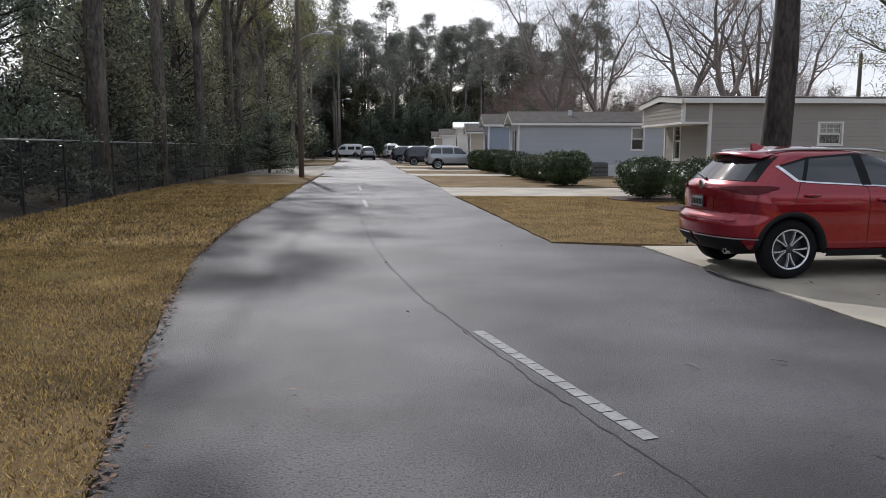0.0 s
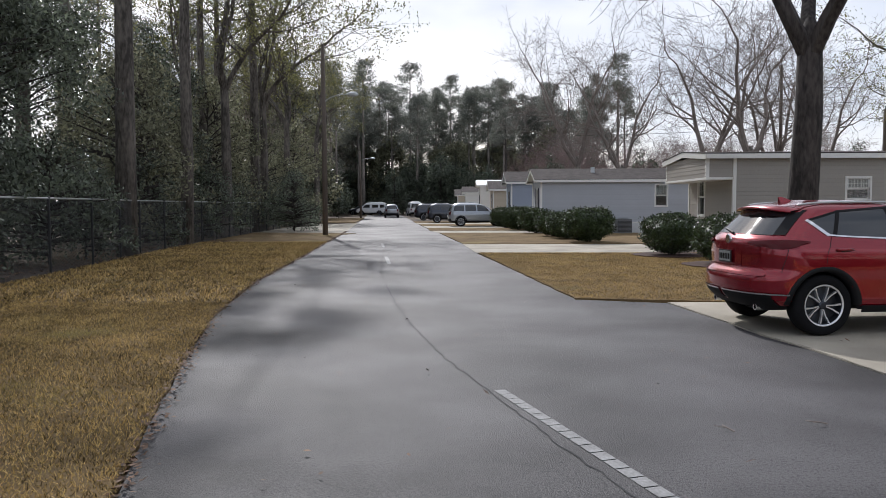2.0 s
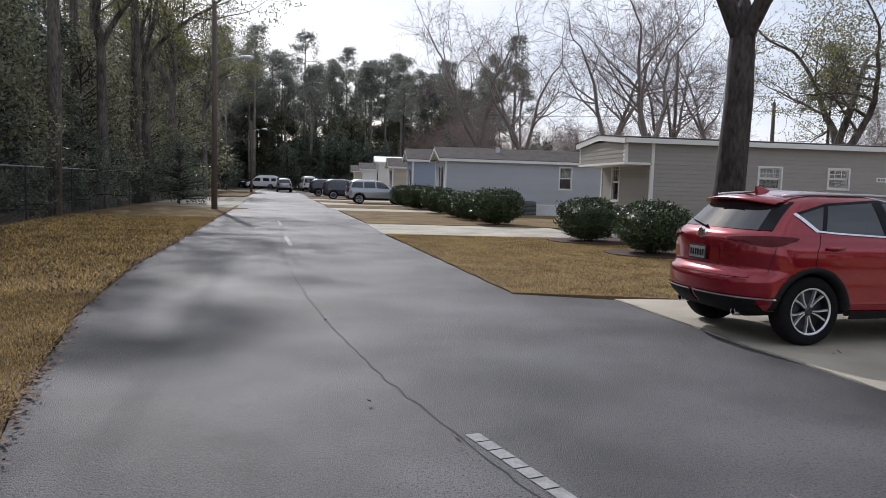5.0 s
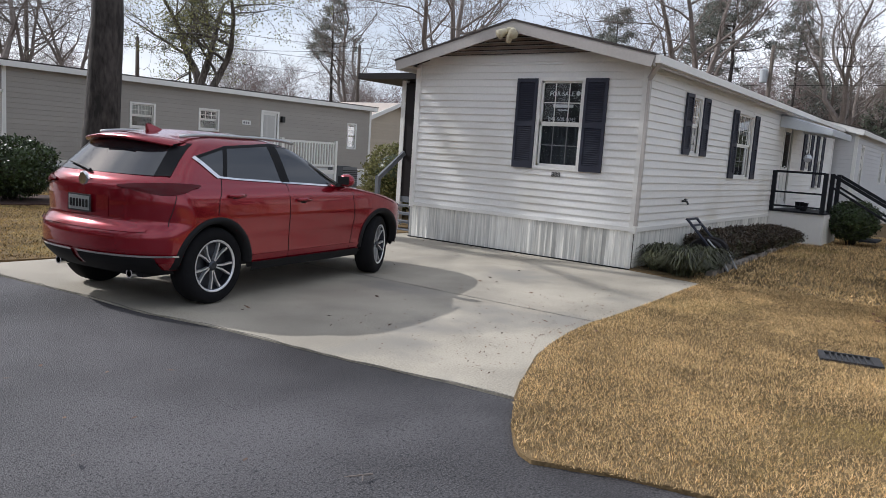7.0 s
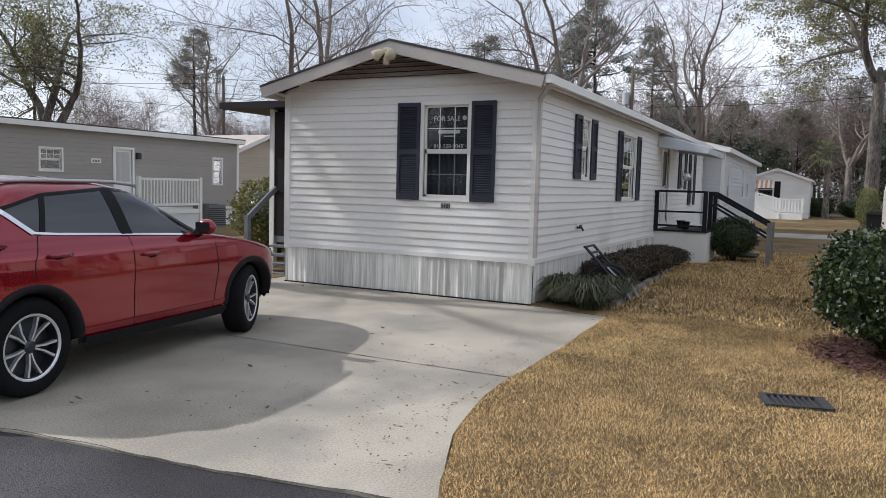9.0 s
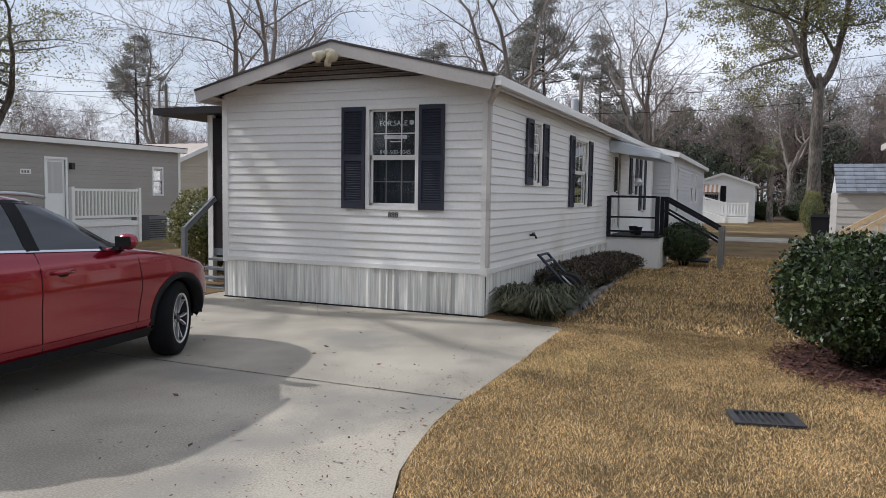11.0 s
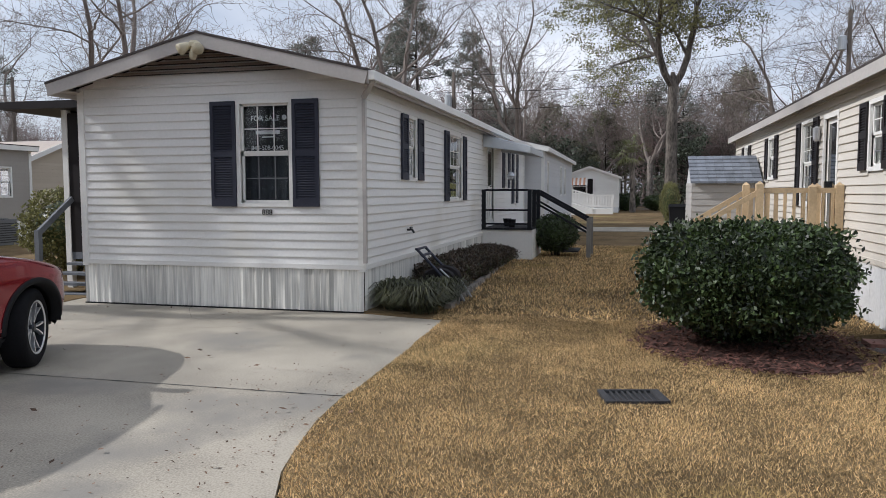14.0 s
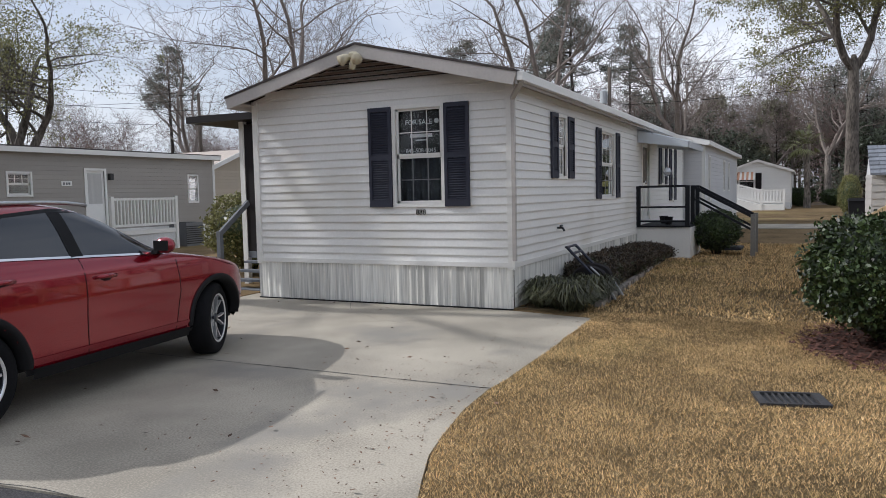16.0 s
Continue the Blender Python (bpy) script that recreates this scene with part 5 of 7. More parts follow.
# ---- vehicles ----
def curve(keys):
    """A smooth line through (position, value) pairs."""
    xs, ys = [k[0] for k in keys], [k[1] for k in keys]
    fine = np.linspace(xs[0], xs[-1], 400)
    v = np.interp(fine, xs, ys)
    k = np.hanning(21)
    v = np.convolve(np.pad(v, 10, mode="edge"), k / k.sum(), "valid")
    return lambda x: float(np.interp(x, fine, v))


def wheel(parent, name, radius, width, m, spokes=5, detail=True):
    """Tyre, rim with paired spokes and hub; the outer face looks along -y."""
    hub = radius * 0.66
    b = Build()
    h = width / 2
    b.lathe([(hub, h * 0.8), (hub * 1.04, h), (radius * 0.88, h * 1.02), (radius * 0.97, h * 0.86), (radius, h * 0.6), (radius, -h * 0.6), (radius * 0.97, -h * 0.86), (radius * 0.88, -h * 1.02), (hub * 1.04, -h), (hub, -h * 0.8)], 40)
    ty = b.make("tyre", "tyre", parent, smooth=True)
    ty.matrix_basis = m
    b = Build()
    b.lathe([(hub, h * 0.9), (hub * 1.0, -h * 0.9), (hub * 1.03, -h * 1.0), (hub * 1.0, -h * 1.02), (hub * 0.93, -h * 0.9), (hub * 0.9, -h * 0.2), (hub * 0.9, h * 0.8)], 40)
    if detail:
        for i in range(spokes):
            a0 = 2 * math.pi * i / spokes
            for off in ((-0.06, -0.2), (0.06, 0.2)):
                pts = []
                for r, o, wd, dd in ((0.14, off[0] * 2.2, 0.026, -h * 0.7), (0.55, off[0] + off[1] * 0.55, 0.028, -h * 0.78), (0.97, off[1] * 1.3, 0.042, -h * 0.9)):
                    a = a0 + o
                    c, s = math.cos(a), math.sin(a)
                    pts.append((Vector((c * hub * r, dd, s * hub * r)), Vector((-s, 0, c)) * hub * wd))
                spk = Build()
                for (p, w0), (q, w1) in zip(pts, pts[1:]):
                    dn = Vector((0, 0.035, 0))
                    spk.hexa([p - w0 + dn, p + w0 + dn, q + w1 + dn, q - w1 + dn, p - w0, p + w0, q + w1, q - w1])
                spk.make("spoke", "rim", ty)
    b.make("rim", "rim_dark", ty)
    b = Build()
    b.lathe([(hub * 0.95, -h * 0.94), (hub * 1.0, -h * 1.025), (hub * 1.035, -h * 1.01)], 40)
    b.make("rim_lip", "rim", ty, smooth=True)
    b = Build()
    b.lathe([(0.0, -h * 0.2), (hub * 0.9, -h * 0.15), (hub * 0.9, h * 0.2)], 30)
    b.make("brake_disc", "rim_dark", ty)
    b = Build()
    b.lathe([(0.0, -h * 0.86), (hub * 0.13, -h * 0.84), (hub * 0.2, -h * 0.72), (hub * 0.22, -h * 0.5)], 20)
    b.make("hub_cap", "rim_dark", ty)
    return ty


CORNERS = ([(0.2, 0.45), (2.2, 0.42)], [(0.2, 0.75), (0.9, 0.7), (1.1, 0.5), (2.2, 0.45)])


def vehicle(name, label, category, m, paint, rear, nose, half, top, axle, radius, corners=CORNERS, steer=0.0, rings=34, around=220, detail=True, side_windows=(), cladding=0.43):
    """A car lofted from plan outlines at rising heights: rear(z), nose(z) and half(z) give each outline. x forward from the rear axle."""
    car = thing(name, label, category, m)
    R, N, H = curve(rear), curve(nose), curve(half)

    RC, NC = curve(corners[0]), curve(corners[1])
    p = 2.5

    def taper(x):
        return 1 - 0.022 * ((x - axle * 0.52) / 2.1) ** 2

    def side_y(x, z):
        u = min(0.9999, max(0.0, 1 - (x - R(z)) / RC(z), 1 - (N(z) - x) / NC(z)))
        return H(z) * taper(x) * (1 - u ** p) ** (1 / p)

    def end_x(y, z, back=True):
        t = min(0.999, abs(y / H(z)))
        u = (1 - t ** p) ** (1 / p)
        return R(z) + RC(z) * (1 - u) if back else N(z) - NC(z) * (1 - u)

    def half_plan(z):
        """The outline of one side at this height, from the middle of the tail to the middle of the nose."""
        th = np.linspace(0, np.pi / 2, 240)
        cs, sn = np.cos(th) ** (2 / p), np.sin(th) ** (2 / p)
        cs[-1] = 0.0
        r, e = R(z) + RC(z), N(z) - NC(z)
        mid = np.linspace(r, e, 60)[1:-1]
        x = np.concatenate([r - RC(z) * cs, mid, e + NC(z) * cs[::-1]])
        y = np.concatenate([sn, np.ones(len(mid)), sn[::-1]])
        return x, H(z) * taper(x) * y

    def ring(z):
        hx, hy = half_plan(z)
        x, y = np.concatenate([hx[::-1], hx[1:-1]]), np.concatenate([hy[::-1], -hy[1:-1]])
        s = np.concatenate([[0], np.cumsum(np.hypot(np.diff(x, append=x[:1]), np.diff(y, append=y[:1])))])
        u = np.linspace(0, s[-1], around, endpoint=False)
        return np.interp(u, s, np.append(x, x[0])), np.interp(u, s, np.append(y, y[0]))

    z_lo = 0.31
    arch = radius + 0.055

    def shell(zs, close, cut):
        b = Build()
        for z in zs:
            x, y = ring(z)
            b.V += [(float(p), float(q), float(z)) for p, q in zip(x, y)]
        for j in range(len(zs) - 1):
            for i in range(around):
                f = (j * around + i, j * around + (i + 1) % around, (j + 1) * around + (i + 1) % around, (j + 1) * around + i)
                if cut:
                    cx, cy, cz = [sum(b.V[q][k] for q in f) / 4 for k in range(3)]
                    if abs(cy) > 0.45 and any(math.hypot(cx - ax, cz - radius) < arch for ax in (0.0, axle)):
                        continue
                b.F.append(f)
        if close:
            b.F.append(tuple((len(zs) - 1) * around + i for i in range(around)))
        return b

    zs_low = np.linspace(z_lo, cladding, 7)
    zs_up = np.concatenate([np.linspace(cladding, top - 0.1, rings), top - 0.1 + 0.1 * np.sin(np.linspace(0, np.pi / 2, 7))[1:]])
    shell(zs_up, True, True).make("body", paint, car, smooth=True)
    shell(zs_low, False, True).make("lower_cladding", "black_plastic", car, smooth=True)
    b = Build()
    b.box((R(0.5) + 0.25, -H(0.5) + 0.3, 0.28), (N(0.5) - 0.25, H(0.5) - 0.3, 0.62))
    b.make("underbody", "black_plastic", car)

    def strip(b, rows, off):
        """Rows of (x, z) laid on the side, s = +1 left or -1 right."""
        for s in (-1, 1):
            P = [[(x, s * (side_y(x, z) + off), z) for x, z in row] for row in rows]
            b.grid(P if s < 0 else [r[::-1] for r in P])
        return b

    # wheel-arch cladding
    for ax in (0.0, axle):
        for s in (-1, 1):
            b = Build()
            rows = []
            for i in range(29):
                a = math.pi * (0.0 + 1.0 * i / 28)
                row = []
                for r, off in ((arch - 0.03, -0.08), (arch - 0.01, 0.012), (arch + 0.012, 0.016), (arch + 0.04, 0.012), (arch + 0.045, -0.01)):
                    x, z = ax + r * math.cos(a), radius + r * math.sin(a)
                    row.append((x, s * (side_y(x, max(z, 0.21)) + off), z))
                rows.append(row if s > 0 else row[::-1])
            b.grid(rows)
            b.make("arch_moulding", "black_plastic", car, smooth=True)
            b = Build()
            b.grid([[(ax + arch * math.cos(math.pi * i / 20), s * w_, radius + arch * math.sin(math.pi * i / 20)) for i in range(21)] for w_ in (0.5, H(0.6) - 0.05)])
            b.make("wheel_well", "black_plastic", car)
    # side glass with a bright strip beneath
    for nm, xb0, xb1, xt0, xt1, zb0, zb1, zt0, zt1 in side_windows:
        for s in (-1, 1):
            P = []
            for j in range(9):
                v = j / 8
                row = []
                for i in range(13):
                    u = i / 12
                    x = (xb0 + (xb1 - xb0) * u) * (1 - v) + (xt0 + (xt1 - xt0) * u) * v
                    z = (zb0 + (zb1 - zb0) * u) * (1 - v) + (zt0 + (zt1 - zt0) * u) * v
                    row.append((x, s * (side_y(x, z) + 0.005), z))
                P.append(row if s < 0 else row[::-1])
            Build().grid(P).make(nm, "car_glass", car, smooth=True)
    # wheels
    for ax in (0.0, axle):
        for s in (-1, 1):
            turn = steer if ax else 0.0
            yy = s * (H(0.5) - 0.135)
            mm = pose(ax, yy, radius, 0, 0, turn) @ (pose(0, 0, 0, 0, 12) if s < 0 else pose(0, 0, 0, 0, 0, 180))
            wheel(car, "wheel", radius, 0.225, mm, detail=detail)
    return car, side_y, end_x, half_plan


red_car, sy, ex, plan = vehicle(
    "parked_car", "glossy deep red compact SUV with black arches and machined alloy wheels", "car", pose(4.724, 9.788, 0.014, 0, 0, 7.3), "car_red",
    rear=[(0.2, -0.55), (0.3, -0.66), (0.42, -0.79), (0.52, -0.84), (0.66, -0.84), (0.72, -0.81), (0.78, -0.75), (0.95, -0.75), (1.08, -0.745), (1.14, -0.71), (1.18, -0.65), (1.3, -0.53), (1.45, -0.38), (1.51, -0.3), (1.555, -0.12), (1.6, 0.15)],
    nose=[(0.2, 3.35), (0.4, 3.56), (0.58, 3.6), (0.74, 3.57), (0.83, 3.48), (0.9, 3.32), (0.97, 3.04), (1.03, 2.66), (1.08, 2.32), (1.13, 2.12), (1.25, 1.9), (1.4, 1.62), (1.5, 1.38), (1.56, 1.12), (1.6, 0.8)],
    half=[(0.2, 0.84), (0.32, 0.885), (0.42, 0.905), (0.52, 0.905), (0.66, 0.908), (0.82, 0.92), (0.93, 0.914), (1.02, 0.9), (1.08, 0.872), (1.12, 0.84), (1.18, 0.812), (1.32, 0.757), (1.44, 0.7), (1.5, 0.662), (1.54, 0.612), (1.57, 0.53), (1.59, 0.4), (1.6, 0.3)],
    top=1.6, cladding=0.355, axle=2.70, radius=0.362, steer=18.0, rings=64,
    corners=([(0.2, 0.62), (0.75, 0.6), (0.95, 0.52), (1.15, 0.48), (1.6, 0.42)], [(0.2, 0.8), (0.76, 0.72), (0.88, 0.5), (1.0, 0.4), (1.1, 0.42), (1.6, 0.42)]),
    side_windows=[("rear_quarter_glass", 0.06, 0.145, -0.11, 0.245, 1.2, 1.183, 1.355, 1.448),
                  ("rear_door_glass", 0.17, 0.93, 0.275, 0.87, 1.18, 1.138, 1.455, 1.497),
                  ("front_door_glass", 1.03, 1.94, 0.97, 1.34, 1.135, 1.1, 1.5, 1.462)])


def on_side(rows, off, name, material, label="", both=True):
    for s in ((-1, 1) if both else (-1,)):
        P = [[(x, s * (sy(x, z) + off), z) for x, z in (r if s < 0 else r[::-1])] for r in rows]
        Build().grid(P).make(name, material, red_car, label, smooth=True)


def on_end(rows, off, name, material, back=True, label="", parent=None):
    sg = -1 if back else 1
    P = [[(ex(y, z, back) + sg * off, y, z) for y, z in (r[::-1] if back else r)] for r in rows]
    return Build().grid(P).make(name, material, parent or red_car, label, smooth=True)


def lerp(a, c, n):
    return [tuple(p + (q - p) * i / n for p, q in zip(a, c)) for i in range(n + 1)]


# bright line under the side glass, kicked up behind the rear quarter
belt = lerp((0.08, 1.178), (0.3, 1.16), 5) + lerp((0.3, 1.16), (1.98, 1.078), 20)[1:]
on_side([[(x, z) for x, z in belt], [(x, z + 0.017) for x, z in belt]], 0.009, "window_trim", "chrome")
kick = lerp((-0.155, 1.362), (0.08, 1.178), 8)
on_side([[(x - 0.012, z - 0.006) for x, z in kick], [(x + 0.024, z + 0.012) for x, z in kick]][::-1], 0.0095, "quarter_trim", "chrome")
# black surround of the panes
roofline = lerp((-0.13, 1.36), (0.26, 1.462), 6) + lerp((0.26, 1.462), (0.92, 1.51), 6)[1:] + lerp((0.92, 1.51), (1.36, 1.478), 5)[1:] + lerp((1.36, 1.478), (1.97, 1.1), 10)[1:]
on_side([[(x, z - 0.014) for x, z in roofline], [(x, z + 0.012) for x, z in roofline]], 0.0075, "window_surround", "black_plastic")
for a, c, wd in (((0.155, 1.17), (0.262, 1.462), 0.05), ((0.985, 1.125), (0.92, 1.51), 0.125)):
    on_side([[(x - wd / 2, z) for x, z in lerp(a, c, 8)], [(x + wd / 2, z) for x, z in lerp(a, c, 8)]][::-1], 0.0085, "pillar_cover", "black_plastic")
# door shut lines
for pts in (lerp((0.99, 0.36), (0.985, 1.12), 12), lerp((0.0, 0.84), (0.02, 0.98), 3) + lerp((0.02, 0.98), (0.12, 1.17), 6)[1:], lerp((2.05, 0.36), (2.13, 0.72), 6) + lerp((2.13, 0.72), (2.08, 1.06), 6)[1:]):
    pts = sorted(pts, key=lambda q: q[1])
    on_side([[(x - 0.004, z) for x, z in pts], [(x + 0.004, z) for x, z in pts]][::-1], 0.0022, "door_gap", "black_plastic")
# fuel flap outline and tailgate gap
on_side([[(x - 0.003, z) for x, z in lerp((-0.5, 0.75), (-0.44, 1.02), 6)], [(x + 0.003, z) for x, z in lerp((-0.5, 0.75), (-0.44, 1.02), 6)]][::-1], 0.0022, "bumper_gap", "black_plastic")
# sill cladding and its bright edge
sill = lerp((0.46, 0.4), (2.24, 0.4), 20)
on_side([[(x, 0.275) for x, z in sill], [(x, 0.32) for x, z in sill], [(x, 0.362) for x, z in sill]], 0.02, "sill_cladding", "black_plastic")
on_side([[(x, 0.4) for x, z in sill], [(x, 0.43) for x, z in sill]], 0.006, "lower_door_line", "car_red")
# handles
for x, zh in ((0.24, 1.01), (1.2, 0.955)):
    for s in (-1, 1):
        b = Build()
        y = sy(x, zh)
        b.tube([(x - 0.115, s * (y - 0.01), zh), (x - 0.09, s * (y + 0.032), zh + 0.008), (x, s * (y + 0.044), zh + 0.01), (x + 0.075, s * (y + 0.032), zh + 0.008), (x + 0.095, s * (y - 0.01), zh)], [0.013, 0.018, 0.02, 0.018, 0.013], 8)
        b.make("door_handle", "car_red", red_car, smooth=True)
        # flat black patch drawn as the shade of a hollow behind the handle
        b = Build()
        b.grid([[(x - 0.075 + 0.15 * i / 6, s * (sy(x, zh) + 0.004), zh - 0.006 + 0.032 * math.sin(math.pi * i / 6) * k) for i in range(7)] for k in ((-1, 1) if s < 0 else (1, -1))])
        b.make("handle_recess", "black_plastic", red_car)
# mirrors
for s in (-1, 1):
    b = Build()
    rows = []
    for j in range(9):
        a = math.pi * j / 8
        rows.append([(1.86 + 0.06 * math.cos(a), s * (0.97 + 0.105 * math.sin(a) * math.cos(t)), 1.165 + 0.075 * math.sin(a) * math.sin(t)) for t in np.linspace(0, 2 * math.pi, 17)])
    b.grid(rows)
    mir = b.make("door_mirror", "car_red", red_car, smooth=True)
    b = Build()
    b.beam((1.9, s * 0.84, 1.1), (1.87, s * 0.93, 1.115), 0.1, 0.04)
    b.box((1.797, s * 0.895, 1.12), (1.807, s * 1.045, 1.21))
    b.make("mirror_stalk", "black_plastic", mir)
# roof rails, fin, spoiler
for s in (-1, 1):
    b = Build()
    pts = [(x, s * (0.575 - 0.03 * abs(x - 0.55)), 1.535 + 0.034 * (1 - ((x - 0.62) / 0.78) ** 4)) for x in np.linspace(-0.16, 1.4, 17)]
    b.tube(pts, 0.016, 8)
    b.make("roof_rail", "galv", red_car, smooth=True)
b = Build()
b.hexa([(-0.06, -0.03, 1.56), (0.14, -0.02, 1.58), (0.14, 0.02, 1.58), (-0.06, 0.03, 1.56), (-0.08, -0.008, 1.64), (-0.03, -0.008, 1.64), (-0.03, 0.008, 1.64), (-0.08, 0.008, 1.64)])
b.make("antenna_fin", "car_red", red_car)
b = Build()
P = []
for z, x0 in ((1.565, -0.02), (1.55, -0.28), (1.515, -0.45), (1.492, -0.45), (1.485, -0.3)):
    P.append([(x0 + 0.2 * (abs(y) / 0.62) ** 4, y, z - 0.055 * (abs(y) / 0.62) ** 2) for y in np.linspace(-0.6, 0.6, 15)])
b.grid(P)
b.make("roof_spoiler", "car_red", red_car, smooth=True)
b = Build()
b.box((-0.465, -0.2, 1.498), (-0.45, 0.2, 1.51))
b.make("brake_light", "lamp_red", red_car)
# tailgate glass, wiper, lamps, plate, bumper
on_end([[(y * (0.645 - 0.1 * v), 1.185 + 0.295 * v) for y in np.linspace(-1, 1, 17)] for v in np.linspace(0, 1, 9)], 0.006, "rear_window", "car_glass")
for s in (-1, 1):
    on_end([[(s * (0.645 - 0.1 * v + k * 0.1), 1.185 + 0.295 * v) for v in np.linspace(0, 1, 9)] for k in ((0, 1) if s < 0 else (1, 0))][::-1], 0.007, "glass_blade", "black_plastic")
b = Build()
b.tube([(ex(0.0, 1.19) - 0.03, 0.0, 1.19), (ex(0.2, 1.225) - 0.035, 0.2, 1.225), (ex(0.42, 1.245) - 0.03, 0.42, 1.245)], [0.016, 0.01, 0.007], 6)
b.make("rear_wiper", "black_plastic", red_car)
def wrap(stations, off, name, material, sides=(-1, 1), steps=3):
    """A patch round a rear corner: (way along the outline from the tail's middle, bottom, top)."""
    for s in sides:
        rows = []
        for k in range(steps + 1):
            row = []
            for way, z0, z1 in stations:
                z = z0 + (z1 - z0) * k / steps
                px, py = plan(z)
                arc = np.concatenate([[0], np.cumsum(np.hypot(np.diff(px), np.diff(py)))])
                i = int(np.searchsorted(arc, way))
                i = min(max(i, 3), len(px) - 4)
                tx, ty = px[i + 3] - px[i - 3], py[i + 3] - py[i - 3]
                d = math.hypot(tx, ty)
                row.append((float(px[i] - ty / d * off), float(s * (py[i] + tx / d * off)), z))
            rows.append(row if s < 0 else row[::-1])
        Build().grid(rows).make(name, material, red_car, smooth=True)


wrap([(0.42, 1.078, 1.095), (0.5, 1.07, 1.107), (0.58, 1.058, 1.116), (0.66, 1.044, 1.122), (0.74, 1.032, 1.127), (0.82, 1.024, 1.13), (0.9, 1.024, 1.13), (0.98, 1.04, 1.128), (1.05, 1.062, 1.124), (1.11, 1.088, 1.118), (1.15, 1.102, 1.112)], 0.018, "tail_light", "lamp_red")
b = Build()
b.lathe([(0.0, -0.012), (0.052, -0.012), (0.066, -0.004), (0.07, 0.01)], 20, "y")
em = b.make("emblem", "chrome", red_car)
em.matrix_basis = pose(ex(0, 1.115) - 0.012, 0, 1.115, 0, 0, -90)
on_end([[(y, z) for y in np.linspace(-0.33, 0.33, 9)] for z in (0.8, 0.89, 0.985)], 0.004, "plate_recess", "car_red")
xb = ex(0, 0.9) - 0.022
b = Build()
b.box((xb - 0.01, -0.155, 0.825), (xb, 0.155, 0.98))
pl = b.make("number_plate", "black_metal", red_car, "plate in a dark frame")
# steel grey puts the shade over a pale plate into its colour
b = Build()
b.box((xb - 0.014, -0.14, 0.84), (xb - 0.0105, 0.14, 0.966))
b.make("plate_face", "galv", pl)
b = Build()
for i in range(6):
    b.box((xb - 0.017, -0.125 + 0.044 * i, 0.865), (xb - 0.0145, -0.125 + 0.044 * i + 0.028, 0.935))
b.make("plate_bars", "black_plastic", pl)
wrap([(0.02 + 0.1 * i, 0.478, 0.496) for i in range(11)], 0.016, "bumper_strip", "chrome")
wrap([(0.0 + 0.09 * i, 0.335, 0.476) for i in range(10)], 0.014, "bumper_cladding", "black_plastic")
on_end([[(y, z) for y in np.linspace(-0.72, 0.72, 21)] for z in (0.7, 0.715, 0.73)], 0.012, "bumper_ledge", "car_red")
for s in (-1, 1):
    b = Build()
    b.lathe([(0.03, 0.0), (0.042, 0.0), (0.045, 0.12)], 14, "y")
    e = b.make("exhaust_tip", "chrome", red_car)
    e.matrix_basis = pose(-0.645, s * 0.5, 0.31, 0, 0, -90)
# windscreen and head lamps
on_end([[(y * (0.76 - 0.16 * v), 1.12 + 0.37 * v) for y in np.linspace(-1, 1, 15)] for v in np.linspace(0, 1, 9)], 0.006, "windscreen", "car_glass", back=False)
for s in (-1, 1):
    on_end([[(s * y, z) for y in (0.45, 0.6, 0.75, 0.82)] for z in ((0.76, 0.86) if s > 0 else (0.86, 0.76))], 0.012, "head_light", "lamp_clear", back=False)
    P = [[(x, s * (sy(x, z) + 0.01), z) for x, z in (r if s < 0 else r[::-1])] for r in ([(3.15, 0.85), (3.3, 0.81), (3.45, 0.77)], [(3.15, 0.88), (3.3, 0.88), (3.42, 0.86)])]
    Build().grid(P).make("head_light", "lamp_clear", red_car)

SUV_R = [(0.2, -0.7), (0.4, -0.9), (0.7, -0.93), (1.0, -0.92), (1.1, -0.88), (1.5, -0.72), (1.68, -0.5), (1.76, -0.2)]
SUV_N = [(0.2, 3.5), (0.45, 3.7), (0.8, 3.66), (0.98, 3.5), (1.06, 2.8), (1.12, 2.5), (1.5, 1.95), (1.66, 1.6), (1.76, 1.0)]
SUV_H = [(0.2, 0.85), (0.5, 0.96), (0.9, 0.97), (1.08, 0.92), (1.5, 0.78), (1.66, 0.68), (1.76, 0.4)]
SUV_WIN = [("rear_quarter_glass", -0.55, 0.25, -0.45, 0.25, 1.16, 1.15, 1.55, 1.58), ("rear_door_glass", 0.33, 1.15, 0.33, 1.1, 1.15, 1.14, 1.58, 1.6), ("front_door_glass", 1.23, 2.15, 1.2, 1.75, 1.14, 1.12, 1.6, 1.56)]
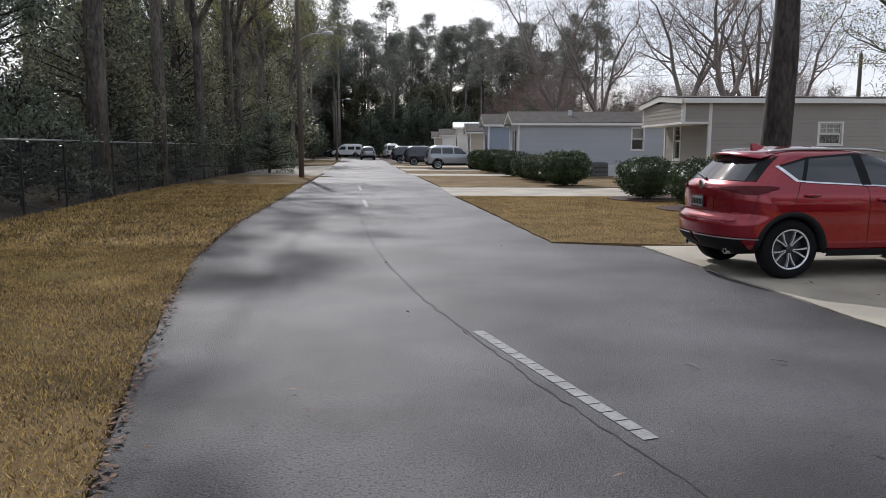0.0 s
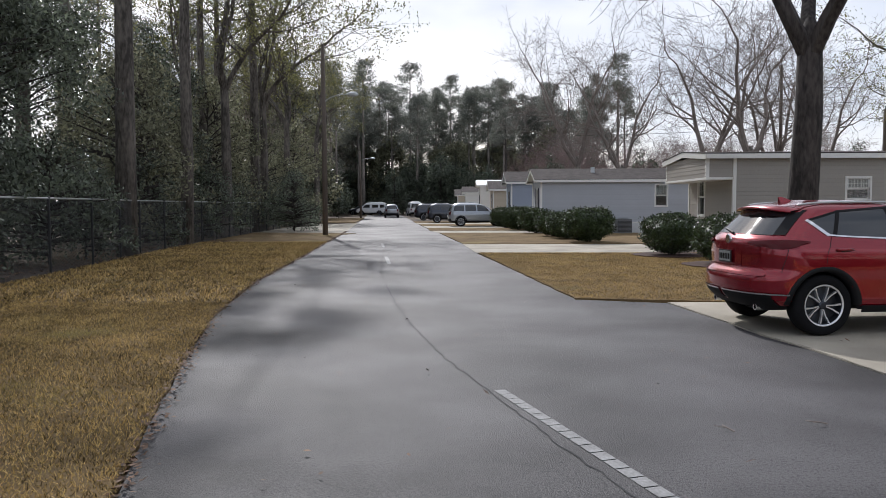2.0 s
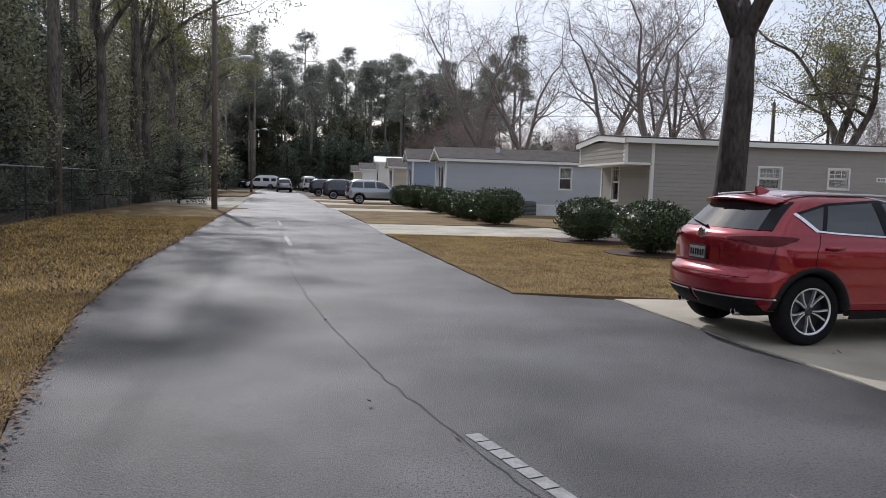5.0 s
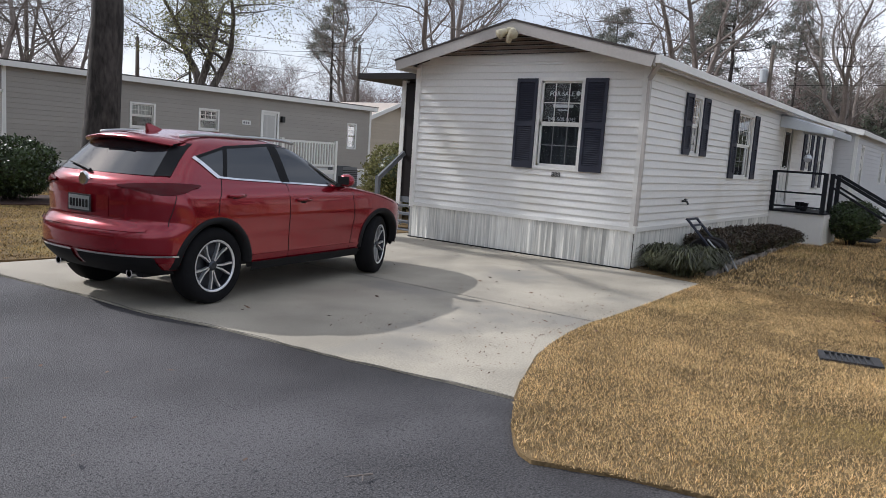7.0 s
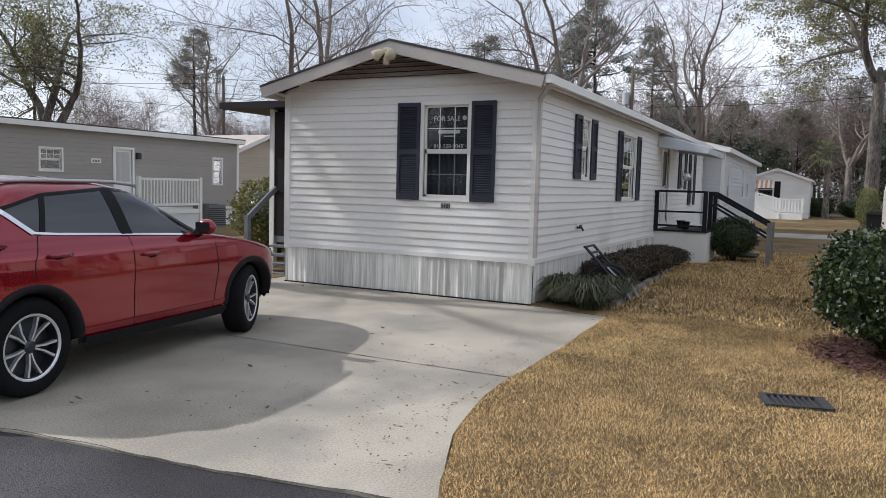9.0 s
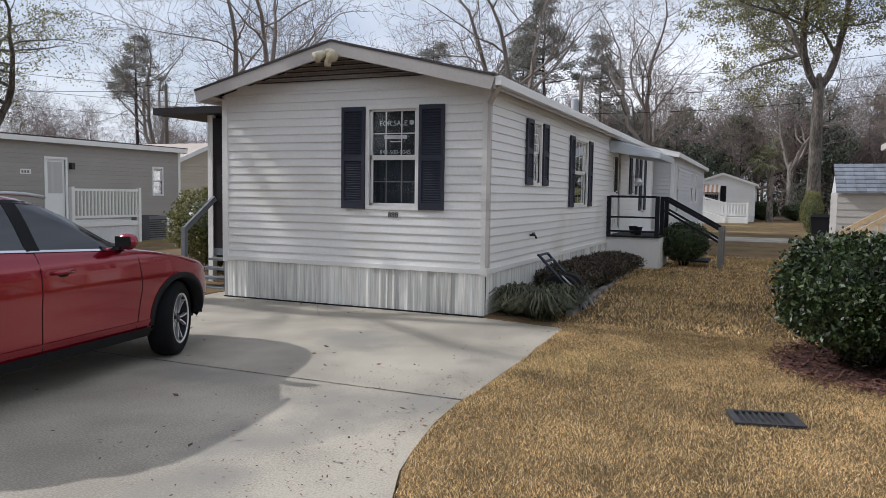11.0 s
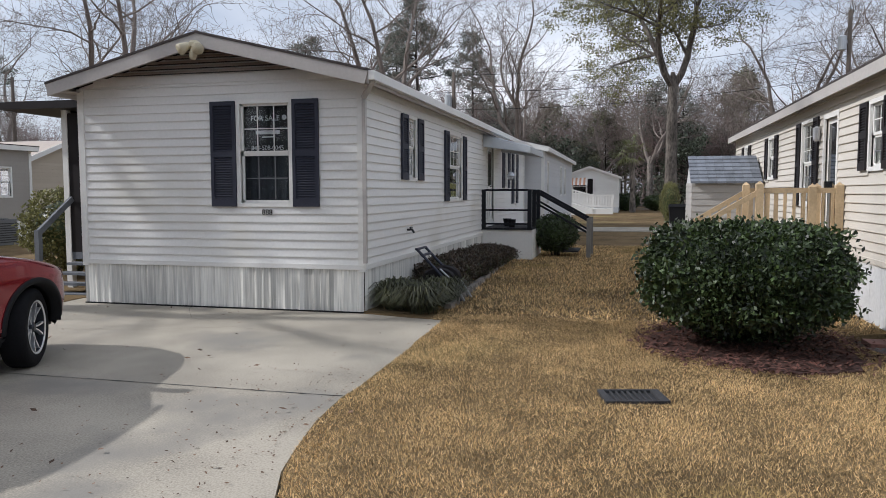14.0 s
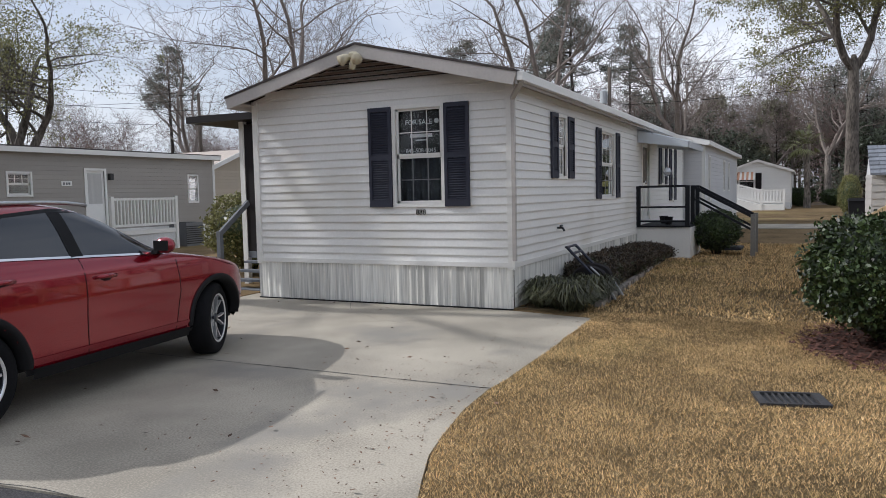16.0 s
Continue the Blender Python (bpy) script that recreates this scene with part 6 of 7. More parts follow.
def dress(car, side_y, end_x, half, z0, z1, wide):
    """Windscreen, rear window, lamps, bumpers and number plate of a car seen from afar."""
    for back, nm in ((True, "rear_window"), (False, "windscreen")):
        sg = -1 if back else 1
        P = [[(end_x(y * (wide - 0.12 * v), z0 + (z1 - z0) * v, back) + sg * 0.012, y * (wide - 0.12 * v), z0 + (z1 - z0) * v) for y in np.linspace(-1, 1, 13)] for v in np.linspace(0, 1, 7)]
        Build().grid(P[::-1] if back else P).make(nm, "car_glass", car, smooth=True)
        for k in (-1, 1):
            c = Build()
            za, zb = (0.85, 1.12) if back else (0.72, 0.9)
            c.grid([[(end_x(k * y, z, back) + sg * 0.015, k * y, z) for y in (0.62, 0.72, 0.82)] for z in (za, (za + zb) / 2, zb)])
            c.make("tail_light" if back else "head_light", "lamp_red" if back else "lamp_clear", car)
        c = Build()
        c.grid([[(end_x(y, z, back) + sg * 0.02, y, z) for y in np.linspace(-0.85, 0.85, 13)] for z in (0.38, 0.5, 0.58)])
        c.make("bumper", "black_plastic", car)
    c = Build()
    x = end_x(0, 0.75) - 0.03
    c.box((x, -0.15, 0.72), (x + 0.02, 0.15, 0.84))
    c.make("number_plate", "galv", car)
    return car


for lab, x, y, yaw, paint in (("silver SUV parked nose-in on a driveway", 1.1, 56.6, 4, "car_silver"), ("dark blue SUV parked nose-in on a driveway", -0.9, 68.5, 4, "car_dark"),
                              ("dark sedan parked beside the road", -2.6, 80.0, 6, "car_dark"), ("white SUV parked facing away", -7.4, 98, 96, "car_silver"), ("dark car parked beyond the road's end", -13.6, 128, 170, "car_dark")):
    dress(*vehicle("parked_car", lab, "car", pose(x, y, 0.01, 0, 0, yaw), paint, SUV_R, SUV_N, SUV_H, 1.78, 2.75, 0.36, rings=18, around=110, detail=paint == "car_silver" and y < 60, side_windows=SUV_WIN), 1.14, 1.6, 0.72)
VAN_R = [(0.2, -1.0), (0.5, -1.15), (1.2, -1.15), (1.9, -1.1), (2.1, -0.9), (2.18, -0.5)]
VAN_N = [(0.2, 3.9), (0.5, 4.1), (0.95, 4.0), (1.15, 3.5), (1.3, 3.2), (1.9, 2.5), (2.1, 2.1), (2.18, 1.5)]
VAN_H = [(0.2, 0.88), (0.5, 0.97), (1.2, 0.97), (1.9, 0.86), (2.1, 0.78), (2.18, 0.5)]
VAN_WIN = [("rear_door_glass", 0.2, 1.2, 0.2, 1.2, 1.25, 1.25, 1.75, 1.75), ("front_door_glass", 1.6, 2.8, 1.6, 2.35, 1.25, 1.22, 1.75, 1.75), ("rear_quarter_glass", -0.9, -0.1, -0.85, -0.1, 1.25, 1.25, 1.75, 1.75)]
dress(*vehicle("parked_van", "white van parked across the end of the road", "van", pose(-11.5, 125, 0.01, 0, 0, 176), "car_white", VAN_R, VAN_N, VAN_H, 2.2, 3.0, 0.36, rings=18, around=110, detail=False, side_windows=VAN_WIN), 1.25, 1.85, 0.74)
dress(*vehicle("parked_van", "white van parked beside the road far off", "van", pose(-5.0, 112, 0.01, 0, 0, 100), "car_white", VAN_R, VAN_N, VAN_H, 2.2, 3.0, 0.36, rings=18, around=110, detail=False, side_windows=VAN_WIN), 1.25, 1.85, 0.74)


# ---- trees and plants ----
def grow(b, p, d, length, r, level, rng, top, kids, tips, up=0.08, wander=0.14, thin=0.62, least=0.009):
    """A limb with its branches; the ends are gathered in tips."""
    n = (8, 7, 5, 4, 3)[min(level, 4)]
    pts, rad = [Vector(p)], [r]
    d = Vector(d).normalized()
    for i in range(n):
        d = (d + Vector((rng.gauss(0, wander), rng.gauss(0, wander), rng.gauss(0, wander * 0.7) + up * (level > 0)))).normalized()
        pts.append(pts[-1] + d * (length / n))
        rad.append(r * (1 - (1 - thin * 0.6) * (i + 1) / n))
    b.tube(pts, rad, (9, 6, 5, 3, 3)[min(level, 4)], caps=level < 2)
    if level >= top:
        tips.append(pts[-1])
        return
    k = kids[min(level, len(kids) - 1)]
    for j in range(k):
        t = (0.35 if level == 0 else 0.2) + (0.65 if level == 0 else 0.8) * (j + rng.random()) / k
        q = t * n
        i = min(int(q), n - 1)
        at = pts[i].lerp(pts[i + 1], q - i)
        dd = (pts[i + 1] - pts[i]).normalized()
        side = dd.cross(Vector((rng.gauss(0, 1), rng.gauss(0, 1), rng.gauss(0, 1)))).normalized()
        sp = rng.uniform(0.55, 1.25)
        grow(b, at, dd * (1 - sp * 0.45) + side * sp, length * rng.uniform(0.42, 0.68), max(least, rad[i] * rng.uniform(0.35, 0.58)), level + 1, rng, top, kids, tips, up, wander * 1.12, thin, least)
    grow(b, pts[-1], d, length * 0.55, max(least, rad[-1]), level + 1, rng, top, kids, tips, up, wander * 1.12, thin, least)


def bare_tree(label, seed, height, r, clear=0.35, top=4, kids=(7, 5, 4, 3), leaves=0, leaf="leaf_yellow", bark="bark", twig="twig", lean=(0, 0), size=0.12, least=0.009, up=0.045, wander=0.19):
    rng = random.Random(seed)
    t = thing("tree", label, "tree")
    b = Build()
    h = height * clear
    tr = [(0, 0, -0.1), (0.0, 0.0, 0.15), (lean[0] * 0.3 + rng.gauss(0, 0.04), lean[1] * 0.3, h * 0.35), (lean[0] * 0.65 + rng.gauss(0, 0.06), lean[1] * 0.65, h * 0.7), (lean[0], lean[1], h)]
    b.tube(tr + [(lean[0], lean[1], h + 0.5)], [r * 1.5, r * 1.2, r, r * 0.9, r * 0.78, r * 0.3], 14)
    b.make("trunk", bark, t, smooth=True)
    b = Build()
    tips = []
    stems = 3 if height > 11 else 2
    for i in range(stems):
        a = 2 * math.pi * (i + rng.random() * 0.5) / stems
        grow(b, (lean[0], lean[1], h - 0.45), (math.cos(a) * 0.55, math.sin(a) * 0.55, 1.0), height * (1 - clear) * 0.62, r * 0.62, 1, rng, top, kids, tips, up, wander, least=least)
    b.make("crown", twig, t)
    if leaves:
        nr = np.random.default_rng(seed)
        P = np.array([tuple(q) for q in tips])
        P = P[nr.integers(0, len(P), leaves)] + nr.normal(size=(leaves, 3)) * np.array([0.32, 0.32, 0.16])
        piece("foliage", *leaf_quads(P, size, size * 0.5, nr), leaf, t)
    return t


def pine(label, seed, height, r, crown=0.45, clumps=60, per=45, spread=2.6, size=0.34, fluff=0.8, bark="bark_dark"):
    rng, nr = random.Random(seed), np.random.default_rng(seed)
    t = thing("pine_tree", label, "tree")
    b = Build()
    lean = (rng.gauss(0, 0.25), rng.gauss(0, 0.25))
    n = 7
    pts = [(lean[0] * i / n + rng.gauss(0, 0.04), lean[1] * i / n + rng.gauss(0, 0.04), height * i / n - 0.1) for i in range(n + 1)]
    b.tube(pts, [r * (1.15 - 0.95 * i / n) for i in range(n + 1)], 9)
    b.make("trunk", bark, t, smooth=True)
    b = Build()
    cs = []
    for i in range(clumps):
        f = rng.random() ** 0.8
        z = height * (1 - crown * (1 - f))
        a = rng.random() * 2 * math.pi
        rr = spread * (1.05 - f * 0.75) * rng.uniform(0.35, 1.0)
        p = Vector((lean[0] * z / height, lean[1] * z / height, z - rr * 0.15))
        q = p + Vector((math.cos(a) * rr, math.sin(a) * rr, rr * rng.uniform(0.05, 0.4)))
        if i % 2 == 0:
            b.tube([p, p.lerp(q, 0.55) - Vector((0, 0, 0.1)), q], [0.05, 0.035, 0.015], 4, caps=False)
        cs.append(tuple(q))
    tagged(b.make("branching", bark, t), kind="stuff")
    C = np.repeat(np.array(cs), per, 0)
    k = nr.normal(size=C.shape)
    k /= np.linalg.norm(k, axis=1)[:, None]
    P = C + k * nr.uniform(0.1, 1.0, (len(C), 1)) * np.array([1.0, 1.0, 0.6]) * fluff
    piece("crown", *leaf_quads(P, size, size * 0.22, nr, 0.3), "needle", t)
    return t


def evergreen(label, seed, height, width, count, leaf="leaf_dark", size=0.16, base=0.1, trunk=0.14):
    """A dense broadleaf evergreen: stem, limbs and many leaves gathered in uneven clumps."""
    rng, nr = random.Random(seed), np.random.default_rng(seed)
    t = thing("evergreen_tree", label, "tree")
    b = Build()
    b.tube([(0, 0, -0.1), (0.05, 0.0, height * 0.3), (-0.05, 0.05, height * 0.6), (0, 0, height * 0.92)], [trunk, trunk * 0.8, trunk * 0.5, 0.03], 8)
    cl = []
    for i in range(46):
        z = height * (base + (0.97 - base) * rng.random())
        f = (z / height - base) / (1 - base)
        rr = width / 2 * (0.55 + 0.45 * math.sin(math.pi * min(1, f * 0.8 + 0.25))) * rng.uniform(0.4, 1.0) * (1.0 if f < 0.7 else (1.15 - f) / 0.45)
        a = rng.random() * 2 * math.pi
        c = (math.cos(a) * rr, math.sin(a) * rr, z)
        cl.append((*c, rng.uniform(0.45, 1.0) * width / 6))
        b.tube([(0, 0, z * 0.85), (c[0] * 0.5, c[1] * 0.5, z * 0.93), c], [0.05, 0.03, 0.012], 4, caps=False)
    b.make("trunk", "bark_dark", t)
    cl = np.array(cl)
    ids = nr.integers(0, len(cl), count)
    k = nr.normal(size=(count, 3))
    k /= np.linalg.norm(k, axis=1)[:, None]
    P = cl[ids, :3] + k * cl[ids, 3:4] * nr.uniform(0.35, 1.1, (count, 1))
    P[:, 2] = np.maximum(P[:, 2], 0.05)
    piece("crown", *leaf_quads(P, size, size * 0.45, nr, -0.2), leaf, t)
    return t


def bush(label, seed, sx, sy_, sz, count, leaf="leaf_hedge", size=0.065, square=3.2, lift=0.12, group=""):
    """A clipped shrub: stems, and a shell of leaves on a rounded block."""
    rng, nr = random.Random(seed), np.random.default_rng(seed)
    t = thing("shrub", label, "shrub", group=group)
    for i in range(9):
        b = Build()
        a = 2 * math.pi * i / 9 + rng.random()
        b.tube([(0.06 * math.cos(a), 0.06 * math.sin(a), -0.03), (sx * 0.16 * math.cos(a), sy_ * 0.16 * math.sin(a), sz * 0.35), (sx * 0.33 * math.cos(a), sy_ * 0.33 * math.sin(a), sz * 0.7)], [0.022, 0.016, 0.008], 5)
        b.make("stem", "bark_dark", t)
    k = nr.normal(size=(count, 3))
    k /= np.linalg.norm(k, axis=1)[:, None]
    n = (np.abs(k) ** square).sum(1) ** (-1 / square)
    bumps = 1 + 0.05 * np.sin(k[:, 0] * 9 + seed) * np.cos(k[:, 1] * 8) + 0.04 * np.sin(k[:, 2] * 11 + 2 * seed)
    depth = 1 - np.abs(nr.normal(size=count)) * 0.13
    depth = np.where(nr.random(count) < 0.03, 1.04 + 0.05 * nr.random(count), depth)
    P = k * (n * bumps * depth)[:, None] * np.array([sx / 2, sy_ / 2, (sz - lift) / 2])
    low = np.clip((-P[:, 2] / (sz / 2) - 0.35) / 0.65, 0, 1)
    P[:, :2] *= (1 - 0.34 * low)[:, None]
    P[:, 2] += lift + (sz - lift) / 2
    piece("foliage", *leaf_quads(P, size, size * 0.55, nr, 0.35), leaf, t)
    b = Build()
    rows = []
    for j in range(9):
        ph = -math.pi / 2 + math.pi * j / 8
        row = []
        for i in range(17):
            th = 2 * math.pi * i / 16
            v = (math.cos(ph) * math.cos(th), math.cos(ph) * math.sin(th), math.sin(ph))
            q = (sum(abs(c) ** square for c in v) + 1e-9) ** (-1 / square) * 0.72
            sh = 1 - 0.34 * max(0, min(1, (-v[2] * q - 0.35) / 0.65))
            row.append((v[0] * q * sx / 2 * sh, v[1] * q * sy_ / 2 * sh, v[2] * q * (sz - lift) / 2 + lift + (sz - lift) / 2))
        rows.append(row)
    b.grid(rows)
    b.make("inner_foliage", "leaf_hedge", t)
    return t


def place(t, spots, scale=(0.85, 1.15), seed=0):
    """Sets the first at the first spot and copies to the others, each turned and sized its own way."""
    rng = random.Random(seed)
    for i, (x, y) in enumerate(spots):
        s = rng.uniform(*scale)
        m = pose(x, y, -0.04, 0, 0, rng.uniform(0, 360))
        if i == 0:
            first = (m, s)
            continue
        c = copy_thing(t, m)
        c.scale = (s, s, s * rng.uniform(0.92, 1.1))
    t.matrix_basis = first[0]
    t.scale = (first[1],) * 3


# shade tree beside the red car
oak = bare_tree("tall dark-barked shade tree with bare forking limbs", 5, 16.0, 0.34, clear=0.34, top=5, kids=(7, 5, 5, 4, 3), bark="bark_dark", twig="bark_dark", lean=(-0.15, 0.1), up=0.09, wander=0.13)
oak.matrix_basis = pose(8.75, 18.12, -0.04, 0, 0, 165)

# clipped shrubs
bb = bush("large clipped evergreen shrub with glossy leaves in a mulch bed", 3, 2.0, 1.98, 1.26, 30000, size=0.06, lift=0.12)
bb.matrix_basis = pose(10.05, 2.88, 0.02)
h1 = bush("rounded clipped evergreen shrub on the lawn", 11, 1.8, 1.7, 1.27, 9000, size=0.075, group="lawn shrubs")
h1.matrix_basis = pose(7.2, 23.0, 0.0)
c = copy_thing(h1, pose(7.5, 19.2, 0.0, 0, 0, 70))
h2 = bush("clipped dark green hedge shrub beside the driveway", 12, 2.05, 1.9, 1.42, 8000, size=0.1, square=3.6, group="hedge shrubs")
h2.matrix_basis = pose(6.2, 31.6, 0.0)
for x, y, s in ((5.75, 34.8, 0.82), (5.55, 37.6, 0.86), (5.2, 42.2, 0.98), (4.7, 47.5, 1.02), (4.25, 52.5, 0.98)):
    c = copy_thing(h2, pose(x, y, 0.0, 0, 0, 50 * x))
    c.scale = (s, s, s)
sm = bush("small dark evergreen shrub beside the porch steps", 14, 1.25, 1.1, 1.05, 7000, size=0.06, square=2.4)
sm.matrix_basis = pose(20.3, 5.75, 0.0)
lo = bush("loose yellow-green shrub behind the car", 15, 1.9, 1.8, 1.7, 7500, leaf="leaf_yellow", size=0.08, square=2.1)
lo.matrix_basis = pose(14.0, 14.3, 0.0)
lo2 = copy_thing(lo, pose(38.9, 2.1, 0.0, 0, 0, 60))
lo2.scale = (0.5, 0.55, 1.2)
for x, y, s in ((66.0, 4.2, 1.0), (66.5, 1.8, 0.9)):
    c = copy_thing(h2, pose(x, y, 0.0, 0, 0, 20 * x))
    c.scale = (s, s, s)
ti = bush("tiny green shrub at the lawn's edge", 16, 0.7, 0.6, 0.5, 1500, size=0.06, square=2.2)
ti.matrix_basis = pose(7.4, 24.4, 0.0)

# grassy border plants along the white home
def tuft(seed, n=260, h=0.42, spread=0.45):
    nr = np.random.default_rng(seed)
    a = nr.uniform(0, 2 * np.pi, n)
    ln = h * nr.uniform(0.6, 1.3, n)
    out = spread * nr.uniform(0.3, 1.1, n)
    base = np.stack([nr.normal(0, 0.06, n), nr.normal(0, 0.06, n), np.zeros(n)], 1)
    dr = np.stack([np.cos(a), np.sin(a), np.zeros(n)], 1)
    sd = np.stack([-np.sin(a), np.cos(a), np.zeros(n)], 1) * 0.008
    mid = base + dr * (out * 0.5)[:, None] + np.array([0, 0, 1.0]) * (ln * 0.8)[:, None]
    tip = base + dr * (out * 1.05)[:, None] + np.array([0, 0, 1.0]) * (ln * 0.45)[:, None]
    V = np.stack([base - sd, base + sd, mid + sd, mid - sd, tip], 1).reshape(-1, 3)
    F = []
    for i in range(n):
        F += [(5 * i, 5 * i + 1, 5 * i + 2, 5 * i + 3), (5 * i + 3, 5 * i + 2, 5 * i + 4)]
    return V, F


V, F = tuft(21, 340, 0.36, 0.5)
tf = piece("border_grass", V, F, "leaf_border")
tagged(tf, "arching strappy border grass against the home", "plant", "border plants")
tf.matrix_basis = pose(11.2, 6.62, 0.03)
rb = random.Random(8)
for i in range(14):
    c = copy_thing(tf, pose(11.2 + 0.08 * i + rb.gauss(0, 0.06), 6.55 + 0.28 * (i % 3) + rb.gauss(0, 0.07), 0.03, 0, 0, rb.uniform(0, 360)))
    q = rb.uniform(0.75, 1.05)
    c.scale = (q, q, q)
br = bush("low winter-brown border shrub against the home's skirting", 24, 1.25, 0.85, 0.52, 5200, leaf="leaf_brown", size=0.055, square=2.2, lift=0.0, group="border shrubs")
br.matrix_basis = pose(13.55, 6.95, 0.02)
for i in range(6):
    c = copy_thing(br, pose(14.3 + 0.78 * i, 7.0 + rb.gauss(0, 0.04), 0.02, 0, 0, rb.uniform(0, 360)))
    c.scale = (1.0, rb.uniform(0.85, 1.0), rb.uniform(0.8, 1.08))

# left woods behind the fence
# crowns above view made broad and dense to shade the road and verge
tall = pine("tall slender woodland trunk with a high crown", 31, 29, 0.27, crown=0.46, clumps=84, per=56, spread=5.2, bark="bark_mid")
place(tall, [(-9.9, 23.9), (-10.2, 30.3), (-11.7, 46.5), (-16.0, 29.0), (-13.0, 41.0), (-20, 40), (-16.5, 55)], (0.85, 1.1), 2)
# leaf count raised for the dappled shade these crowns throw
b40 = bare_tree("tall grey-barked deciduous tree bare for winter", 33, 19, 0.28, clear=0.45, top=4, kids=(7, 5, 4, 3), leaves=6500, leaf="leaf_yellow", size=0.2, bark="bark_mid", twig="bark_mid")
place(b40, [(-11.1, 38.5), (-11.6, 48.2), (-12.0, 57), (-14, 66), (-13, 75), (-17, 50)], (0.85, 1.1), 3)
mag = evergreen("dense dark glossy-leaved evergreen behind the fence", 41, 10.5, 6.4, 17000, size=0.17)
place(mag, [(-11.9, 20.4), (-14.5, 15.5), (-12.3, 17.5), (-13.6, 23.0), (-11.0, 13.0), (-16.5, 30), (-10.6, 8.5), (-14, 36.5), (-18, 44), (-13.5, 2.0)], (0.8, 1.2), 4)
mid = evergreen("olive-green evergreen understorey tree", 43, 7.0, 5.0, 6000, leaf="leaf_mid", size=0.18)
place(mid, [(-12.2, 28.5), (-13, 33), (-12.8, 41), (-13.6, 45), (-15, 40), (-12.4, 51), (-14, 56), (-12.6, 62), (-15.5, 68), (-16, 76), (-18, 84), (-17, 35)], (0.75, 1.25), 5)
brush = evergreen("tangled bare and green brush at the wood's edge", 44, 3.2, 3.4, 2600, leaf="leaf_dark", size=0.14, trunk=0.04)
place(brush, [(-10.3, 20), (-10.8, 23), (-11.0, 27.5), (-11.3, 33), (-11.5, 36), (-11.6, 40), (-12, 44.5), (-12.2, 48.5), (-9.6, 15.0), (-9.3, 10.5), (-12.4, 56), (-13, 60), (-9.3, 46.5), (-9.8, 48.5)], (0.7, 1.2), 6)

# far woods at the road's end and beyond the homes
pf = pine("far dark pine with a ragged crown", 51, 22, 0.28, crown=0.42, clumps=64, per=70, spread=4.4, size=0.45, fluff=1.2, bark="bark")
pf2 = pine("far slender pine with a high tufted crown", 52, 24, 0.24, crown=0.26, clumps=44, per=70, spread=3.8, size=0.45, fluff=1.15, bark="bark")
bf = bare_tree("far bare deciduous tree with fine reddish twigs", 53, 12.5, 0.19, clear=0.22, top=5, kids=(6, 6, 5, 4, 3), twig="twig_red", least=0.014)
bf2 = bare_tree("far grey bare deciduous tree", 54, 13, 0.2, clear=0.28, top=5, kids=(7, 6, 5, 4, 3), twig="twig", least=0.014)
rw = random.Random(12)
spots = {"a": [], "b": [], "c": [], "d": [], "e": []}
for i in range(190):
    x, y = rw.uniform(-46, 34), rw.uniform(132, 172)
    spots["aabbe"[i % 5]].append((x, y))
for i in range(50):
    x, y = rw.uniform(-40, -16), rw.uniform(62, 132)
    spots["abeed"[i % 5]].append((x, y))
for i in range(34):
    spots["ccdce"[i % 5]].append((rw.uniform(8, 60), rw.uniform(104, 135)))
for i in range(16):
    spots["dcdcd"[i % 5]].append((rw.uniform(55, 105), rw.uniform(70, 100)))
low = []
for i in range(165):
    q = (rw.uniform(80, 120), rw.uniform(-48, 62))
    if i % 5 > 2 or i % 2:
        spots["dc"[i % 2]].append(q)
    else:
        low.append(q)
place(pf, spots["a"], (0.75, 1.1), 7)
place(pf2, spots["b"], (0.75, 1.1), 8)
place(bf, spots["c"], (0.8, 1.2), 9)
place(bf2, spots["d"], (0.8, 1.2), 10)
ef = evergreen("far dark evergreen filling the wood", 55, 9, 7, 3800, leaf="leaf_dark", size=0.42)
tf2 = evergreen("tall mixed evergreen and vine-hung tree in the far wood", 56, 16, 9, 6000, leaf="leaf_mid", size=0.5)
place(tf2, [(rw.uniform(-46, 30), rw.uniform(136, 165)) for i in range(46)] + [(rw.uniform(-34, -16), rw.uniform(66, 128)) for i in range(16)] + [(rw.uniform(84, 118), rw.uniform(-46, 60)) for i in range(15)], (0.7, 1.0), 17)
place(ef, spots["e"] + [(rw.uniform(-44, 32), rw.uniform(128, 150)) for i in range(50)] + [(rw.uniform(80, 105), rw.uniform(-40, 60)) for i in range(44)], (0.7, 1.15), 11)

# single trees behind the homes
w1 = bare_tree("large bare deciduous tree behind the homes", 61, 17, 0.32, clear=0.3, top=5, kids=(6, 5, 4, 4, 3), twig="twig", least=0.012)
place(w1, [(18.2, 52.0), (20.2, 50.0), (14.5, 62.0), (11.5, 66.0), (26, 60), (60, 24), (33, 66), (60, 12.5), (70, 33), (64, -14), (52, -22), (78, 2), (46, 47), (58, 46), (44.5, 18.0), (71.2, 14.2), (33.4, 28.0), (57.0, -6.2), (59.8, -11.8)], (0.85, 1.1), 13)
w2 = bare_tree("spreading tree with sparse yellow-green leaves", 62, 15, 0.42, clear=0.28, top=4, kids=(8, 6, 5, 4), leaves=16000, leaf="leaf_yellow", size=0.15, bark="bark_mid", twig="bark_mid")
place(w2, [(30.8, 45.2)], (1.05, 1.2), 14)
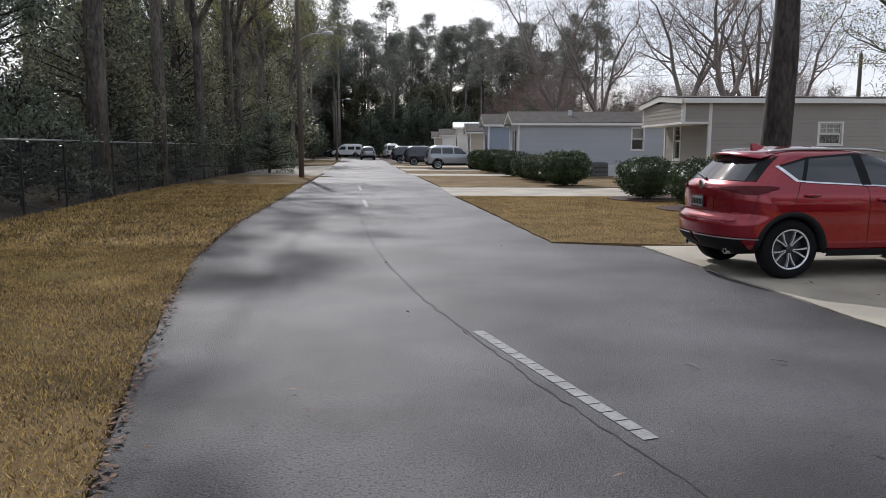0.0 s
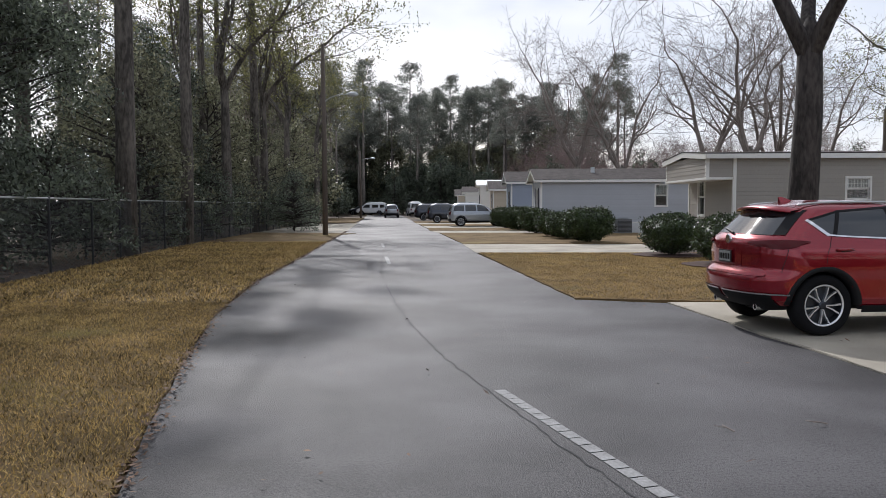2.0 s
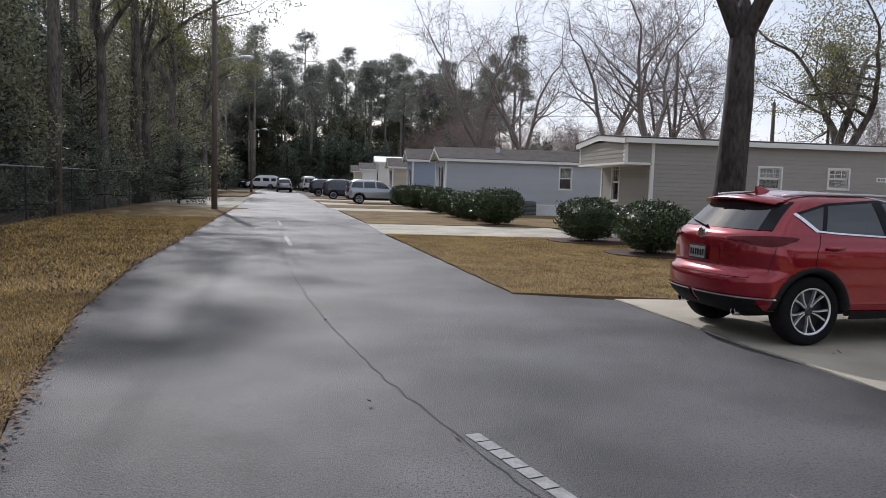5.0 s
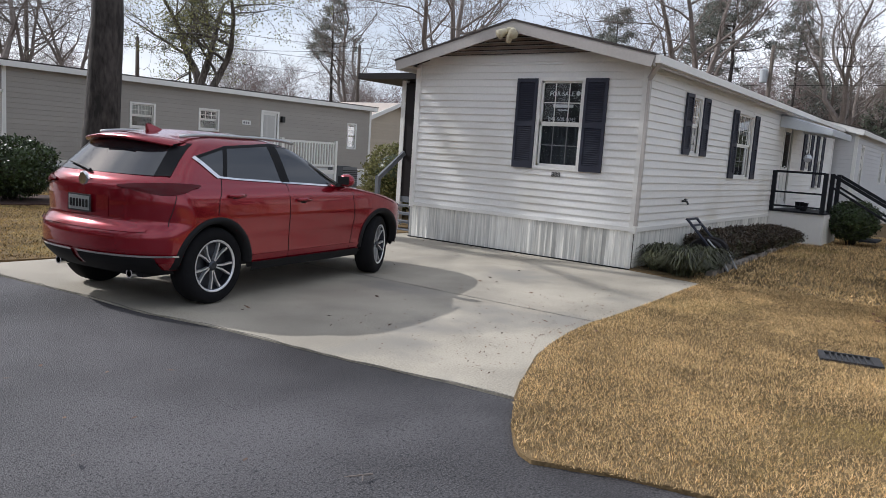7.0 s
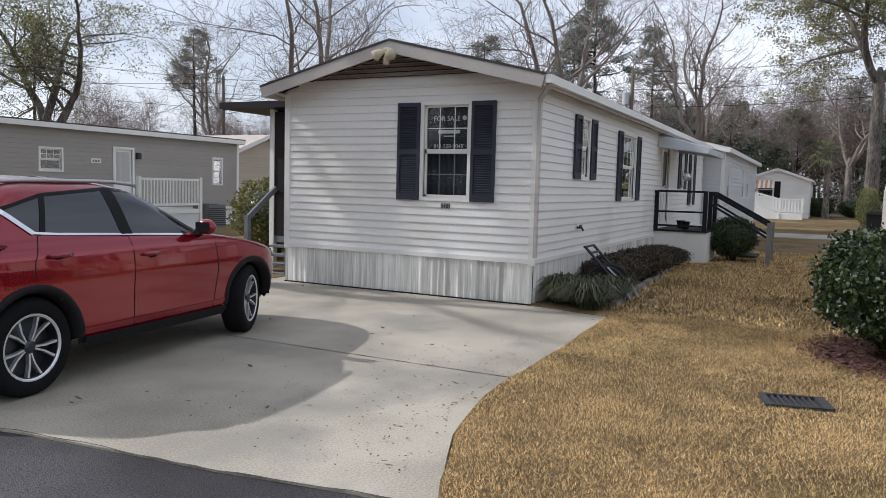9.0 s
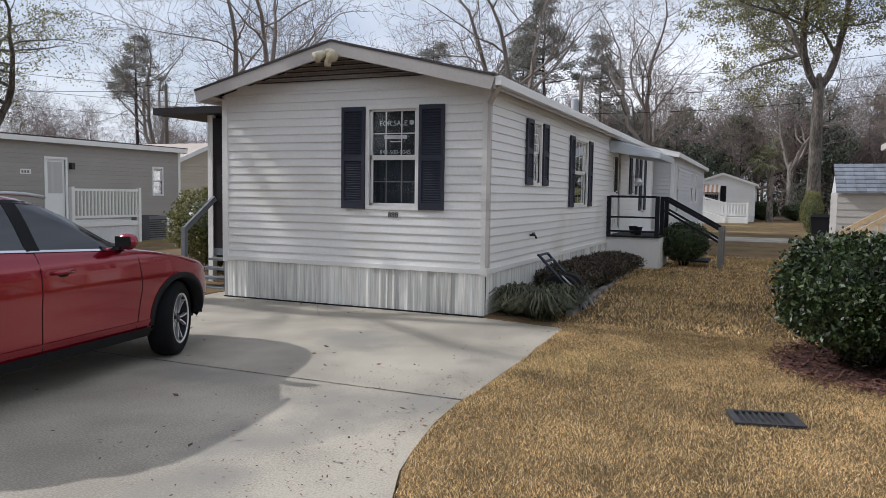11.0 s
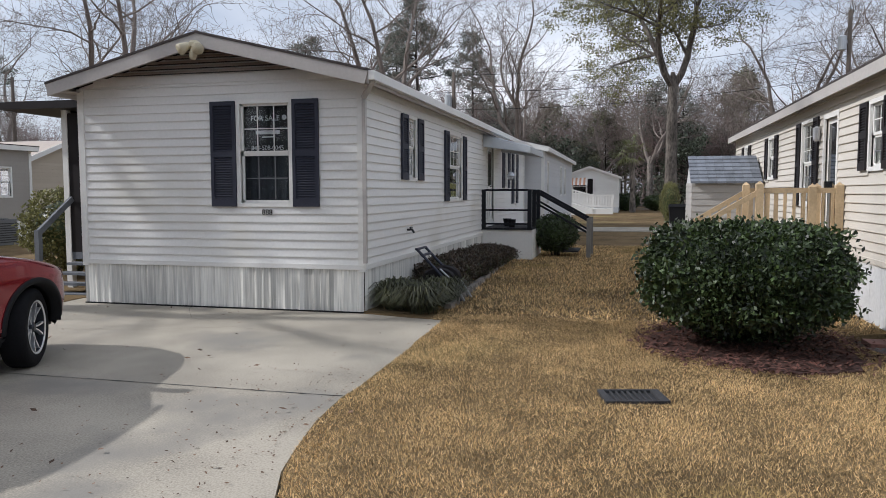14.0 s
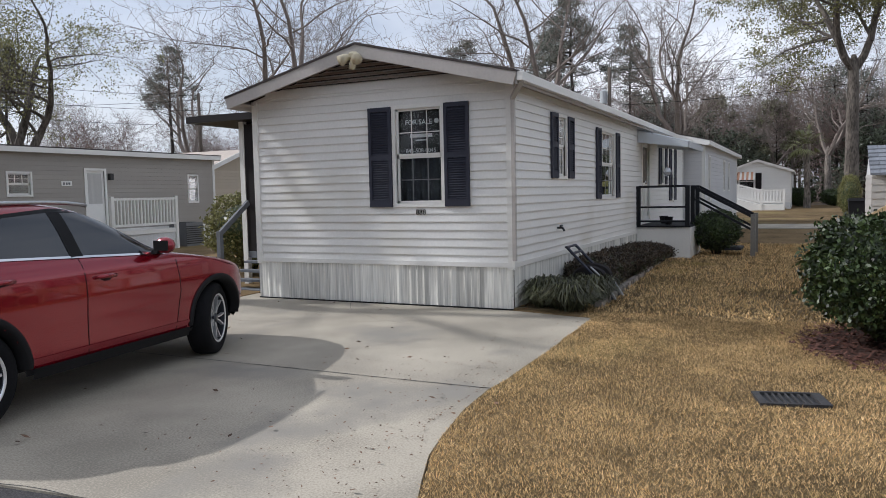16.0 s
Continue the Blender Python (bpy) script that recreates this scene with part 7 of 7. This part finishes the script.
w3 = bare_tree("tall straight tree with a high sparse yellow-green crown", 65, 20, 0.36, clear=0.42, top=4, kids=(9, 7, 6, 4), leaves=62000, leaf="leaf_yellow", size=0.16, bark="bark_mid", twig="bark_mid")
w3.matrix_basis = pose(50.0, 1.5, -0.04)
p4 = pine("low far pine in the wood behind the homes", 64, 13.5, 0.2, crown=0.5, clumps=50, per=50, spread=3.2, size=0.5, fluff=1.1)
place(p4, low, (0.75, 1.05), 16)
p3 = pine("mid-distance pine behind the homes", 63, 16, 0.2, crown=0.42, clumps=54, per=150, spread=3.3, size=0.3, fluff=0.75)
place(p3, [(57.7, 19.8), (75.4, 19.2), (56.6, 28.4), (66, 24), (40, 60), (8, 104), (55, 58)], (0.8, 1.05), 15)

# palm
pm = thing("palm_tree", "cabbage palm with a shaggy trunk and drooping fronds", "palm", pose(61, 3.7, -0.04))
b = Build()
b.tube([(0, 0, -0.1), (0.05, 0, 1.5), (0.0, 0.05, 3.2), (0, 0.1, 4.6)], [0.26, 0.2, 0.22, 0.3], 10)
b.make("trunk", "bark", pm)
nr = np.random.default_rng(70)
for i in range(30):
    a, el = nr.uniform(0, 2 * math.pi), nr.uniform(-0.7, 1.3)
    ln = nr.uniform(1.1, 1.6)
    P, c0 = Build(), Vector((0, 0.1, 4.7))
    d = Vector((math.cos(a) * math.cos(el), math.sin(a) * math.cos(el), math.sin(el)))
    e = c0 + d * ln * 0.6
    P.tube([c0, e], [0.025, 0.012], 4, caps=False)
    sd = d.cross(Vector((0, 0, 1))).normalized()
    for k in range(13):
        g_ = (k - 6) / 6 * 1.3
        dd = (d * math.cos(g_) + sd * math.sin(g_) - Vector((0, 0, 0.25 * abs(g_)))).normalized()
        t_ = e + dd * ln * 0.62 - Vector((0, 0, 0.12))
        w_ = dd.cross(Vector((0, 0, 1))).normalized() * 0.035
        i0 = len(P.V)
        m_ = e + dd * ln * 0.3
        P.V += [tuple(e), tuple(m_ + w_), tuple(t_), tuple(m_ - w_)]
        P.F.append((i0, i0 + 1, i0 + 2, i0 + 3))
    P.make("frond", "palm_leaf", pm)
yu = thing("yucca", "spiky green yucca beside the home", "plant", pose(23.4, 6.0, 0.0))
V, F = tuft(72, 120, 1.0, 0.6)
piece("leaves", V, F, "leaf_hedge", yu)


# ---- grass, leaves and chips ----
def blades(name, poly, density, h, w, seed, material, label, box=None, z=0.02):
    nr = np.random.default_rng(seed)
    xs, ys = [p[0] for p in poly], [p[1] for p in poly]
    x0, x1, y0, y1 = box or (min(xs), max(xs), min(ys), max(ys))
    n = int((x1 - x0) * (y1 - y0) * density)
    P = np.stack([nr.uniform(x0, x1, n), nr.uniform(y0, y1, n), np.full(n, z)], 1)
    P = P[inside(P, poly)]
    P = P[np.maximum(np.abs(P[:, 0] - 7.69) / 0.17, np.abs(P[:, 1] - 3.98) / 0.235) > 1]
    n = len(P)
    a = nr.uniform(0, 2 * np.pi, n)
    s = np.stack([np.cos(a), np.sin(a), np.zeros(n)], 1) * (w / 2 * nr.uniform(0.7, 1.3, n))[:, None]
    tip = P + np.stack([nr.normal(0, h * 0.55, n), nr.normal(0, h * 0.55, n), h * nr.uniform(0.35, 1.2, n)], 1)
    V = np.stack([P - s, P + s, tip], 1).reshape(-1, 3)
    return tagged(piece(name, V, np.arange(3 * n).reshape(n, 3), material), label, "grass", kind="stuff")


blades("grass_blades", LAWN_A, 10500, 0.026, 0.006, 81, "blade", "short straw-coloured dormant grass", (3.8, 11.2, 1.0, 6.4))
blades("grass_blades", LAWN_A, 900, 0.05, 0.018, 82, "blade", "short straw-coloured dormant grass", (11.2, 24, 1.0, 7.4))
blades("grass_blades", LAWN_LEFT, 3200, 0.034, 0.009, 83, "blade_gold", "short golden dormant grass", (-7, 0, 1.0, 12))
blades("grass_blades", LAWN_LEFT, 500, 0.055, 0.022, 84, "blade_gold", "short golden dormant grass", (-11, -2.5, 12, 32))
blades("grass_blades", LAWN_C, 1500, 0.03, 0.012, 85, "blade_gold", "short golden dormant grass", (1.3, 9, 12, 24.5))


def scatter(name, pts, length, width, seed, material, label, z=0.02):
    nr = np.random.default_rng(seed)
    P = np.array([(x, y, z) for x, y in pts])
    P[:, 2] += nr.uniform(0, 0.02, len(P))
    n = len(P)
    a = nr.uniform(0, 2 * np.pi, n)
    d = np.stack([np.cos(a), np.sin(a), nr.normal(0, 0.25, n)], 1)
    s = np.stack([-np.sin(a), np.cos(a), nr.normal(0, 0.25, n)], 1)
    ln, wd = length * nr.uniform(0.5, 1.4, n)[:, None], width * nr.uniform(0.5, 1.4, n)[:, None]
    V = np.stack([P - d * ln / 2, P + s * wd / 2, P + d * ln / 2, P - s * wd / 2], 1).reshape(-1, 3)
    return tagged(piece(name, V, np.arange(4 * n).reshape(n, 4), material), label, "debris", kind="stuff")


rl = random.Random(90)
edge = []
for i in range(len(ROAD_L) - 1):
    (x0, y0), (x1, y1) = ROAD_L[i], ROAD_L[i + 1]
    if -2 < y0 < 31:
        for k in range(int(math.hypot(x1 - x0, y1 - y0) * 80)):
            t_ = rl.random()
            edge.append((x0 + (x1 - x0) * t_ + rl.gauss(0.02, 0.05), y0 + (y1 - y0) * t_))
scatter("fallen_leaves", edge, 0.05, 0.03, 91, "dead_leaf", "brown fallen leaves along the road's edge", 0.02)
edge = [(rl.uniform(-9, 4), rl.uniform(1, 30)) for k in range(420)] + [(rl.uniform(4.6, 10.8), rl.uniform(5.8, 12)) for k in range(90)]
scatter("fallen_leaves", edge, 0.05, 0.028, 92, "dead_leaf", "scattered dry leaves on paving and grass", 0.03)
edge = [(-2.0 + rl.uniform(-9.5, -7.0), rl.uniform(6, 34)) for k in range(2600)]
scatter("fallen_leaves", edge, 0.09, 0.05, 95, "dead_leaf", "drift of dead leaves below the fence", 0.03)
edge = [(rl.uniform(4.8, 8.0), 5.85 + abs(rl.gauss(0, 0.9))) for k in range(420)] + [(rl.uniform(7.5, 10.8), 6.35 + abs(rl.gauss(0, 0.5))) for k in range(120)]
edge = [(x, max(y, 6.22 - 0.45 * max(0.0, 6.2 - x))) for x, y in edge]
scatter("driveway_grit", edge, 0.022, 0.012, 96, "dead_leaf", "fine dark grit and leaf crumbs on the concrete", 0.018)
slab("mulch_bed", [(10.0 + 1.16 * math.cos(a) + 0.2 * math.sin(3 * a), 2.8 + 0.98 * math.sin(a) + 0.1 * math.cos(4 * a)) for a in np.linspace(0, 2 * math.pi, 26, endpoint=False)], 0.0, 0.05, "mulch", "bed of reddish bark mulch round the shrub", "mulch", step=0.15, jitter=0.05)
chips = []
while len(chips) < 5200:
    a, r_ = rl.random() * 2 * math.pi, math.sqrt(rl.random()) * 1.0 + abs(rl.gauss(0, 0.1))
    chips.append((10.0 + 1.26 * r_ * math.cos(a), 2.8 + 1.06 * r_ * math.sin(a)))
scatter("mulch_chips", chips, 0.07, 0.022, 93, "chip", "loose reddish bark chips", 0.055)
for i, (x, y) in enumerate(((7.3, 23.0), (7.7, 19.2))):
    slab("mulch_bed", [(x + 1.3 * math.cos(a), y + 1.2 * math.sin(a)) for a in np.linspace(0, 2 * math.pi, 20, endpoint=False)], 0.0, 0.05, "mulch", "patch of bare brown mulch under the shrub", "mulch", step=0.2, jitter=0.06, seed=i)
slab("border_bed", [(11.1, 7.36), (19.1, 7.36), (19.1, 6.75), (12.3, 6.42), (11.1, 6.5)], 0.0, 0.045, "soil", "narrow dark soil bed along the home", "bed", step=0.3, jitter=0.04)


# ---- fence, poles and wires ----
FENCE = [(-7.4, 2.0), (-8.0, 9.0), (-8.65, 15.9), (-9.1, 20.7), (-9.85, 24.7), (-10.1, 28.5), (-10.4, 33), (-10.9, 41), (-11.3, 47), (-11.8, 54)]
fence = thing("chain_link_fence", "black chain-link fence with a pale top rail", "fence", pose(0, 0, 0))


def along(path, step):
    out, carry = [], 0.0
    for (x0, y0), (x1, y1) in zip(path, path[1:]):
        d = math.hypot(x1 - x0, y1 - y0)
        s = carry
        while s < d:
            out.append((x0 + (x1 - x0) * s / d, y0 + (y1 - y0) * s / d))
            s += step
        carry = s - d
    return out


FH = 1.76
for x, y in along(FENCE, 2.55):
    c = Build()
    c.tube([(x, y, -0.1), (x, y, FH + 0.02)], 0.03, 8)
    c.lathe([(0.034, 0.0), (0.034, 0.03), (0.012, 0.05), (0.0, 0.05)], 8, "z", (x, y, FH))
    c.make("post", "black_metal", fence)
c = Build()
c.tube([(x, y, FH) for x, y in FENCE], 0.022, 8)
c.make("top_rail", "galv", fence)
c = Build()
pts = along(FENCE, 0.085)
run = int(FH / 0.085)
for i, (x, y) in enumerate(pts):
    for s in (-1, 1):
        j = i + s * run
        if 0 <= j < len(pts):
            q = pts[j]
            c.tube([(x, y, 0.0), (q[0], q[1], FH - 0.03)], 0.0026, 3, caps=False)
tagged(c.make("wire_mesh", "black_metal", fence), kind="stuff")


def lamp_pole(label, x, y, h, lamp_z, reach, yaw, mat_name="pole_wood"):
    p = thing("street_lamp", label, "street lamp", pose(x, y, 0, 0, 0, yaw))
    c = Build()
    c.tube([(0, 0, -0.2), (0.0, 0.03, h * 0.5), (-0.03, 0.0, h)], [0.15, 0.125, 0.1], 10)
    c.make("pole", mat_name, p, smooth=True)
    c = Build()
    c.tube([(0, 0, lamp_z - 0.35), (reach * 0.25, 0, lamp_z - 0.1), (reach * 0.6, 0, lamp_z + 0.05), (reach, 0, lamp_z + 0.08)], 0.028, 8)
    c.make("arm", "galv", p)
    c = Build()
    c.tube([(reach - 0.05, 0, lamp_z + 0.08), (reach + 0.12, 0, lamp_z + 0.1), (reach + 0.4, 0, lamp_z + 0.08), (reach + 0.55, 0, lamp_z + 0.05)], [0.05, 0.11, 0.12, 0.03], 10)
    c.make("lamp_head", "aluminium", p)
    return p


lamp_pole("wooden street lamp pole with a curved arm lamp", -6.3, 40.1, 10.1, 7.4, 1.3, 0)
lamp_pole("wooden street lamp pole with a curved arm lamp", -10.9, 93.5, 8.4, 7.4, 1.3, 0)


def utility_pole(label, x, y, h, can=False):
    p = thing("utility_pole", label, "utility pole", pose(x, y, 0))
    c = Build()
    c.tube([(0, 0, -0.2), (0.02, 0, h * 0.5), (0, 0, h)], [0.16, 0.14, 0.11], 10)
    c.make("pole", "pole_wood", p, smooth=True)
    c = Build()
    c.tube([(0, 0, h - 0.02), (0, 0, h + 0.22)], [0.05, 0.03], 8)
    c.make("insulator", "grey_plastic", p)
    if can:
        c = Build()
        c.lathe([(0.0, 0.0), (0.2, 0.02), (0.24, 0.06), (0.24, 0.8), (0.2, 0.85), (0.06, 0.9), (0.05, 1.05), (0.0, 1.05)], 16, "z", (0, 0.38, h - 2.3))
        c.box((-0.05, 0.08, h - 1.9), (0.05, 0.2, h - 1.7))
        c.make("transformer", "aluminium", p, "grey cylindrical transformer can")
    return p


for x, y, h, can in ((50, 15.2, 9.4, True), (50, -8.2, 12.0, True), (26.5, 60, 12.5, False), (29.0, 50, 7.8, False), (45, 45, 9.5, False), (30.5, 23.5, 7.6, False)):
    utility_pole("weathered wooden utility pole" + (" carrying a transformer" if can else ""), x, y, h, can)


def wire(a, c_, sag, r=0.014):
    b_ = Build()
    a, c_ = Vector(a), Vector(c_)
    b_.tube([a.lerp(c_, t) - Vector((0, 0, sag * 4 * t * (1 - t))) for t in np.linspace(0, 1, 14)], r, 4)
    tagged(b_.make("overhead_wire", "black_plastic"), "thin black overhead wire sagging between poles", "wire", "overhead wires")


for dz in (0.1, 1.2, 2.3):
    wire((50, 15.2, 9.3 - dz), (50, -8.2, 10.6 - dz), 0.5)
    wire((50, -8.2, 10.6 - dz), (50, -50, 10.2 - dz), 0.8)
    wire((50, 15.2, 9.3 - dz), (45, 45, 9.4 - dz), 0.5)
    wire((45, 45, 9.4 - dz), (26.5, 60, 11.0 - dz), 0.5)
wire((45, 45, 9.0), (12, 70, 8.0), 0.8)
wire((-6.3, 40.1, 10.0), (-2.0, -12, 10.6), 0.6, 0.02)
wire((-6.3, 40.1, 9.9), (-10.9, 93.5, 8.3), 0.6)

# ---- small things on the ground ----
dr = thing("storm_drain", "cast iron storm drain grate set in the lawn", "drain", pose(7.68, 3.98, 0.032, 0, 0, 104))
c = Build()
for a0, a1, y0, y1 in ((-0.24, 0.24, -0.17, -0.14), (-0.24, 0.24, 0.14, 0.17), (-0.24, -0.17, -0.14, 0.14), (0.19, 0.24, -0.14, 0.14)):
    c.box((a0, y0, -0.03), (a1, y1, 0.016))
c.make("rim", "cast_iron", dr)
# black sheet just under the bars stands for the darkness down the drain
c = Build()
c.box((-0.18, -0.15, -0.03), (0.2, 0.15, -0.005))
c.make("pit", "sign_black", dr)
for i in range(7):
    c = Build()
    c.box((-0.134 + i * 0.045, -0.14, -0.005), (-0.12 + i * 0.045, 0.14, 0.012))
    c.make("bar", "cast_iron", dr)

# hose reel cart
hr = thing("hose_reel_cart", "dark folding hose reel cart leaning by the border", "hose reel", pose(12.55, 6.72, 0.03, 0, 0, -90))
hr.scale = (1.05, 1.05, 0.74)
for y in (-0.22, 0.22):
    c = Build()
    c.tube([(0.35, y, 0.0), (0.1, y, 0.45), (-0.28, y, 1.0)], 0.022, 8)
    c.make("side_rail", "shutter", hr)
    c = Build()
    c.tube([(0.4, y, 0.0), (0.22, y, 0.4), (0.05, y, 0.62)], 0.016, 8)
    c.make("stand_leg", "galv", hr)
for x, z in ((-0.28, 1.0), (-0.2, 0.88)):
    c = Build()
    c.tube([(x, -0.24, z), (x, 0.24, z)], 0.024, 8)
    c.make("handle", "shutter", hr)
c = Build()
c.lathe([(0.05, -0.2), (0.22, -0.2), (0.25, -0.17), (0.22, -0.14), (0.12, -0.13), (0.12, 0.13), (0.22, 0.14), (0.25, 0.17), (0.22, 0.2), (0.05, 0.2)], 24, "y", (0.02, 0, 0.4))
reel = c.make("reel", "shutter_brown", hr)
c = Build()
for k in range(6):
    c.lathe([(0.155 + 0.02 * math.cos(t), -0.1 + 0.04 * k + 0.02 * math.sin(t)) for t in np.linspace(0, 2 * math.pi, 7)], 20, "y", (0.02, 0, 0.4))
c.make("coiled_hose", "shutter", reel)
for y in (-0.27, 0.27):
    c = Build()
    c.lathe([(0.03, -0.02), (0.1, -0.025), (0.13, 0.0), (0.1, 0.025), (0.03, 0.02)], 18, "y", (-0.05, y, 0.13))
    c.make("wheel", "shutter_brown", hr)

# bins, air conditioner, pot, edging
tb = thing("trash_bin", "black wheeled trash bin draped with a bag", "trash bin", pose(34.6, 2.0, 0.03))
c = Build()
c.hexa([(-0.26, -0.3, 0), (0.26, -0.3, 0), (0.26, 0.3, 0), (-0.26, 0.3, 0), (-0.33, -0.37, 0.95), (0.33, -0.37, 0.95), (0.33, 0.37, 0.95), (-0.33, 0.37, 0.95)])
c.make("body", "black_plastic", tb)
c = Build()
c.hexa([(-0.36, -0.4, 0.95), (0.36, -0.4, 0.95), (0.36, 0.4, 0.95), (-0.36, 0.4, 0.95), (-0.3, -0.34, 1.06), (0.3, -0.34, 1.04), (0.3, 0.34, 1.04), (-0.3, 0.34, 1.06)])
c.make("lid", "black_plastic", tb)
for i, (x, y) in enumerate(((9.9, 41.3), (20.6, 22.6), (24.4, 6.2))):
    ac = thing("air_conditioner", "dark grey outdoor air-conditioning unit beside the home", "air conditioner", pose(x, y, 0.0))
    c = Build()
    c.box((-0.38, -0.38, 0.0), (0.38, 0.38, 0.8))
    c.make("case", "grey_plastic", ac)
    for k in range(9):
        c = Build()
        c.box((-0.39, -0.395, 0.1 + 0.07 * k), (0.39, -0.385, 0.13 + 0.07 * k))
        c.make("louvre", "black_metal", ac)
    c = Build()
    c.lathe([(0.0, 0.83), (0.3, 0.82), (0.33, 0.8)], 18, "z")
    c.make("fan_guard", "black_metal", ac)
es = None
rs = random.Random(5)
edging = tagged(thing("stone_edging", "row of small rough edging stones by the border", "edging", pose(0, 0, 0)), kind="structure")
for i in range(30):
    x = 11.7 + i * 0.245
    yb = 6.42 + 0.33 * (x - 12.3) / 6.8 - 0.02
    if es is None:
        c = Build()
        c.hexa([(-0.1, -0.06, 0), (0.1, -0.05, 0), (0.1, 0.06, 0), (-0.1, 0.05, 0), (-0.08, -0.045, 0.07), (0.085, -0.04, 0.08), (0.08, 0.05, 0.075), (-0.08, 0.045, 0.065)])
        q = c.make("edging_stone", "stone", edging)
        es = q.data
    else:
        q = new("edging_stone", es)
        q.parent = edging
    q.matrix_basis = pose(x, yb, 0.02, 0, 0, rs.gauss(3, 8))
pot = thing("flower_pot", "small dark pot standing on the porch deck", "pot", pose(19.75, 6.75, 0.76))
c = Build()
c.lathe([(0.0, 0.0), (0.07, 0.0), (0.1, 0.16), (0.11, 0.18), (0.09, 0.18), (0.085, 0.15), (0.0, 0.15)], 14, "z")
c.make("pot_body", "black_plastic", pot)
pb = copy_thing(pot, pose(20.3, 6.95, 0.76))
# bracket feeder hanging beside the entrance
fd_ = thing("wind_chime", "pale glass wind chime hanging beside the entrance", "wind chime", pose(19.55, 6.75, 2.0))
c = Build()
c.tube([(0, 0, 0.0), (0, 0, 0.55)], 0.006, 5)
c.make("cord", "black_metal", fd_)
c = Build()
c.lathe([(0.0, 0.1), (0.06, 0.06), (0.1, -0.02), (0.06, -0.1), (0.0, -0.12)], 12, "z")
c.make("globe", "lamp_clear", fd_)
# stick in the mulch and twigs on the road
for x, y, a, n in ((3.12, 5.38, 150, 0.14), (8.55, 0.9, 70, 0.5), (2.4, 5.2, 100, 0.16)):
    c = Build()
    c.tube([(0, 0, 0.02), (n * 0.5, 0.02, 0.03), (n, 0.0, 0.022)], [0.006, 0.005, 0.003], 5)
    c.tube([(n * 0.4, 0.02, 0.028), (n * 0.6, 0.1, 0.04)], [0.004, 0.002], 4)
    tw = tagged(c.make("fallen_twig", "twig"), "thin dry twig lying on the ground", "twig")
    tw.matrix_basis = pose(x, y, 0, 0, 0, a)
